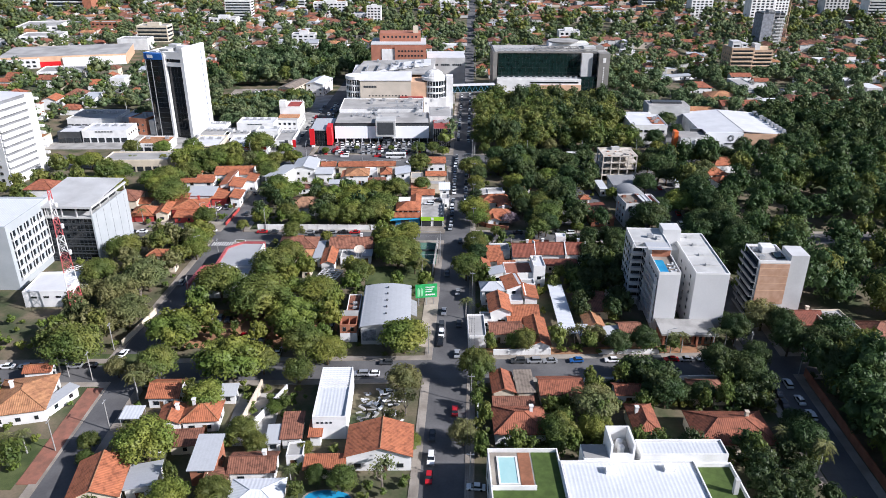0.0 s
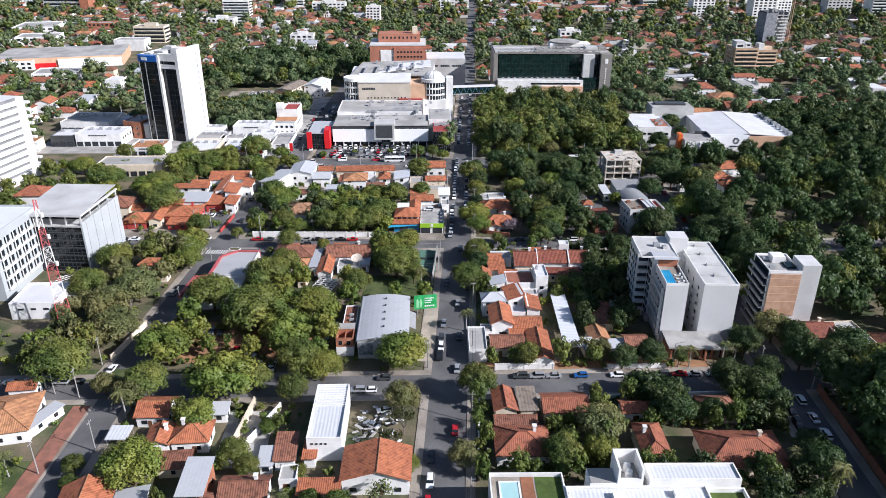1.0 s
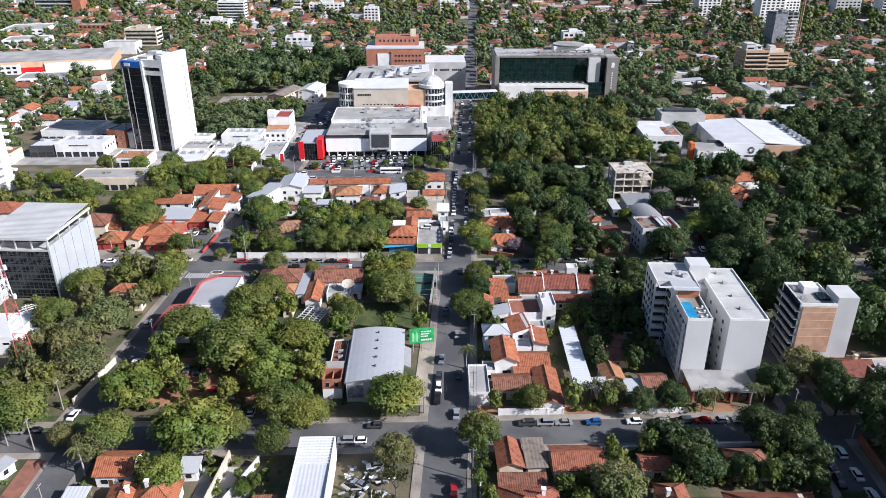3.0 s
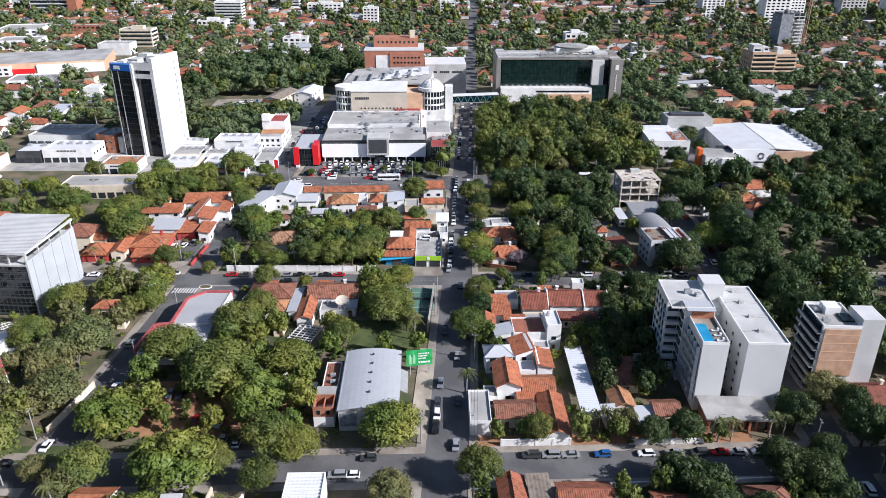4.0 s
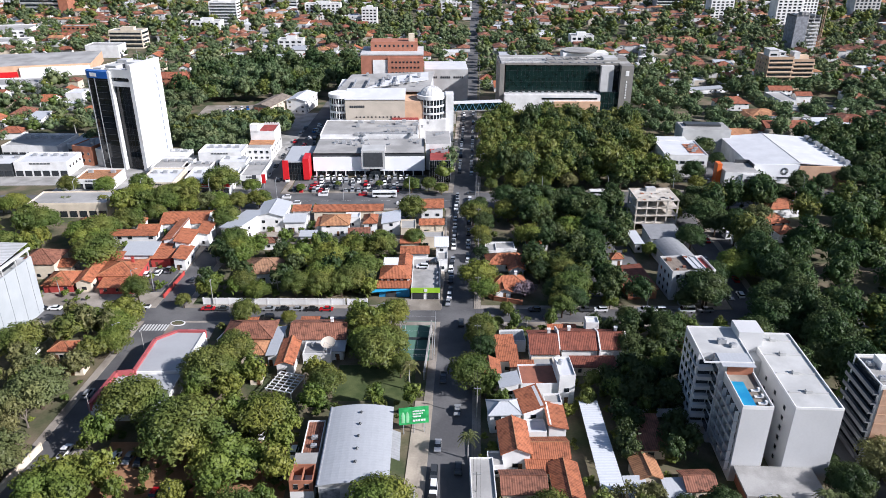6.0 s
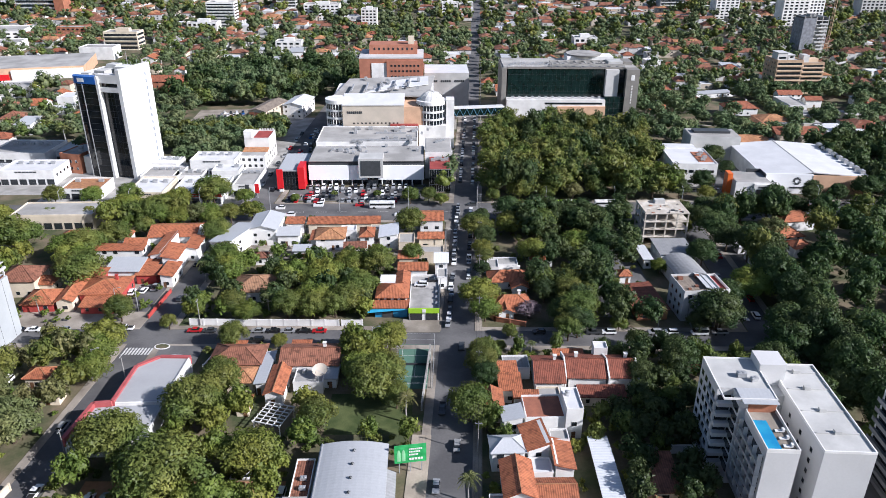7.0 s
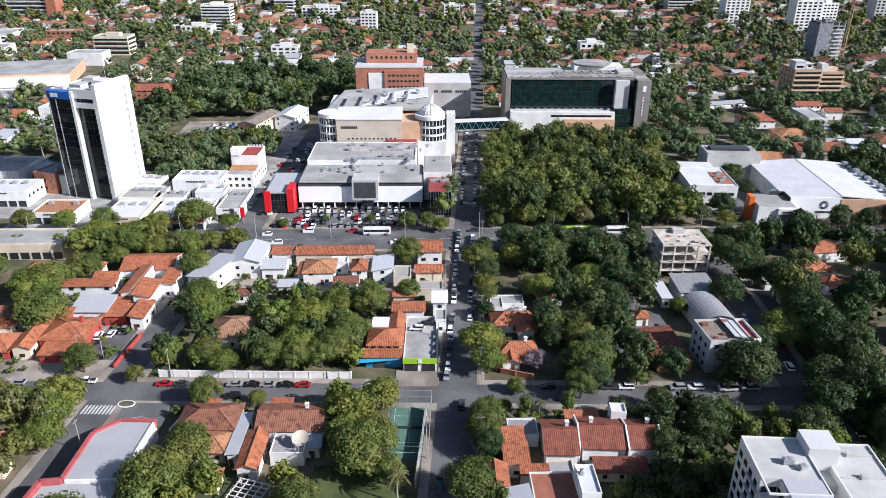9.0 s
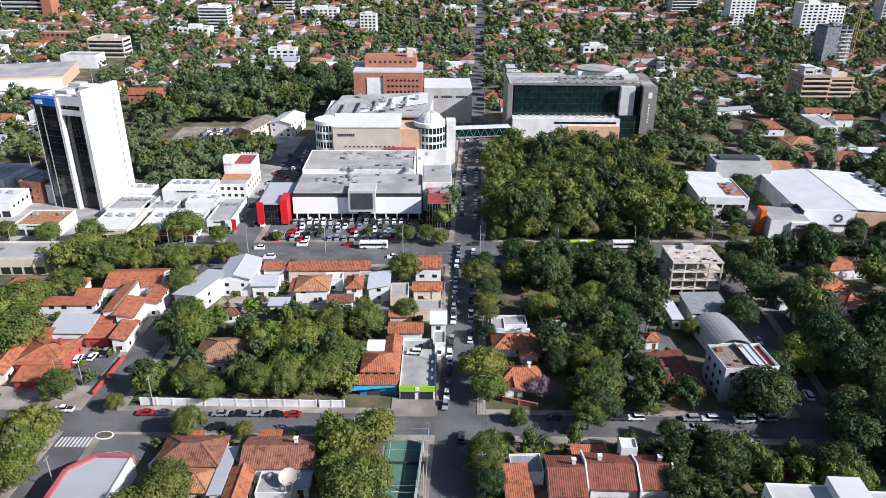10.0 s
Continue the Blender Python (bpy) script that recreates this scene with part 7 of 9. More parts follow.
# buses on the avenue
def bus(x, paint, label):
    ob = thing("bus", label, "bus", pose(x, avenue_y(x) + 4.6, 0.08, 0, 0, 94), group="vehicles in the streets")
    bm = bmesh.new()
    box(bm, -1.25, 1.25, -5.6, 5.6, 0.4, 3.1)
    bmesh.ops.bevel(bm, geom=bm.edges[:], offset=0.15, segments=2, affect="EDGES")
    part("body", bm, paint, ob)
    boxpart("glazing", ob, (-1.28, 1.28, -5.2, 5.3, 1.6, 2.5), CARGLASS)
    boxpart("roof_unit", ob, (-0.7, 0.7, -1.5, 1.5, 3.08, 3.3), WHITE)
    for sx in (-1, 1):
        for y in (-3.4, 3.6):
            o = new("wheel", WHEEL)
            o.parent, o.location, o.scale = ob, (sx * 1.15, y, 0), (1.2, 1.45, 1.45)
bus(-42, PAINTS["white"], "white city bus with a pale blue roof on the avenue"), bus(41, LIME, "lime green city bus on the avenue"), bus(58, PAINTS["white"], "white city bus on the avenue")

# ---- walls, poles, signs ----
def garden_wall(p, q, h, mat, label, t=0.25):
    ob = thing("garden_wall", label, "wall", pose(p[0], p[1], 0))
    d = Vector((q[0] - p[0], q[1] - p[1]))
    bm = bmesh.new()
    prism(bm, band((0, 0), tuple(d), t), 0, h)
    part("wall", bm, mat, ob)
    bm = bmesh.new()
    prism(bm, band((0, 0), tuple(d), t + 0.12), h, h + 0.1)
    part("coping", bm, mat, ob)
    n = max(2, int(d.length / 4))
    for k in range(n + 1):
        c = d * k / n
        boxpart("pillar", ob, (c.x - 0.22, c.x + 0.22, c.y - 0.22, c.y + 0.22, 0, h + 0.2), mat)

WW = "white plastered garden wall with square pillars"
garden_wall((-90.0, 279.6), (-43.0, 281.4), 2.2, WHITE, WW)
garden_wall((-42.0, 281.4), (-35.6, 281.8), 2.2, WHITE, WW)
garden_wall((-104.9, 283.0), (-104.6, 300.5), 1.3, REDWALL, "low red boundary wall beside the restaurant forecourt")
garden_wall((-76.5, 254.0), (-74.0, 268.5), 2.6, WHITE, WW)
garden_wall((8.0, 186.6), (25.0, 187.8), 2.0, WHITE, WW)
garden_wall((40.0, 188.6), (58.0, 190.0), 1.6, WHITE, WW)
garden_wall((27.0, 173.0), (84.0, 178.4), 1.3, WHITE, WW)
garden_wall((-55.8, 146.0), (-50.0, 165.0), 2.2, WHITE, WW)
garden_wall((-58.0, 144.0), (-57.2, 166.0), 3.0, CREAM, "weathered cream boundary wall")
garden_wall((-13.6, 240.0), (-13.2, 268.0), 2.6, CONCRETE, "grey concrete boundary wall beside the street")
garden_wall((6.4, 287.2), (16.0, 284.6), 1.6, BRICKRED, "low red brick boundary wall")
garden_wall((3.4, 291.5), (6.4, 287.2), 1.6, BRICKRED, "low red brick boundary wall")
garden_wall((3.0, 150.0), (3.2, 171.0), 1.4, WHITE, WW)
garden_wall((97.6, 112.0), (97.8, 180.0), 2.4, BRICKRED, "weathered red brick boundary wall beside the street")
garden_wall((-106.0, 186.0), (-104.0, 206.0), 2.0, CREAM, "weathered cream boundary wall")
garden_wall((-106.0, 116.0), (-112.5, 131.0), 1.6, WHITE, WW)
garden_wall((42.0, 226.0), (53.5, 227.0), 2.4, WHITE, WW)
garden_wall((84.0, 262.0), (62.0, 262.0), 2.2, BRICKRED, "red brick boundary wall")

def pole(x, y, h=9.5, arm=0, lamp=False, conc=True):
    ob = thing("street_lamp" if lamp else "utility_pole", "grey street lamp pole with a long arm" if lamp else "grey concrete utility pole with a crossarm", "street lamp" if lamp else "utility pole", pose(x, y, 0.1, 0, 0, arm))
    bm = bmesh.new()
    tube(bm, (0, 0, 0), (0, 0, h), 0.17, 0.10, 8)
    part("pole", bm, CONCRETE if conc else METAL, ob)
    bm = bmesh.new()
    if lamp:
        tube(bm, (0, 0, h - 0.3), (1.8, 0, h + 0.5), 0.06), box(bm, 1.7, 2.4, -0.14, 0.14, h + 0.42, h + 0.56)
        part("lamp_arm", bm, METAL, ob)
    else:
        box(bm, -0.9, 0.9, -0.06, 0.06, h - 0.7, h - 0.58)
        for k in range(3):
            cyl(bm, -0.75 + 0.75 * k, 0, h - 0.58, h - 0.35, 0.07, n=8)
        part("crossarm", bm, METAL, ob)
    return ob

for k in range(22):
    pole(1.2, 100 + 31 * k, 9.5, 0)
for x, y in ((-106.6, 167.7), (-114.1, 169.0), (-91.4, 146.2), (-107.8, 183.7), (-101.2, 137.8), (87.8 - 3.4, 188.4), (-86.7, 279.4), (96.0, 180.0), (-96.2, 247.6), (-96.2, 216), (-11.8, 250), (-11.8, 186.5)):
    pole(x, y, 9.5, 90)
for x, y in ((-106.4, 251.2), (-116.7, 286.6), (-110.3, 287.6), (60, 190), (95.8, 196), (30, 281), (-30, 267), (-11.8, 300), (-11.8, 340), (2, 425), (-13, 445)):
    pole(x, y, 8.5, 0, True, False)
for k in range(12):
    x = -180 + 30 * k
    pole(x, avenue_y(x), 10, 90, True, False)
# sagging wires along the main road and the near cross street
def wire(p, q, sag=0.7):
    cu = bpy.data.curves.new("wire", "CURVE")
    cu.dimensions, cu.bevel_depth, cu.bevel_resolution = "3D", 0.022, 0
    sp = cu.splines.new("POLY")
    sp.points.add(6)
    for i in range(7):
        f = i / 6
        v = Vector(p).lerp(Vector(q), f)
        sp.points[i].co = (v.x, v.y, v.z - sag * 4 * f * (1 - f), 1)
    cu.materials.append(TYRE)
    tagged(new("power_line", cu), "thin black power line between concrete poles", "power line", "power lines")
for k in range(9):
    for j in range(3):
        wire((0.45 + 0.75 * j, 100 + 31 * k, 9.2), (0.45 + 0.75 * j, 131 + 31 * k, 9.2))

# radio mast, red and white lattice
mt = thing("radio_mast", "tall red and white lattice radio mast", "radio mast", pose(-127.8, 201.0, 0, 0, 0, 15))
MASTRED = material("mast_red", (0.50, 0.12, 0.12), 0.5, 0.1, 0.06)
H, n = 45.0, 15
def leg(k, z):
    r = 3.0 - 2.5 * z / H
    a = 2.094 * k + 0.3
    return Vector((r * math.cos(a), r * math.sin(a), z))
for s in range(n):
    bm = bmesh.new()
    z0, z1 = H * s / n, H * (s + 1) / n
    for k in range(3):
        tube(bm, leg(k, z0), leg(k, z1), 0.15, n=5)
        tube(bm, leg(k, z0), leg((k + 1) % 3, z1), 0.06, n=4), tube(bm, leg((k + 1) % 3, z0), leg(k, z1), 0.06, n=4)
        tube(bm, leg(k, z1), leg((k + 1) % 3, z1), 0.06, n=4)
    part("lattice_section", bm, MASTRED if (s // 2) % 2 else WHITE, mt)
for z in (24, 33, 40):
    bm = bmesh.new()
    p = leg(0, z)
    cyl(bm, p.x + 0.5, p.y - 0.3, z - 0.4, z + 0.9, 0.5, 0.5, 12)
    part("antenna_drum", bm, WHITE, mt)

# green billboard on the hall's corner
bb = thing("billboard", "large green advertising billboard with white shapes", "billboard", pose(-14.4, 216.6, 0, 0, 0, 12))
boxpart("panel", bb, (-3.7, 3.7, -0.15, 0.1, 3.2, 8.2), material("billboard_green", (0.02, 0.26, 0.07), 0.5, 0, 0.15, 0.5, 2.0, 0, (0.05, 0.42, 0.13)))
for k in range(2):
    bm = bmesh.new()
    cyl(bm, -2.7 + 1.1 * k, -0.2, 3.8, 6.2, 0.42, 0.42, 10), cyl(bm, -2.7 + 1.1 * k, -0.2, 6.2, 7.0, 0.42, 0.14, 10)
    o = part("bottle_shape", bm, material("pale_green_%d" % k, (0.25, 0.55, 0.3), 0.5), bb)
    o.scale, o.location = (1, 0.15, 1), (0, -0.15, 0)
for k in range(3):
    text_bars("lettering", bb, -0.3, 2.8 - 0.5 * k, -0.16, 6.9 - 0.8 * k, 0.35, 7, WHITE)
text_bars("lettering", bb, -0.3, 3.0, -0.16, 4.0, 0.5, 5, WHITE)
for x in (-2.6, 0, 2.6):
    bm = bmesh.new()
    tube(bm, (x, 0.3, 0), (x, 0.2, 8.0), 0.12)
    part("post", bm, METAL, bb)

# tennis court
tc = thing("tennis_court", "green hard court with white lines and wire fence", "tennis court", pose(-17.0, 260.6, 0, 0, 0, 2))
COURT = material("court_green", (0.10, 0.195, 0.145), 0.9, 0, 0.12, 0.2, 2.0, 0, (0.08, 0.16, 0.12))
boxpart("surface", tc, (-5.2, 5.2, -11.2, 11.2, 0, 0.12), COURT)
bm = bmesh.new()
for x0, x1, y0, y1 in ((-4.2, 4.2, 8.9, 9.02), (-4.2, 4.2, -9.02, -8.9), (-4.2, -4.1, -9, 9), (4.1, 4.2, -9, 9), (-4.2, 4.2, 5.2, 5.3), (-4.2, 4.2, -5.3, -5.2), (-0.05, 0.05, -5.2, 5.2)):
    box(bm, x0, x1, y0, y1, 0.12, 0.128)
part("line", bm, PAINT, tc)
boxpart("net", tc, (-4.6, 4.6, -0.03, 0.03, 0.2, 1.05), DARK)
for k in range(8):
    for x in (-5.3, 5.3):
        bm = bmesh.new()
        tube(bm, (x, -11.2 + 3.2 * k, 0), (x, -11.2 + 3.2 * k, 4.0), 0.05)
        part("fence_post", bm, METAL, tc)
for z in (2.0, 3.98):
    bm = bmesh.new()
    for x in (-5.3, 5.3):
        tube(bm, (x, -11.2, z), (x, 11.2, z), 0.03, n=4)
    for y in (-11.2, 11.2):
        tube(bm, (-5.3, y, z), (5.3, y, z), 0.03, n=4)
    part("fence_rail", bm, METAL, tc)

# satellite dish, pergola, garden pool, scrap yard
sd = thing("satellite_dish", "large pale satellite dish on a roof mount", "satellite dish", pose(-42.0, 246.2, 3.7))
bm = bmesh.new()
bmesh.ops.create_uvsphere(bm, u_segments=24, v_segments=24, radius=4.2)
bmesh.ops.delete(bm, geom=[v for v in bm.verts if v.co.z > -3.35], context="VERTS")
bmesh.ops.solidify(bm, geom=bm.faces[:], thickness=0.06)
o = part("dish", bm, BEIGE, sd, "pale beige mesh reflector")
o.matrix_local = pose(0, 0.9, 5.6, 24, 0, 0)
bm = bmesh.new()
tube(bm, (0, 0, -0.4), (0, -0.2, 2.0), 0.16)
for k in range(3):
    tube(bm, (1.6 * math.cos(2.09 * k), 0.2 + 1.6 * math.sin(2.09 * k), 2.6), (0, -1.1, 4.6), 0.05, n=4)
part("mount", bm, METAL, sd)
pg = thing("pergola", "white timber pergola grid in a garden", "pergola", pose(-50.6, 232.4, 0, 0, 0, -14))
for k in range(7):
    boxpart("beam", pg, (-3.9, 3.9, -4.2 + 1.35 * k, -4.0 + 1.35 * k, 3.2, 3.42), WHITE)
for k in range(5):
    boxpart("beam", pg, (-3.8 + 1.85 * k, -3.6 + 1.85 * k, -4.3, 4.2, 2.98, 3.2), WHITE)
for x in (-3.6, 3.6):
    for y in (-3.9, 3.8):
        boxpart("post", pg, (x - 0.1, x + 0.1, y - 0.1, y + 0.1, 0, 2.98), WHITE)
gp_ = thing("garden_pool", "kidney-shaped blue garden pool with a pale rim", "pool", pose(-31.0, 124.6, 0.02))
out = [((4.6 + 0.8 * math.cos(2 * a)) * math.cos(a), (3.4 + 0.5 * math.cos(2 * a)) * math.sin(a)) for a in [6.283 * k / 28 for k in range(28)]]
bm = bmesh.new()
prism(bm, [(1.1 * x, 1.12 * y) for x, y in out], -0.2, 0.12)
part("rim", bm, PAVING, gp_)
bm = bmesh.new()
prism(bm, out, -0.1, 0.14)
part("water", bm, WATER, gp_)
rs = random.Random(8)
sy = thing("scrap_pile", "heap of white broken panels and scrap metal", "scrap pile", pose(-22.5, 158.5, 0))
for k in range(85):
    bm = bmesh.new()
    w, d = rs.uniform(0.5, 2.6), rs.uniform(0.12, 0.8)
    box(bm, -w / 2, w / 2, -d / 2, d / 2, 0, rs.uniform(0.05, 0.3))
    o = part("panel", bm, rs.choice((WHITE, METAL, SHEETWHITE, CONCRETE, CONCRETE, DARK, DARK)), sy)
    o.matrix_local = pose(rs.uniform(-6, 5.5), rs.uniform(-7, 8), rs.uniform(0.1, 1.1), rs.uniform(-16, 16), rs.uniform(-16, 16), rs.uniform(0, 180))
car(-22.0, 165.0, 105, "hatchback", "white", 0.3), car(-24.5, 158.4, 60, "sedan", "white", 0.6), car(-17.5, 150.4, 88, "sedan", "dark grey")
cp = thing("carport", "open carport with a ribbed pale sheet roof", "carport", pose(-87.0, 150.4, 0, 0, 0, 4))
bm = shed_roof(5.2, 5.0, 2.7, 0.3, 0.1)
part("roof", bm, SHEETWHITE, cp)
for x in (-2.4, 2.4):
    for y in (-2.3, 2.3):
        bm = bmesh.new()
        tube(bm, (x, y, 0), (x, y, 2.7), 0.06)
        part("post", bm, METAL, cp)

# ---- trees ----
def crown_data(seed, r, h, lobes, leaves, size=0.5, flat=0.78, core=1, loose=0.52):
    """A crown of large boughs and small outer tufts: shaded inner masses, hidden under loose leaf sprays turned every way."""
    rnd = random.Random(seed)
    verts, faces, spots = [], [], []
    big = max(4, lobes // 3)
    for k in range(lobes):
        few = k < big
        n, i = (big, k) if few else (lobes - big, k - big)
        uz = 1 - (1.25 if few else 1.4) * (i + 0.5) / n
        a, flatr = k * 2.39996 + rnd.uniform(-0.45, 0.45), math.sqrt(max(0, 1 - uz * uz))
        lr = r * (rnd.uniform(0.36, 0.50) if few else rnd.uniform(0.17, 0.32))
        q = rnd.uniform(0.80, 1.02) if few else rnd.uniform(0.86, 1.12)
        spots.append((Vector(((r - 0.85 * lr) * flatr * math.cos(a) * q, (r - 0.85 * lr) * flatr * math.sin(a) * q, h * 0.54 + (h * 0.45 - 0.75 * lr) * uz * q)), lr))
    spots.append((Vector((0, 0, h * 0.5)), min(r, h * 0.42) * 0.8))
    ico = bmesh.new()
    if core:
        bmesh.ops.create_icosphere(ico, subdivisions=core, radius=1)
    else:
        for v in ((1, 0, 0), (0, 1, 0), (-1, 0, 0), (0, -1, 0), (0, 0, 1), (0, 0, -1)):
            ico.verts.new(v)
        ico.verts.ensure_lookup_table()
        for q in ((0, 1, 4), (1, 2, 4), (2, 3, 4), (3, 0, 4), (1, 0, 5), (2, 1, 5), (3, 2, 5), (0, 3, 5)):
            ico.faces.new([ico.verts[i] for i in q])
    ico.verts.index_update()
    ico.verts.ensure_lookup_table()
    iv, it = [v.co.copy() for v in ico.verts], [[v.index for v in f.verts] for f in ico.faces]
    ico.free()
    for c, lr in spots[:big] + spots[-1:]:
        o = len(verts)
        for v in iv:
            k = lr * (0.78 if core else 1.02) * rnd.uniform(0.70, 1.12)
            verts.append(c + Vector((v.x * k, v.y * k, v.z * k * flat)))
        faces += [[i + o for i in f] for f in it]
    total = sum(lr * lr for _, lr in spots[:-1])
    for c, lr in spots[:-1]:
        for _ in range(int(leaves * lr * lr / total)):
            u = Vector((rnd.gauss(0, 1), rnd.gauss(0, 1), rnd.gauss(0.45, 1))).normalized()
            p = c + Vector((u.x, u.y, u.z * flat)) * lr * (0.70 + 0.52 * rnd.random() ** 0.8)
            n = (u + Vector((rnd.uniform(-1, 1), rnd.uniform(-1, 1), rnd.uniform(-0.5, 1.0))) * loose).normalized()
            t = n.orthogonal().normalized()
            t.rotate(Matrix.Rotation(rnd.random() * 6.283, 3, n))
            b = n.cross(t)
            s, e = size * rnd.uniform(0.8, 1.7), size * rnd.uniform(0.55, 1.0)
            o = len(verts)
            verts += [p + t * s, p - t * s * 0.6 + b * e, p - t * s * 0.6 - b * e]
            faces.append([o, o + 1, o + 2])
    return verts, faces, spots


def raw_mesh(name, verts, faces, mat):
    me = bpy.data.meshes.new(name)
    me.from_pydata(verts, [], faces)
    me.materials.append(mat)
    me.polygons.foreach_set("use_smooth", [True] * len(me.polygons))
    return me


def tree_kind(name, seed, r, h, lobes, leaves, mat, label, size=0.5, flat=0.75, trunk=0.35):
    root = thing(name, label, "tree", group="street and garden trees")
    v, f, spots = crown_data(seed, r, h, lobes, int(leaves * 2.2), size * 0.84, flat, 1)
    ob = new("crown", raw_mesh("crown", v, f, mat))
    ob.parent = root
    bm = bmesh.new()
    fork = Vector((0, 0, h * 0.26))
    tube(bm, (0, 0, -0.3), fork, trunk, trunk * 0.7, 7)
    for c, lr in spots[:8]:
        tube(bm, fork, c - Vector((0, 0, lr * 0.3)), trunk * 0.5, trunk * 0.15, 5)
    part("trunk", bm, BARK, root)
    return root, r


def palm_kind(seed, h, label):
    root = thing("palm_tree", label, "palm tree", group="palms")
    rnd = random.Random(seed)
    bm = bmesh.new()
    p = Vector((0, 0, -0.2))
    for k in range(4):
        q = p + Vector((rnd.uniform(-0.15, 0.15), rnd.uniform(-0.15, 0.15), h / 4))
        tube(bm, p, q, 0.26 - 0.03 * k, 0.23 - 0.03 * k, 7)
        p = q
    part("trunk", bm, CONCRETE, root, "slender pale grey trunk")
    verts, faces = [], []
    for k in range(22):
        a, lift = k * 2.4, rnd.uniform(-0.35, 0.9)
        d = Vector((math.cos(a), math.sin(a), 0))
        side = Vector((-d.y, d.x, 0))
        L = rnd.uniform(2.2, 3.0)
        rib = [p + d * L * s + Vector((0, 0, lift * L * s - 1.25 * L * s * s * 0.8)) for s in (0, 0.25, 0.5, 0.75, 1.0)]
        for i in range(4):
            for j in range(4):
                s0 = rib[i].lerp(rib[i + 1], j / 4)
                for sg in (-1, 1):
                    tip = s0 + side * sg * 0.75 * (1 - 0.12 * (i + j / 4)) + d * 0.35 + Vector((0, 0, -0.3))
                    o = len(verts)
                    verts += [s0, s0 + d * 0.2, tip]
                    faces.append([o, o + 1, o + 2])
    ob = new("frond_crown", raw_mesh("frond_crown", verts, faces, LEAFOLIVE))
    ob.parent = root
    return root, 3.0


def bare_kind(seed, r, h, label):
    """A thin winter tree: branching twigs and few leaves."""
    root = thing("bare_tree", label, "tree", group="street and garden trees")
    rnd = random.Random(seed)
    bm = bmesh.new()
    ends = []

    def grow(p, d, L, rad, depth):
        q = p + d * L
        tube(bm, p, q, rad, rad * 0.65, 5 if depth < 2 else 3)
        if depth == 4:
            ends.append(q)
            return
        for _ in range(3):
            e = (d + Vector((rnd.uniform(-1, 1), rnd.uniform(-1, 1), rnd.uniform(-0.25, 0.6))) * 0.75).normalized()
            grow(q, e, L * rnd.uniform(0.62, 0.82), rad * 0.6, depth + 1)
    grow(Vector((0, 0, -0.2)), Vector((0, 0, 1)), h * 0.3, 0.26, 0)
    part("branchwork", bm, material("grey_bark", (0.20, 0.17, 0.14), 0.95, 0, 0.2, 1.0, 6.0) if "grey_bark" not in bpy.data.materials else bpy.data.materials["grey_bark"], root)
    verts, faces = [], []
    for q in ends:
        for _ in range(5):
            p = q + Vector((rnd.gauss(0, 0.5), rnd.gauss(0, 0.5), rnd.gauss(0, 0.4)))
            t = Vector((rnd.uniform(-1, 1), rnd.uniform(-1, 1), rnd.uniform(-1, 1))).normalized() * 0.28
            b = t.orthogonal() * 0.7
            o = len(verts)
            verts += [p + t, p + b, p - t, p - b]
            faces.append([o, o + 1, o + 2, o + 3])
    ob = new("foliage", raw_mesh("foliage", verts, faces, LEAFOLIVE))
    ob.parent = root
    return root, r


KINDS = [
    tree_kind("broadleaf_tree", 1, 5.2, 9.0, 28, 2100, LEAF, "round green broadleaf tree with a dense crown", 0.30),
    tree_kind("broadleaf_tree", 2, 4.6, 8.6, 34, 2100, LEAFDARK, "compact dark green tree with a clipped round crown", 0.26),
    tree_kind("broadleaf_tree", 3, 5.6, 9.5, 26, 2000, LEAF, "spreading green broadleaf tree with an uneven crown", 0.30),
    tree_kind("broadleaf_tree", 4, 5.0, 9.6, 22, 1700, LEAFOLIVE, "olive green broadleaf tree with a loose crown", 0.30),
    tree_kind("broadleaf_tree", 5, 5.4, 10.4, 30, 2150, LEAFDARK, "large dark green broadleaf tree", 0.30),
    palm_kind(6, 8.5, "tall palm with a slender trunk and feathery fronds"),
    bare_kind(7, 4.5, 8.5, "thin grey winter tree with bare twigs"),
    tree_kind("broadleaf_tree", 9, 5.0, 8.8, 24, 1900, LEAF, "bright green broadleaf tree with open gaps in its crown", 0.32, 0.65),
    tree_kind("broadleaf_tree", 11, 5.4, 11.0, 30, 2100, LEAFDEEP, "tall deep green shade tree with a full crown", 0.30),
    tree_kind("broadleaf_tree", 13, 4.6, 6.4, 18, 900, MAUVE, "low spreading tree with sparse dusty mauve blossom", 0.22),
]
USED = set()


def tree(kind, x, y, r, turn=None, tall=1.0):
    root, r0 = KINDS[kind]
    if kind < 5 and -96 < x < -40 and 162 < y < 240:
        r *= 1.2    # old shade trees round the earth yard
    s = r / r0
    if kind == 0 and (round(x * 7) % 3 == 0):
        root, r0 = KINDS[7]
    if kind == 4 and x > 40:
        root, r0 = KINDS[8]
    m = pose(x, y, 0, 0, 0, (x * 37 + y * 91) % 360 if turn is None else turn) @ Matrix.Diagonal((s, s, s * tall if s < 1 else (0.45 * s + 0.55) * tall, 1))
    if root.name in USED:
        return copy_thing(root, m @ Matrix.Diagonal([1 / c for c in root.scale] + [1]))
    USED.add(root.name)
    root.matrix_world = m
    return root


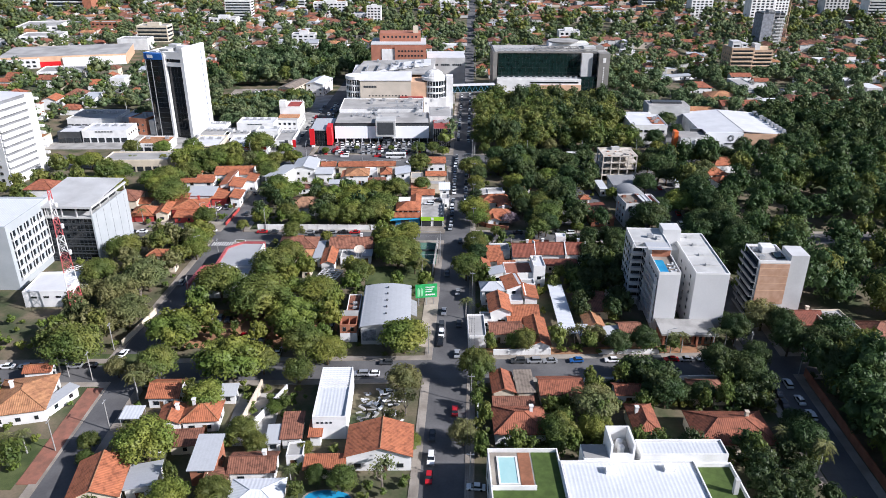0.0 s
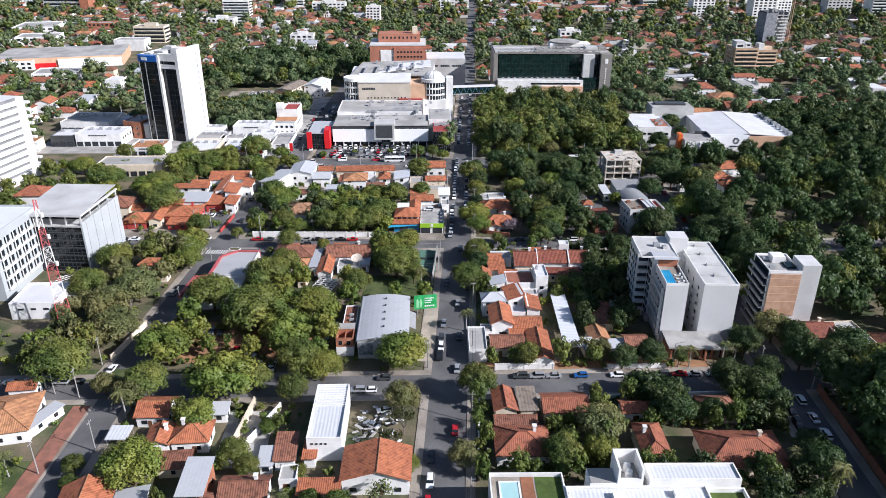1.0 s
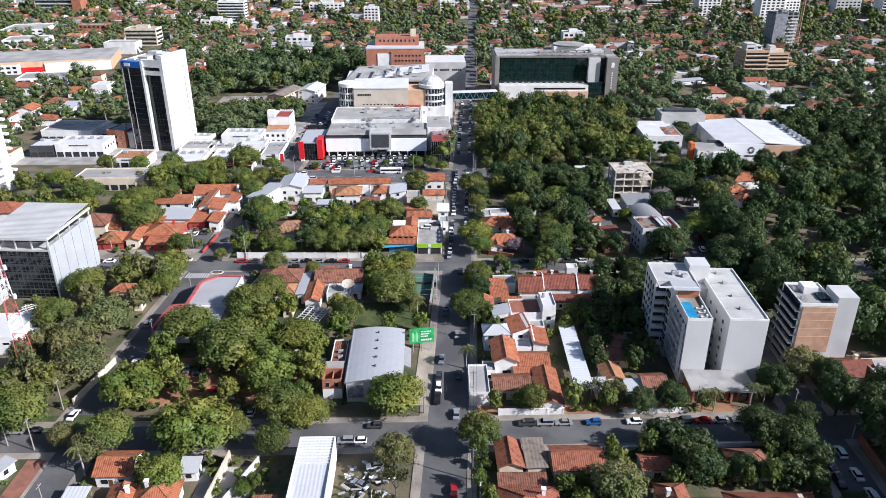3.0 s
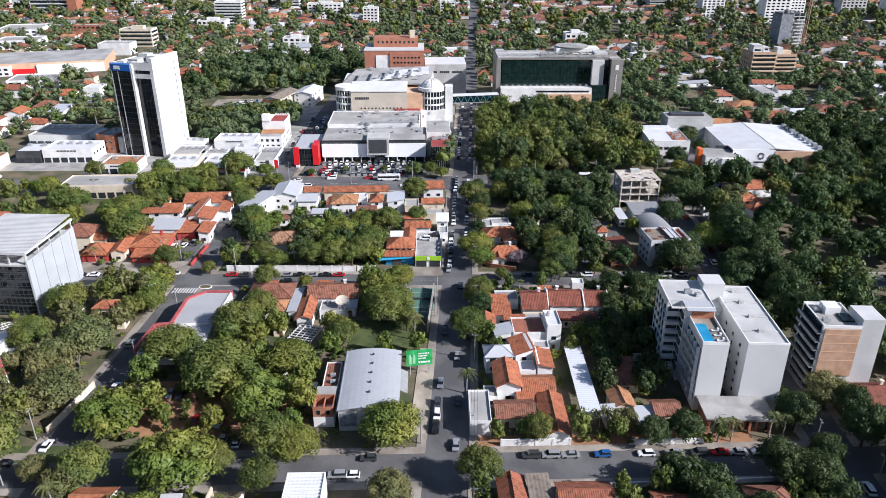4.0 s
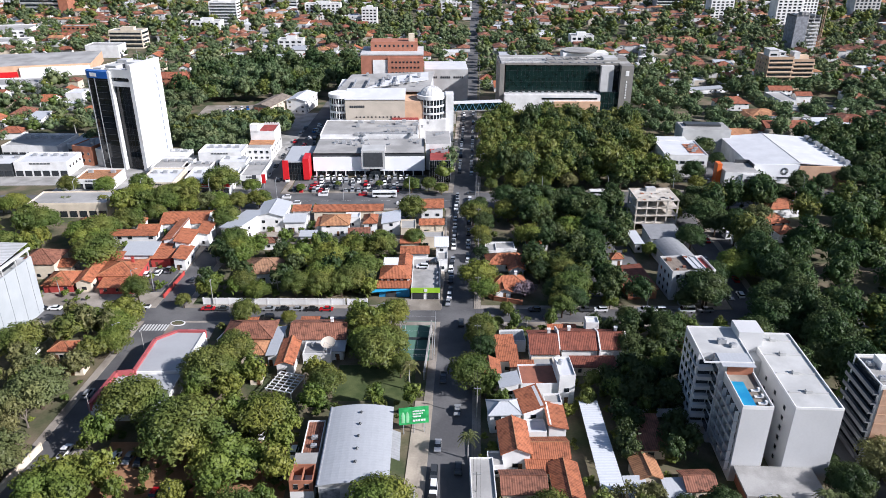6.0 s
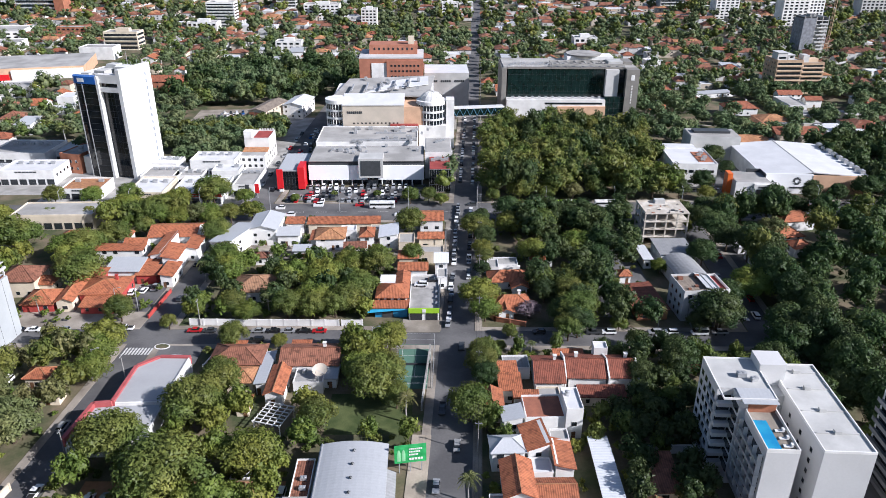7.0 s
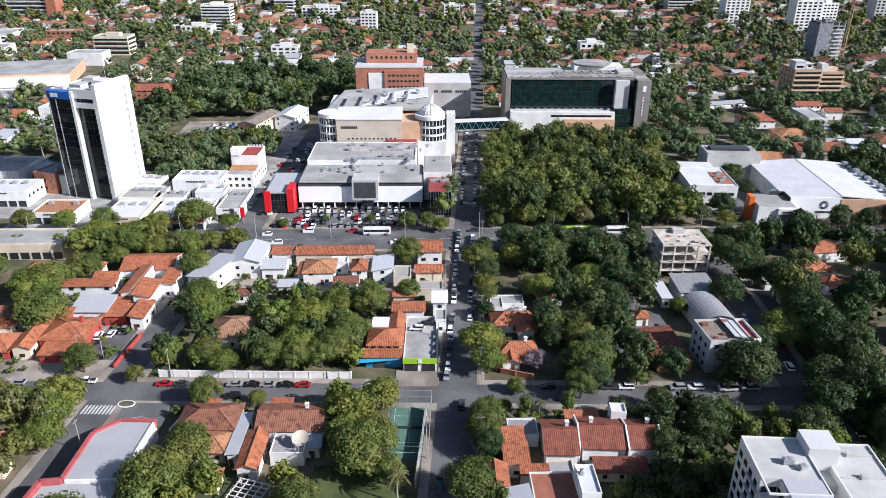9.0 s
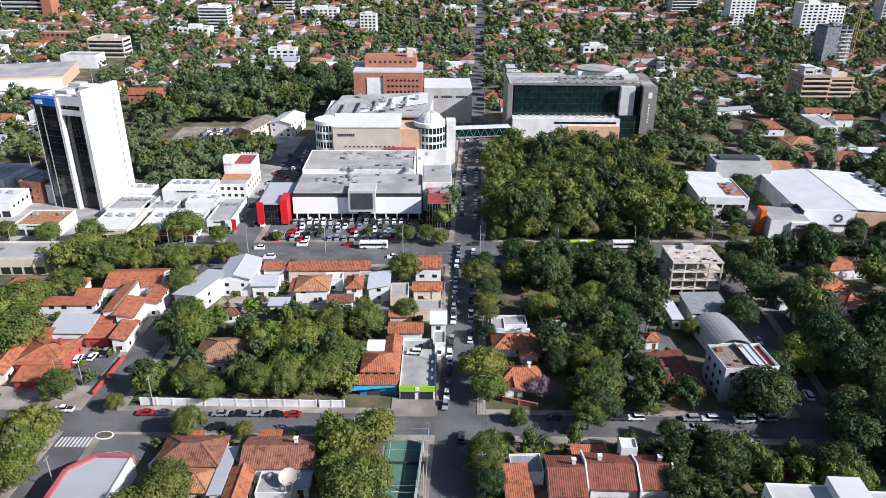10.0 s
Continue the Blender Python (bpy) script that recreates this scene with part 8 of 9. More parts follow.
# trees by kind, place and crown radius
for k, x, y, r in (
    (4, -114.2, 174.4, 8.8), (3, -108.2, 196.2, 7.6), (3, -99.6, 169.2, 3.6), (3, -90.2, 164.0, 4.0), (4, -92.6, 138.4, 2.8), (4, -90.6, 132.6, 2.4), (0, -90, 187.4, 7.4),
    (4, -87.4, 168.5, 5), (0, -76.9, 135.5, 7.6), (0, -69.2, 155.8, 5.1), (0, -66.8, 170.5, 8.6), (0, -65, 119.5, 4.7), (4, -55.3, 142.6, 4.2),
    (4, -58.7, 173.2, 3.8), (4, -55.5, 121.2, 4.2), (0, -55.3, 197.6, 7), (4, -51.4, 139.0, 3.2), (0, -50.4, 155.4, 2.6),
    (4, -48.1, 181.3, 5.5), (1, -47.4, 169.1, 3.7), (0, -41.3, 179.1, 4.9), (0, -39.3, 139.4, 2.2),
):
    tree(k, x, y, r)
for k, x, y, r in (
    (4, -34.4, 129.4, 2.8), (4, -27.8, 127.3, 3.7), (4, -21.5, 147, 2.5), (0, -19.2, 186.4, 7.8), (3, -17.4, 165.2, 5.2), (0, -13.4, 142.7, 2.7),
    (3, -0.5, 144.6, 3.9), (4, 2.7, 172.4, 5.6), (0, 3.8, 142, 1.8), (1, 17.3, 189.1, 4.2), (4, 22.6, 145.7, 4.9), (0, 32.4, 148.3, 4.5),
    (3, 33.3, 155.7, 6.6), (3, 39.2, 194.1, 3.5), (4, 45.1, 188.7, 4.1), (4, 46.5, 177.1, 3.3), (4, 46.5, 171.7, 3.9), (0, 50.5, 171, 4.5),
    (4, 53, 172, 4.3), (4, 53.4, 190.4, 4.4), (4, 53.5, 162.7, 5.0), (4, 59.3, 164.8, 3.1),
):
    tree(k, x, y, r)
for k, x, y, r in (
    (4, 63.9, 164.5, 3.8), (4, 70.4, 133, 3), (4, 71.7, 178.8, 5.1), (4, 78.6, 173.5, 5.6), (4, 82.9, 143.8, 5.3), (4, 83.2, 151, 4.4),
    (2, 104, 145.0, 5.5), (2, 106, 156.5, 6.7), (2, 104.5, 170.8, 6.1), (0, 111.5, 149.3, 5.5), (2, 114.5, 161.4, 6.9), (4, 106.3, 188.2, 6.4),
    (2, 107.4, 174.5, 7.4),
):
    tree(k, x, y, r)
for k, x, y, r in (
    (1, -131.9, 245.6, 6.9), (4, -130.5, 223.5, 6.5), (0, -120, 259.1, 6.3), (3, -118.9, 212.1, 6.2), (4, -112.6, 280.6, 4.9), (3, -112.6, 221.9, 7.7),
    (0, -109.3, 263, 7.1), (0, -107.8, 257, 5.4), (0, -105.3, 248.2, 5.2), (4, -95.5, 276.6, 2.8), (0, -89.1, 285.3, 5.1), (4, -85, 216.5, 7.2),
    (4, -78.4, 286.2, 5), (2, -72.3, 282.3, 4.4), (4, -72, 267.3, 4.6), (4, -70.9, 232.4, 6.8), (4, -68.6, 246.7, 5.2),
    (4, -67.9, 206.1, 8.8), (4, -66.6, 241, 6.3), (4, -60.2, 285.3, 5.2),
):
    tree(k, x, y, r)
for k, x, y, r in (
    (0, -58.4, 268.2, 2.7), (2, -52.4, 292.2, 6.8), (4, -51.9, 285.5, 4.8), (0, -51.3, 215, 6.2), (4, -45, 286.8, 4.8), (4, -41.5, 290.6, 5.9),
    (4, -39.1, 230.3, 5.2), (4, -38.4, 297.3, 6.6), (0, -36, 267.5, 4.1), (0, -32.2, 260.9, 7.2), (4, -26.9, 245, 7.9), (4, -20.2, 240.5, 4.2), (0, -31.5, 252.5, 5.2), (4, -23.8, 250.5, 5.4), (0, -25.2, 268.2, 5.6),
    (4, -1.1, 236.1, 5.9), (2, 1.3, 295.8, 6.7), (4, 2.2, 256.3, 5), (4, 7.1, 268.2, 2.4), (0, 11.3, 277.2, 2), (4, 28.4, 276.4, 4.8),
    (4, 31.9, 285.8, 7.3), (4, 37.4, 300, 4.5), (0, 44.9, 283.4, 3), (4, 45.4, 253.6, 4.3),
):
    tree(k, x, y, r)
for k, x, y, r in (
    (4, 45.5, 298.2, 4.7), (4, 48.1, 272, 3.6), (4, 57.7, 260.5, 5.9), (8, 75.6, 285.3, 8.4), (4, 82.7, 259.7, 6.1), (4, 82.9, 207.2, 2.8),
    (4, 86.4, 243.1, 7.2), (4, 92.3, 270.4, 7.6), (3, 93.9, 205.5, 6.4), (4, 94.4, 279.1, 7.8), (4, 109.8, 299.5, 7.4),
):
    tree(k, x, y, r)
for k, x, y, r in (
    (4, -175.1, 308.8, 6.9), (4, -173.5, 331.4, 7.6), (0, -151.8, 323.5, 7.7), (0, -149, 365.3, 7.9), (0, -146.1, 316.9, 7.7), (4, -145.5, 324.2, 7.8),
    (4, -139.9, 335.6, 6.6), (4, -137.2, 303.5, 8.8), (4, -133.5, 361.5, 7.7), (4, -132.7, 346.6, 4.5), (0, -131.3, 379, 5.8), (4, -117.6, 383.7, 8.8),
    (4, -101.2, 340.3, 6.2), (4, -90.5, 316.5, 7), (0, -87.2, 311.9, 6.8), (0, -63, 307.3, 7), (2, -52.4, 306.1, 7.5),
    (2, -45.6, 317.3, 6), (4, -35.1, 318, 6), (4, -26.3, 354.4, 6.8), (4, -23.7, 328.1, 4.3),
):
    tree(k, x, y, r)
for k, x, y, r in (
    (4, -0.9, 351.8, 6), (0, 13.9, 357, 6.8), (0, 20.8, 331.4, 6), (4, 23, 307.9, 5.1), (4, 25.9, 356.3, 6.8), (4, 32.9, 307.5, 5.7),
    (2, 38.2, 338.8, 6.7), (4, 40.6, 357.1, 6.9), (4, 44.5, 324, 5.5), (4, 48.5, 334.7, 7.6), (4, 48.9, 359, 6.9), (0, 66.7, 324.7, 3.5),
    (2, 93.7, 306.2, 8.5), (4, 94.1, 350.8, 8.8), (2, 105.1, 328, 6.7), (2, 106.5, 318, 7.2), (3, 117.3, 356.1, 6.2), (4, 122.9, 326.4, 6.9),
):
    tree(k, x, y, r)

tree(9, 17.2, 290.0, 4.3)
for k, x, y, r in ((8, 31.5, 278.5, 5.2), (8, 27.5, 286.0, 4.8), (8, 33.5, 292.5, 5.6), (4, 30.5, 300.0, 5.4), (8, 23.0, 300.5, 4.4), (8, 46.0, 288.0, 3.6), (1, 10.6, 278.0, 2.4)):
    tree(k, x, y, r)

for k, x, y, r in ((8, 76.5, 285.0, 6.0), (4, 69.0, 283.0, 3.8)):
    tree(k, x, y, r)

# palms
for x, y, h in ((-17.2, 235, 1.0), (-89.8, 159.5, 1.0), (-0.8, 208, 0.9), (61.8, 190.6, 0.8), (65.0, 190.9, 0.8), (75.0, 192.6, 0.9), (79.0, 193.8, 0.8), (82.5, 195.5, 0.9), (72.3, 164.1, 0.7), (84.2, 139.0, 1.1), (77.0, 145.4, 0.9), (-40.0, 127.9, 0.7), (-107.6, 136.6, 0.8), (-108.4, 131.0, 0.8), (-111.5, 135.0, 0.8), (-95.1, 309.0, 1.0), (-66.9, 287.4, 0.9), (52.8, 324.4, 1.0), (16.6, 267.4, 0.6), (58.0, 286.6, 0.8), (-118.0, 171.5, 1.0), (-141.0, 283.0, 0.8), (-147.0, 276.0, 0.8), (-232.0, 470.0, 1.6)):
    tree(5, x, y, 3.0 * h)
for x, y, r in ((-16.0, 156.0, 5.0), (-18.0, 149.0, 4.2), (-19.0, 128.5, 5.5), (35.0, 192.5, 4.5), (30.5, 193.0, 3.8), (-112.0, 214.0, 5.0), (-117.0, 204.5, 5.0)):
    tree(6, x, y, r)

# ---- woods of the park and the eastern gardens ----
BLOCKED = [(197, 236, 553, 598), (150, 188, 602, 622), (158, 184, 550, 574), (108, 124, 548, 568), (186, 206, 622, 680), (-99, -80, 250, 277), (38, 82, 145, 159), (-178, -146, 496, 512), (-110, -96, 420, 600), (-182, -141, 512, 562), (-142, -102, 508, 560), (-123, -104, 432, 472), (-195, -160, 412, 446), (93, 180, 400, 480), (2, 36, 286, 300), (62, 84, 290, 366), (98, 122, 196, 214), (86, 108, 208, 226), (112, 132, 338, 362), (98, 118, 330, 350), (15, 102, 536, 600)]


def free_spot(x, y):
    if abs(x + 5.3) < 7.5 or abs(y - south_y(x)) < 6.5 or abs(y - north_y(x)) < 6 or abs(y - avenue_y(x)) < 11.5:
        return False
    if (abs(x - 90) < 6.5 or abs(x + 100.5 if y > 168 else x + 97 + 0.049 * (y - 171)) < 7) and y < 390:
        return False
    return not any(a - 1.2 < x < b + 1.2 and c - 1.2 < y < d + 1.2 for a, b, c, d in FOOT) and not any(a - 2 < x < b + 2 and c - 2 < y < d + 2 for a, b, c, d in BLOCKED)


def wood(name, label, seed, zone, count, mat, rmin, rmax, leaves=260, size=0.40, gap=0.62, lift=1.0, low=False):
    """Many trees in one mesh: crowns of several patterns, turned and scaled."""
    rnd = random.Random(seed)
    pats = [crown_data(seed * 10 + k, 5.0, 9.0 + k, 5 if low else 18, int(leaves * 1.9), size * 1.1, core=0 if low or leaves < 200 else 1) for k in range(4)]
    verts, faces, placed, tries = [], [], [], 0
    while len(placed) < count and tries < count * 40:
        tries += 1
        x, y = rnd.uniform(zone[0], zone[1]), rnd.uniform(zone[2], zone[3])
        r = rnd.uniform(rmin, rmax)
        if not free_spot(x, y) or any((x - a) ** 2 + (y - b) ** 2 < (gap * (r + c)) ** 2 for a, b, c in placed):
            continue
        placed.append((x, y, r))
        v, f, _ = pats[rnd.randrange(4)]
        a, s = rnd.uniform(0, 6.283), r / 5.0
        c, d, hz = math.cos(a) * s, math.sin(a) * s, (s if low else 0.5 + 0.5 * s) * rnd.uniform(0.9, 1.2) * lift
        o = len(verts)
        verts += [(x + p.x * c - p.y * d, y + p.x * d + p.y * c, p.z * hz) for p in v]
        faces += [[i + o for i in q] for q in f]
    tagged(new(name, raw_mesh(name, verts, faces, mat)), label, kind="stuff")
    return placed


wood("park_trees", "dense dark green trees of a park", 31, (3, 94, 396, 512), 84, LEAFDARK, 4.4, 8.4, 300, 0.40, lift=1.2, gap=0.56)
wood("park_trees", "lighter green trees of a park", 32, (3, 94, 395, 506), 40, LEAF, 3.4, 6.4, 300, 0.40, lift=1.05, gap=0.56)
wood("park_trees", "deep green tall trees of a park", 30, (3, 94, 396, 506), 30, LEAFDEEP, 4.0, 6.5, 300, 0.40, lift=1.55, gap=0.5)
wood("park_trees", "pale olive trees of a park", 29, (3, 94, 395, 460), 16, LEAFOLIVE, 3.0, 4.6, 300, 0.40, lift=1.1, gap=0.5)
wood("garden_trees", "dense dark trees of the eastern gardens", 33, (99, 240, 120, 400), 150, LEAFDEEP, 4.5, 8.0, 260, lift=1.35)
wood("garden_trees", "olive green trees of the eastern gardens", 34, (99, 240, 120, 400), 115, LEAFDARK, 3.6, 7.0, 260, lift=1.25)
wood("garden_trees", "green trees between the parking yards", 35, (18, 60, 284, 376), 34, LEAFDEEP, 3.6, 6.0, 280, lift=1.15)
wood("garden_trees", "green trees beyond the supermarket", 36, (100, 330, 484, 625), 150, LEAFHAZE, 4.2, 6.8, 210, 0.55, lift=1.0, gap=0.55)
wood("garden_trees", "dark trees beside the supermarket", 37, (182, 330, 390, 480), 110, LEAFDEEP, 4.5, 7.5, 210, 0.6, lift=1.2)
wood("garden_trees", "trees behind the office tower", 38, (-172, -96, 462, 500), 26, LEAFDARK, 4.0, 6.5, 300, 0.7)
wood("garden_trees", "dense grove behind the school", 39, (-205, -84, 560, 690), 78, LEAFHAZE, 4.5, 7.8, 220, 0.6, lift=1.15)
wood("garden_trees", "deep green trees of the grove behind the school", 62, (-205, -84, 560, 690), 46, LEAFDEEP, 5.0, 8.0, 220, 0.6, lift=1.35)
wood("garden_trees", "light green trees of the grove behind the school", 63, (-205, -84, 560, 690), 40, LEAFDARK, 3.6, 6.0, 220, 0.6, lift=1.1)
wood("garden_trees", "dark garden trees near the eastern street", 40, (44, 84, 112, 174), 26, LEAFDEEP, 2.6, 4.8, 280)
# extra crowns in the darkest leaf colour, deepening the shadow west of the flats
wood("garden_trees", "trees darkened for shade between the flats and the low houses", 41, (35, 57, 205, 268), 30, LEAFDEEP, 2.6, 4.6, 280)

# shrubs and small trees that fill the gardens
wood("garden_trees", "small garden trees south-west of the crossing", 44, (-88, -13, 98, 168), 12, LEAFDARK, 1.6, 2.6, 230, 0.5, 0.8)
wood("garden_trees", "small garden trees between the western crossings", 45, (-95, -13, 184, 268), 30, LEAF, 2.4, 4.4, 230, 0.5, 0.7)
wood("garden_trees", "small garden trees of the northern western block", 46, (-95, -13, 284, 330), 20, LEAFDEEP, 2.4, 4.6, 230, 0.5, 0.75)
wood("garden_trees", "bright garden trees of the northern western block", 64, (-95, -13, 284, 330), 16, LEAF, 2.2, 4.2, 230, 0.5, 0.75)
wood("garden_trees", "small garden trees between low houses", 47, (1, 85, 186, 268), 40, LEAFDARK, 1.8, 3.4, 230, 0.5, 0.8)
wood("garden_trees", "small garden trees near the villa", 48, (2, 84, 138, 172), 34, LEAFDARK, 1.8, 3.2, 230, 0.5, 0.8)
wood("garden_trees", "trees along the western street", 49, (-130, -106, 178, 270), 36, LEAFOLIVE, 2.6, 4.8, 230, 0.5, 0.7)
wood("garden_trees", "trees behind the shops and the office tower", 60, (-160, -98, 440, 520), 44, LEAFHAZE, 3.6, 6.0, 300, 0.6, 0.55)
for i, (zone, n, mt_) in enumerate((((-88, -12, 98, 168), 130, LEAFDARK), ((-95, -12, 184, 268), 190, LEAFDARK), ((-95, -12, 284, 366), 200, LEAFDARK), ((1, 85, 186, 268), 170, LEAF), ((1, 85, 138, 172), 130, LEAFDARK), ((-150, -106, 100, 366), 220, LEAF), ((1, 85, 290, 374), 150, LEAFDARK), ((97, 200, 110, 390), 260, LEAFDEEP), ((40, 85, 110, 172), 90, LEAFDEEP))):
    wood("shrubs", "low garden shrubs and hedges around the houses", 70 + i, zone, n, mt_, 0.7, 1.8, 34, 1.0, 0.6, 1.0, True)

# trees along the avenue and the eastern street
for i in range(13):
    x = -196 + 8.4 * i
    tree((0, 4, 2, 0)[i % 4], x, avenue_y(x) + (8.6 if i % 2 else -11.5) + (i * 37 % 5) * 0.5, 3.6 + (i * 53 % 7) * 0.35)
for i, y in enumerate((199, 228, 236, 247, 256, 264, 300, 312, 330, 345, 360)):
    tree((4, 2, 4)[i % 3], 96.6 if i % 2 else 83.0, y, 4.6 + (i * 31 % 5) * 0.5)
for i, y in enumerate((232, 243, 251, 262, 287, 318, 328, 336, 344, 352, 360, 367)):
    tree((4, 2, 8)[i % 3], 2.2 if i % 2 else 3.2, y, 3.2 + (i * 31 % 5) * 0.45)
for x, y, r in ((96.6, 190.5, 5.6), (102.5, 185.0, 6.2), (110.5, 192.5, 6.4), (82.6, 196.5, 4.6), (83.2, 181.5, 4.4), (76.0, 176.5, 4.2), (98.0, 200.5, 4.8)):
    tree(8, x, y, r, tall=1.15)
# tall shade trees behind the wall of the eastern street
for i in range(10):
    tree((2, 0, 8)[i % 3], 101.5 + (i * 37 % 5) * 0.9, 110 + 7.6 * i, 5.0 + (i * 53 % 7) * 0.25, tall=1.25)
for i in range(14):
    tree(8 if i % 4 else 4, 100.5 + (i * 37 % 5) * 1.1, 232 + 8.0 * i, 5.4 + (i * 53 % 7) * 0.3, tall=1.35)
for x, y, r in ((-66, 396.5, 1.8), (-46, 397, 2.0), (-82, 388.4, 2.4), (-30, 389.5, 4.2), (-22, 391, 4.0), (-16, 388, 3.4), (108, 414, 4.0), (134, 399, 4.6), (150, 400, 4.2), (163, 402, 4.4), (124, 436, 4.2)):
    tree(0 if r < 4 else 4, x, y, r)
for i in range(16):
    x = -205 + 6.8 * i
    if -194 < x < -153:
        continue
    tree((4, 0, 2, 3, 0)[i % 5], x, avenue_y(x) - 12.6 - (i * 37 % 5) * 0.9, 3.8 + (i * 53 % 9) * 0.3)
for i in range(34):
    x = 7 + 6.1 * i
    side = -1 if i % 2 else 1
    if 112 < x < 150 and side > 0:
        continue
    tree((4, 8, 2, 4, 0, 8, 3)[i % 7], x, avenue_y(x) + side * (11.6 + (i * 37 % 5) * 0.6), 3.4 + (i * 53 % 9) * 0.38)
for x, y, r in ((121.5, 452, 6.4), (105.4, 412.5, 5.6), (102, 372, 6.0), (96, 378, 5.0), (86, 372, 5.2), (60, 372, 5.4), (92, 366, 5.6), (112, 376, 6.2), (126, 374, 5.6), (18, 372, 5.0), (30, 370, 6.0), (44, 372, 5.2)):
    tree(8 if r > 5.1 else 4, x, y, r)
wood("garden_trees", "trees around the school car park", 61, (-215, -100, 455, 575), 60, LEAFHAZE, 3.6, 6.0, 230, 0.6, 0.6)

# ---- distant town ----
def tower(x, y, w, d, rot, h, wall, label, floors=8, bays=6, name="tower_block", bands=None, top=True):
    """A distant block: walls, floor bands or windows on the near sides, and roof rooms."""
    ob = thing(name, label, "building", pose(x, y, 0, 0, 0, rot), group="distant buildings")
    boxpart("wall", ob, (-w / 2, w / 2, -d / 2, d / 2, 0, h), wall)
    sheetpart("roof", ob, (-w / 2 + 0.4, w / 2 - 0.4, -d / 2 + 0.4, d / 2 - 0.4, h, h + 0.2), ROOFGREY)
    curb(ob, -w / 2, w / 2, -d / 2, d / 2, h, 1.0, 0.4, wall)
    fh = h / floors
    if bands:
        for f in range(floors):
            boxpart("window_band", ob, (-w / 2 + 0.8, w / 2 - 0.8, -d / 2 - 0.12, -d / 2 + 0.02, f * fh + 1.0, f * fh + fh * 0.72), GLASS)
            boxpart("balcony", ob, (-w / 2 - 0.2, w / 2 + 0.2, -d / 2 - 1.0, -d / 2 - 0.1, f * fh, f * fh + 0.9), bands)
            boxpart("window_band", ob, (w / 2 - 0.02, w / 2 + 0.12, -d / 2 + 1, d / 2 - 1, f * fh + 1.0, f * fh + fh * 0.72), GLASS)
    elif bays:
        windows(ob, w / bays * 0.55, fh * 0.5, -w / 2 + 0.5, w / 2 - 0.5, bays, -d / 2 - 0.03, [f * fh + fh * 0.3 for f in range(floors)], "-y")
    if top:
        boxpart("roof_room", ob, (-w * 0.2, w * 0.2, -d * 0.15, d * 0.25, h + 0.2, h + 3.2), wall)
    return ob

tf = tower(222, 634, 19, 20, 5, 24, TAN, "tan apartment block with pale balcony bands", 7, 0, bands=PALETAN, top=False)
windows(tf, 1.3, 1.5, -8.5, 8.5, 4, -9.53, [3.43 * f + 1.2 for f in range(7)], "-x")
for a, b, c, d, z in ((-8.0, -1.0, -6.0, 3.0, 5.2), (1.5, 6.0, -3.0, 6.0, 3.0)):
    boxpart("roof_room", tf, (a, b, c, d, 24.2, 24.2 + z), OFFWHITE), boxpart("roof_slab", tf, (a - 0.4, b + 0.4, c - 0.4, d + 0.4, 24.2 + z, 24.5 + z), OFFWHITE)
    boxpart("window_band", tf, (a + 1.0, b - 1.0, c - 0.05, c + 0.1, 25.2, 26.6), GLASS)
tf = tower(241, 638, 17, 16, 5, 21.5, TAN, "tan apartment wing with pale balcony bands", 7, 0, bands=PALETAN, top=False)
boxpart("roof_room", tf, (-6.0, -1.5, -4.0, 3.0, 21.7, 27.0), OFFWHITE), boxpart("roof_room", tf, (-1.5, 6.5, -2.0, 4.0, 21.7, 24.2), PALETAN)
# tower under construction: open slabs on columns, brick infill and a dark safety net
NET = material("grey_safety_net", (0.27, 0.285, 0.31), 0.9, 0, 0.25, 0.4, 3.0, 0.2, (0.17, 0.18, 0.20))
ut = thing("tower_block", "unfinished concrete tower with open floors and grey safety nets", "building", pose(306, 797, 0, 0, 0, 5), group="distant buildings")
for f in range(11):
    boxpart("floor_slab", ut, (-11.5, 11.5, -9.5, 9.5, 3.2 * f, 3.2 * f + 0.45), OFFWHITE)
    boxpart("infill_wall", ut, (-11.0, 11.0, -7.6, 9.0, 3.2 * f + 0.45, 3.2 * f + 3.2), DARK if f > 8 else GREYWALL)
    if f < 10:
        boxpart("balcony", ut, (3.0 if f % 2 else 1.0, 10.8, -10.6, -9.5, 3.2 * f + 0.1, 3.2 * f + 1.1), OFFWHITE)
for x in (-11.1, -5.6, 0.0, 5.6, 11.1):
    boxpart("column", ut, (x - 0.35, x + 0.35, -9.4, -8.7, 0.45, 36.5), CONCRETE)
boxpart("safety_net", ut, (-12.1, -11.9, -9.9, 9.4, 3.0, 34.0), NET), boxpart("safety_net", ut, (-12.1, -0.6, -10.1, -9.9, 4.0, 34.6), NET)
boxpart("lift_core", ut, (-4.0, 2.6, -3.0, 4.0, 32.5, 37.4), CONCRETE), boxpart("formwork", ut, (4.0, 10.6, -6.0, 5.0, 32.5, 33.6), BRICKRED)
tower(362, 985, 30, 20, 5, 34, WHITE, "white apartment tower above distant trees", 10, 5)
tower(392, 1000, 18, 18, 5, 30, WHITE, "narrow white apartment tower above distant trees", 9, 4)
tower(312, 1072, 30, 20, 5, 56, WHITE, "tall white apartment tower above the trees", 16, 5)
tower(262, 1148, 34, 20, 5, 46, GREYWALL, "grey and white apartment tower", 12, 6, bands=WHITE)
tower(-343, 790, 32, 18, 3, 16, CREAM, "cream apartment block with balcony bands", 4, 0, bands=CREAM)
tower(-298, 948, 32, 18, 3, 27, WHITE, "white apartment slab with a grid of balconies", 8, 7, bands=WHITE)
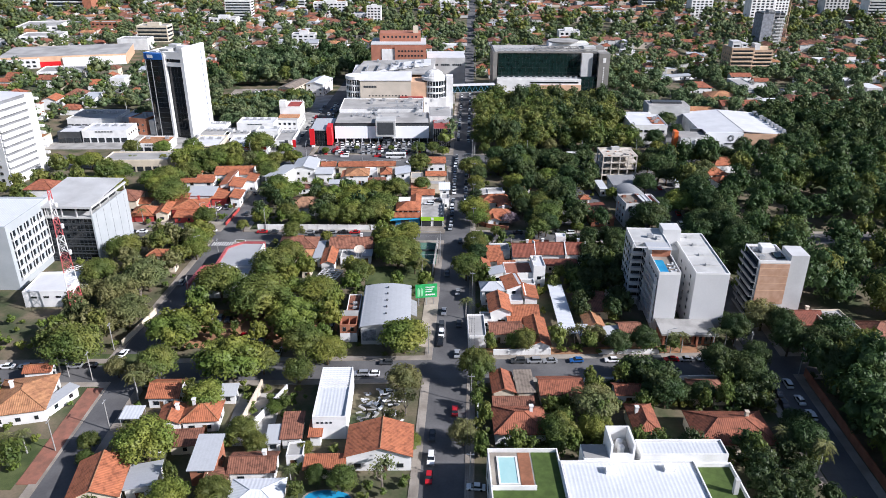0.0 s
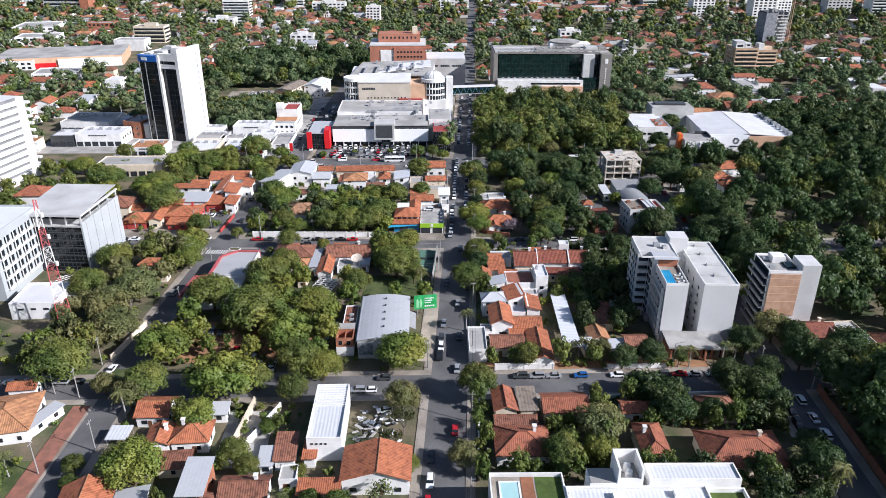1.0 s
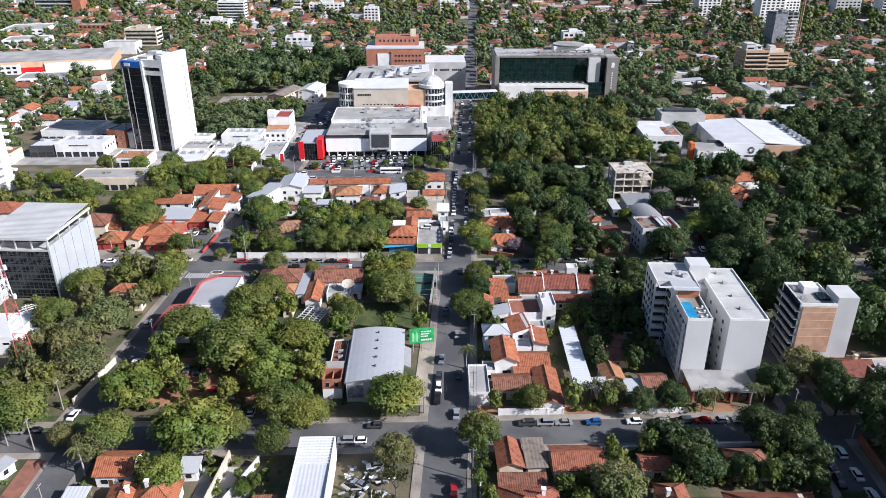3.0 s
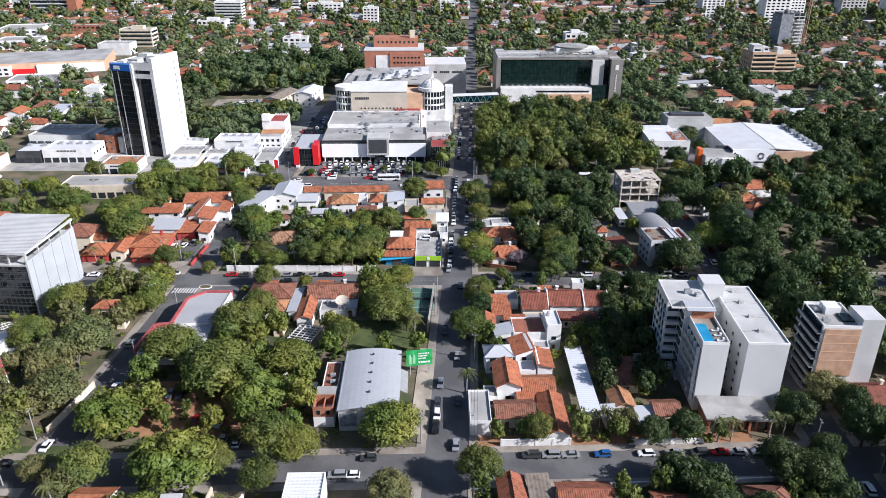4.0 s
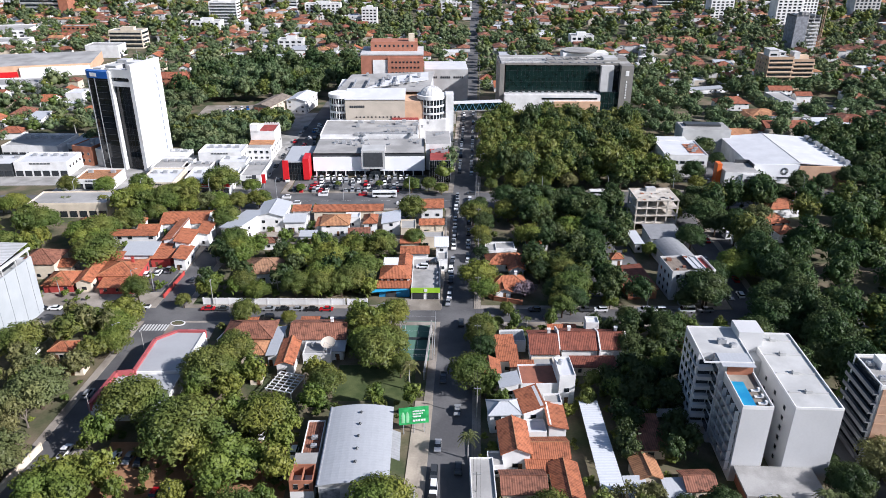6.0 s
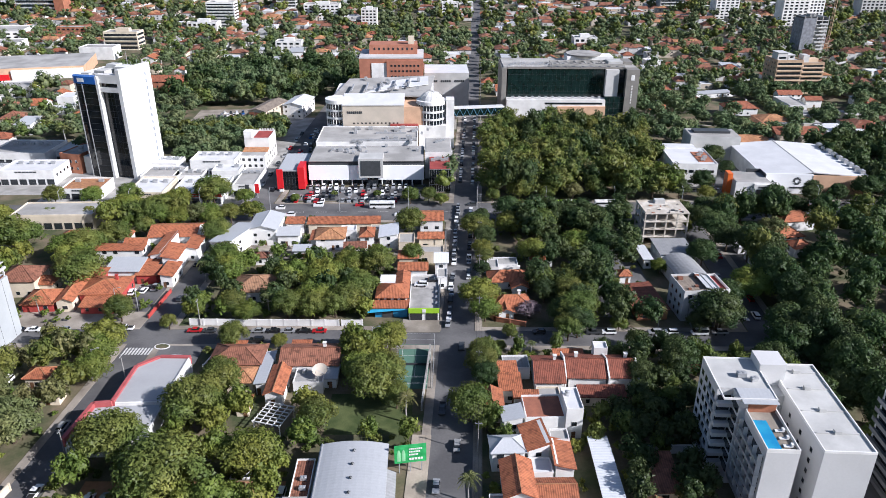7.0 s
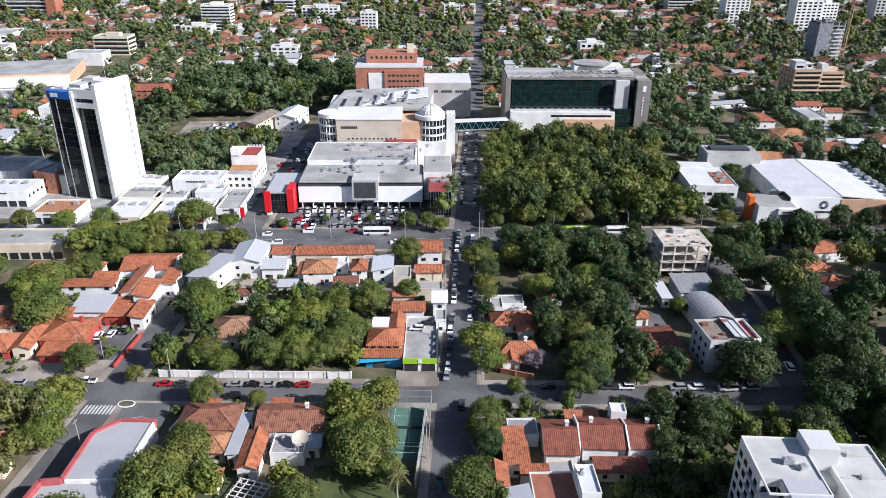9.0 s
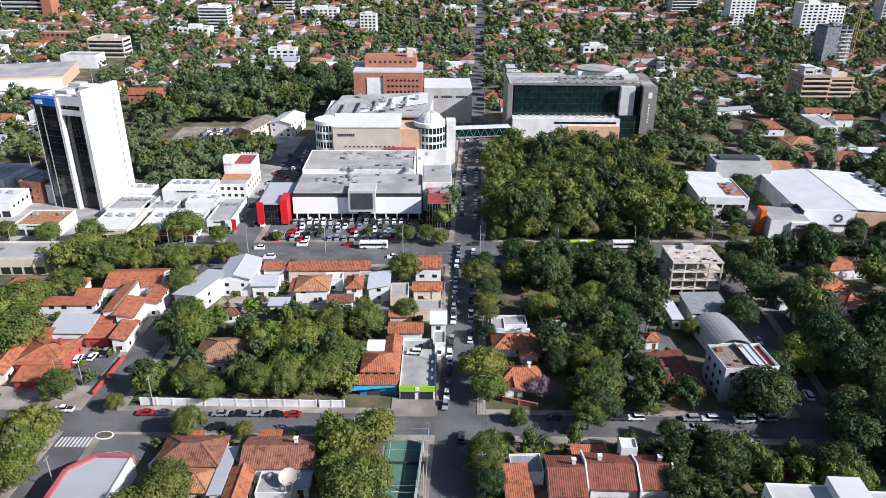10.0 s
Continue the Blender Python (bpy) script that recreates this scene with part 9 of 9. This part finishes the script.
tower(-265, 1120, 26, 20, 3, 34, GREYWALL, "grey glass office tower with white bands", 9, 5, bands=WHITE)
tower(-566, 1036, 52, 20, 3, 40, WHITE, "long building with white window grid and red brick end", 8, 14, bands=WHITE)
tower(-535, 1034, 12, 20.5, 3, 42, BRICKRED, "red brick stair tower beside window grid", 8, 0)
tower(-342, 738, 30, 18, 3, 10, WHITE, "plain white box-shaped building without windows", 2, 0, "white_building", top=False)
tower(-300, 890, 32, 18, 3, 12.5, WHITE, "white flat-roofed building among distant trees", 3, 6, "white_building")
tower(-180, 782, 24, 14, 3, 10, WHITE, "white house block among trees", 3, 4, "white_building")
tower(-128, 955, 18, 14, 3, 20, WHITE, "white apartment building among trees", 6, 4)
tower(-196, 1020, 44, 18, 3, 18, WHITE, "white apartment slab among trees", 5, 8)
tower(-39, 1060, 20, 16, 3, 17, WHITE, "small white apartment building above trees", 5, 4)
tower(100, 805, 22, 16, 3, 13, WHITE, "white flat-roofed building among distant trees", 3, 4, "white_building")
house(207.0, 574.5, 11.4, 26.0, 3, 6.6, "flat", ROOFGREY, WHITE, label="long white two-storey building with a flat grey roof")
house(212.0, 592.5, 17.0, 9.0, 3, 8.2, "gx", TILEMID, WHITE, 2.2, "white house with a brown tile roof")
house(227.5, 589.0, 12.0, 8.0, 3, 5.2, "gx", TILEMID, WHITE, 2.0, "white house with a brown tile roof")
house(168.5, 615.0, 36.0, 7.0, 18, 3.2, "shed", SHEET, WHITE, 0.8, "long low shed with a pale grey roof")
tower(500, 1085, 34, 20, 5, 34, GREYWALL, "grey apartment tower above distant trees", 9, 6)
tower(535, 1030, 40, 20, 5, 30, WHITE, "white apartment tower with balcony bands", 8, 7, bands=WHITE)
tower(-620, 880, 40, 18, 3, 16, WHITE, "white office building with red brick centre", 4, 10, bands=WHITE)
tower(-480, 720, 40, 20, 3, 9, WHITE, "low white flat-roofed building among trees", 2, 8, "white_building", top=False)
tower(-430, 860, 30, 16, 3, 10, BRICKRED, "low red brick building among trees", 3, 6, "white_building", top=False)
for x, y, w, d, h, lb in ((-338, 590, 34, 26, 6.5, "low white retail building with a flat grey roof"), (-400, 640, 30, 34, 7, "pale warehouse with a flat roof"), (-505, 858, 44, 50, 7, "large pale warehouse with a flat roof"), (-455, 770, 40, 30, 8, "white workshop building with a flat roof"), (-420, 545, 34, 26, 6, "white commercial building with a flat grey roof")):
    tower(x, y, w, d, 14, h, WHITE, lb, 2, 6, "commercial_building", top=False)
# construction crane
cr = thing("tower_crane", "yellow tower crane beside a concrete frame", "crane", pose(321, 789, 0, 0, 0, 150))
bm = bmesh.new()
for k in range(14):
    for sx in (-0.9, 0.9):
        tube(bm, (sx, -0.9, 4 * k), (sx, -0.9, 4 * k + 4), 0.18, n=4), tube(bm, (sx, 0.9, 4 * k), (sx, 0.9, 4 * k + 4), 0.18, n=4)
    tube(bm, (-0.9, -0.9, 4 * k), (0.9, -0.9, 4 * k + 4), 0.12, n=4), tube(bm, (0.9, 0.9, 4 * k), (-0.9, 0.9, 4 * k + 4), 0.12, n=4)
part("mast", bm, TAN, cr)
bm = bmesh.new()
for k in range(12):
    tube(bm, (-14 + 4 * k, 0, 55), (-10 + 4 * k, 0, 55), 0.2, n=4), tube(bm, (-14 + 4 * k, 0, 55), (-12 + 4 * k, 0, 57), 0.12, n=4), tube(bm, (-12 + 4 * k, 0, 57), (-10 + 4 * k, 0, 55), 0.12, n=4)
part("jib", bm, TAN, cr)
# long sheds with red fronts, and the gabled red-roofed school in the trees
wh2 = thing("retail_shed", "long pale retail shed with a red and white front", "shed", pose(-365, 665, 0, 0, 0, 18))
boxpart("wall", wh2, (-60, 45, -25, 35, 0, 9), PEACH), sheetpart("roof", wh2, (-60, 45, -25, 35, 9, 9.3), ROOFGREY)
boxpart("red_front", wh2, (-58, -10, -26, -25, 0, 4.5), RED), boxpart("white_front", wh2, (-8, 44, -26.5, -25, 0, 7.5), WHITE)
house(-226, 610, 32, 12, 6, 8.0, "gx", TILEMID, BRICKRED, 3.5, "red-roofed brick school with gables among trees", chimney=1)
house(-206, 622, 13, 26, 6, 9.0, "gy", TILEMID, BRICKRED, 4.0, "red-roofed brick school wing", chimney=-1)
house(-220, 603, 9, 14, 6, 8.6, "gy", TILEMID, BRICKRED, 3.6, "gabled brick school porch with a red-brown roof")
house(-245, 520, 20, 16, 6, 4.5, "hip", TILE, WHITE, 3.0, "white house with a broad orange hipped roof")
# houses in the middle distance
rf = random.Random(77)
SPOTS = []
def clear_of(x, y, r):
    return all((x - a) ** 2 + (y - b) ** 2 > (r + c) ** 2 for a, b, c in SPOTS)
for a, b, c in ((-338, 590, 22), (-400, 640, 22), (-505, 858, 32), (-455, 770, 24), (-420, 545, 20), (-225, 612, 30), (-365, 665, 70), (231, 637, 24), (-131, 535, 30), (-245, 520, 14), (207, 577, 18), (212, 592, 12), (227, 589, 10), (168, 615, 12), (155, 611, 10), (182, 620, 10), (146, 588, 10), (171, 566, 14), (116, 561, 9), (-59, 580, 34), (-24, 592, 26), (57, 560, 55), (-160, 540, 28), (-180, 430, 30), (-215, 412, 32), (-238, 445, 30), (-205, 440, 20), (-114, 452, 26), (-50, 500, 75), (-75, 408, 22), (-40, 408, 24), (-95, 400, 14), (-130, 400, 22), (-150, 395, 18), (-180, 395, 16), (-115, 410, 14), (110, 410, 18), (140, 405, 20), (165, 405, 16), (-236, 341, 24), (-173, 357, 24), (-152, 258, 24), (-172, 235, 24), (309, 797, 20), (-343, 790, 24), (-342, 738, 20), (-180, 782, 16)):
    SPOTS.append((a, b, c))
TINTS = [("hip", TILEMID, WHITE, BROWN), ("gx", TILEMID, WHITE, BROWN), ("hip", TILEOLD, CREAM, BROWN), ("gy", TILE, WHITE, ORANGE), ("flat", ROOFWHITE, WHITE, FLATW), ("shed", SHEET, WHITE, GREYR), ("hip", TILEOLD, CREAM, BROWN)]
made = 0
for _ in range(2500):
    if made >= 150:
        break
    y = rf.uniform(395, 760)
    x = rf.uniform(-0.64 * y - 20, 0.62 * y + 30)
    w, d = rf.uniform(9, 17), rf.uniform(8, 15)
    inpark = 0 < x < 330 and y < 560 or -218 < x < -80 and 455 < y < 700
    if inpark or -14 < x < 4 or -110 < x < -90 or y < avenue_y(x) + 16 or not clear_of(x, y, 9.5):
        continue
    SPOTS.append((x, y, 9.0))
    k, rm_, wm_, lb = rf.choice(TINTS)
    house(x, y, w, d, 4 + rf.choice((0, 0, 90)) + rf.uniform(-3, 3), rf.choice((3.6, 4.0, 6.2)), k, rm_, wm_, label=lb, far=True)
    made += 1
for _ in range(900):
    if made >= 178:
        break
    x, y = rf.uniform(-330, -112), rf.uniform(100, 370)
    if not clear_of(x, y, 9) or x > -150 and 195 < y or abs(y - south_y(x)) < 14 or abs(y - north_y(x)) < 13 or y > avenue_y(x) - 20 or x > -135 and y > 130:
        continue
    SPOTS.append((x, y, 9.0))
    k, rm_, wm_, lb = rf.choice(TINTS)
    house(x, y, rf.uniform(9, 16), rf.uniform(8, 14), 5, rf.choice((3.6, 4.2, 6.2)), k, rm_, wm_, label=lb, far=True)
    made += 1

# roofs farther out, one joined mesh
FARMATS = [OFFWHITE, BEIGE, TILEMID, TILEOLD, TILEPALE, ROOFGREY, ROOFWHITE, material("distant_windows", (0.05, 0.055, 0.06), 0.3)]
verts, faces, slots = [], [], []
def far_house(x, y, w, d, h, a, kind, wall, roof, rise):
    c, s = math.cos(a), math.sin(a)
    o = len(verts)
    put = lambda u, v, z: verts.append((x + u * c - v * s, y + u * s + v * c, z))
    hw, hd = w / 2, d / 2
    for z in (0, h):
        for u, v in ((-hw, -hd), (hw, -hd), (hw, hd), (-hw, hd)):
            put(u, v, z)
    for q in ((0, 1, 5, 4), (1, 2, 6, 5), (2, 3, 7, 6), (3, 0, 4, 7)):
        faces.append([o + i for i in q]), slots.append(wall)
    if kind == 0:
        faces.append([o + 4, o + 5, o + 6, o + 7]), slots.append(roof)
    else:
        e = len(verts)
        for u, v in ((-hw - .5, -hd - .5), (hw + .5, -hd - .5), (hw + .5, hd + .5), (-hw - .5, hd + .5)):
            put(u, v, h)
        r = hw - hd if kind == 1 else hw
        put(-max(r, 0.1), 0, h + rise), put(max(r, 0.1), 0, h + rise)
        for q in ((0, 1, 5, 4), (1, 2, 5), (2, 3, 4, 5), (3, 0, 4)):
            faces.append([e + i for i in q]), slots.append(roof)
    for k in range(2 if h < 5 else 4):
        e = len(verts)
        u0, z0 = -hw + w * (0.2 + 0.45 * (k % 2)), 1.0 + 3.0 * (k // 2)
        for u, z in ((u0, z0), (u0 + 1.8, z0), (u0 + 1.8, z0 + 1.4), (u0, z0 + 1.4)):
            put(u, -hd - 0.05, z)
        faces.append([e, e + 1, e + 2, e + 3]), slots.append(7)
made = 0
cells = set()
for _ in range(30000):
    if made >= 2500:
        break
    y = 490 + 1320 * rf.random() ** 1.2
    x = rf.uniform(-0.68 * y, 0.66 * y)
    if y < 760 and -0.64 * y - 15 < x < 0.62 * y + 25 and not (100 < x) or (100 < x and y < 492):
        continue
    if -14 < x < 4 or abs((y - 560) % 104) < 7 or abs((x + 5) % 98) < 6 or (int(x // 15), int(y // 15)) in cells or not clear_of(x, y, 12) and y < 1200:
        continue
    if noise.noise((x * 0.006, y * 0.006, 3.0)) < -0.22:
        continue
    cells.add((int(x // 15), int(y // 15)))
    w = rf.uniform(11, 20) if rf.random() < 0.85 else rf.uniform(18, 26)
    t = rf.random()
    kind, roof = (0, rf.choice((5, 6, 6))) if t < 0.30 else (rf.choice((1, 2)), rf.choice((2, 3, 3, 3, 4)))
    far_house(x, y, w, w * rf.uniform(0.6, 0.85), rf.choice((3.6, 4, 6.5, 7)), rf.choice((0.07, 1.64)), kind, rf.choice((0, 0, 1)), roof, rf.uniform(1.6, 2.8))
    made += 1
me = bpy.data.meshes.new("distant_houses")
me.from_pydata(verts, [], faces)
for m_ in FARMATS:
    me.materials.append(m_)
me.polygons.foreach_set("material_index", slots)
me.uv_layers.new()
tagged(new("distant_houses", me), "distant houses with orange, brown and white roofs", kind="stuff")

# trees farther out
def far_trees(name, label, seed, mat, count, ylo, yhi, rmin, rmax, leaves, size):
    rnd = random.Random(seed)
    pats = [crown_data(seed + k, 5.0, 9.0 + k, 9, int(leaves * 2.0), size * 0.62, core=1 if leaves > 40 else 0, loose=0.36) for k in range(5)]
    verts, faces = [], []
    n = 0
    while n < count:
        y = ylo + (yhi - ylo) * rnd.random() ** 1.1
        x = rnd.uniform(-0.69 * y, 0.67 * y)
        if -12 < x < 1 or abs(y - avenue_y(x)) < 13 or not clear_of(x, y, 1.0) or noise.noise((x * 0.006, y * 0.006, 3.0)) > 0.30 and rnd.random() < 0.6 or 0 < x < 330 and y < 600 or -215 < x < -84 and y < 690:
            continue
        r = rnd.uniform(rmin, rmax)
        v, f, _ = pats[rnd.randrange(5)]
        a, s = rnd.uniform(0, 6.283), r / 5.0
        c, d, hz = math.cos(a) * s, math.sin(a) * s, s * rnd.uniform(0.85, 1.2)
        o = len(verts)
        verts += [(x + p.x * c - p.y * d, y + p.x * d + p.y * c, p.z * hz) for p in v]
        faces += [[i + o for i in q] for q in f]
        n += 1
    tagged(new(name, raw_mesh(name, verts, faces, mat)), label, kind="stuff")

# bluish crowns carry the distance haze in their leaf colour
far_trees("distant_trees", "green trees among the distant houses", 51, LEAFHAZE, 1300, 395, 900, 3.4, 6.6, 50, 0.85)
far_trees("distant_trees", "lighter green trees among the distant houses", 52, LEAFDARK, 700, 395, 900, 3.0, 5.5, 50, 0.85)
far_trees("distant_trees", "haze-tinted green trees towards the horizon", 53, LEAFHAZE, 1900, 850, 1900, 4.4, 8.6, 16, 1.3)
far_trees("distant_trees", "green trees towards the horizon", 54, LEAFDARK, 1300, 850, 1900, 4.4, 8.6, 16, 1.3)
BLOCKED += [(-160, -105, 280, 350), (-165, -128, 205, 275), (-190, -155, 215, 252), (-122, -106, 140, 165), (-250, -215, 322, 358), (-192, -155, 345, 370)]
wood("garden_trees", "garden trees of the western blocks", 42, (-330, -106, 100, 366), 130, LEAFDARK, 3.2, 5.6, 200, 0.6, 0.9)
wood("garden_trees", "lighter garden trees of the western blocks", 43, (-330, -106, 100, 366), 60, LEAF, 3.0, 5.2, 200, 0.6, 0.9)
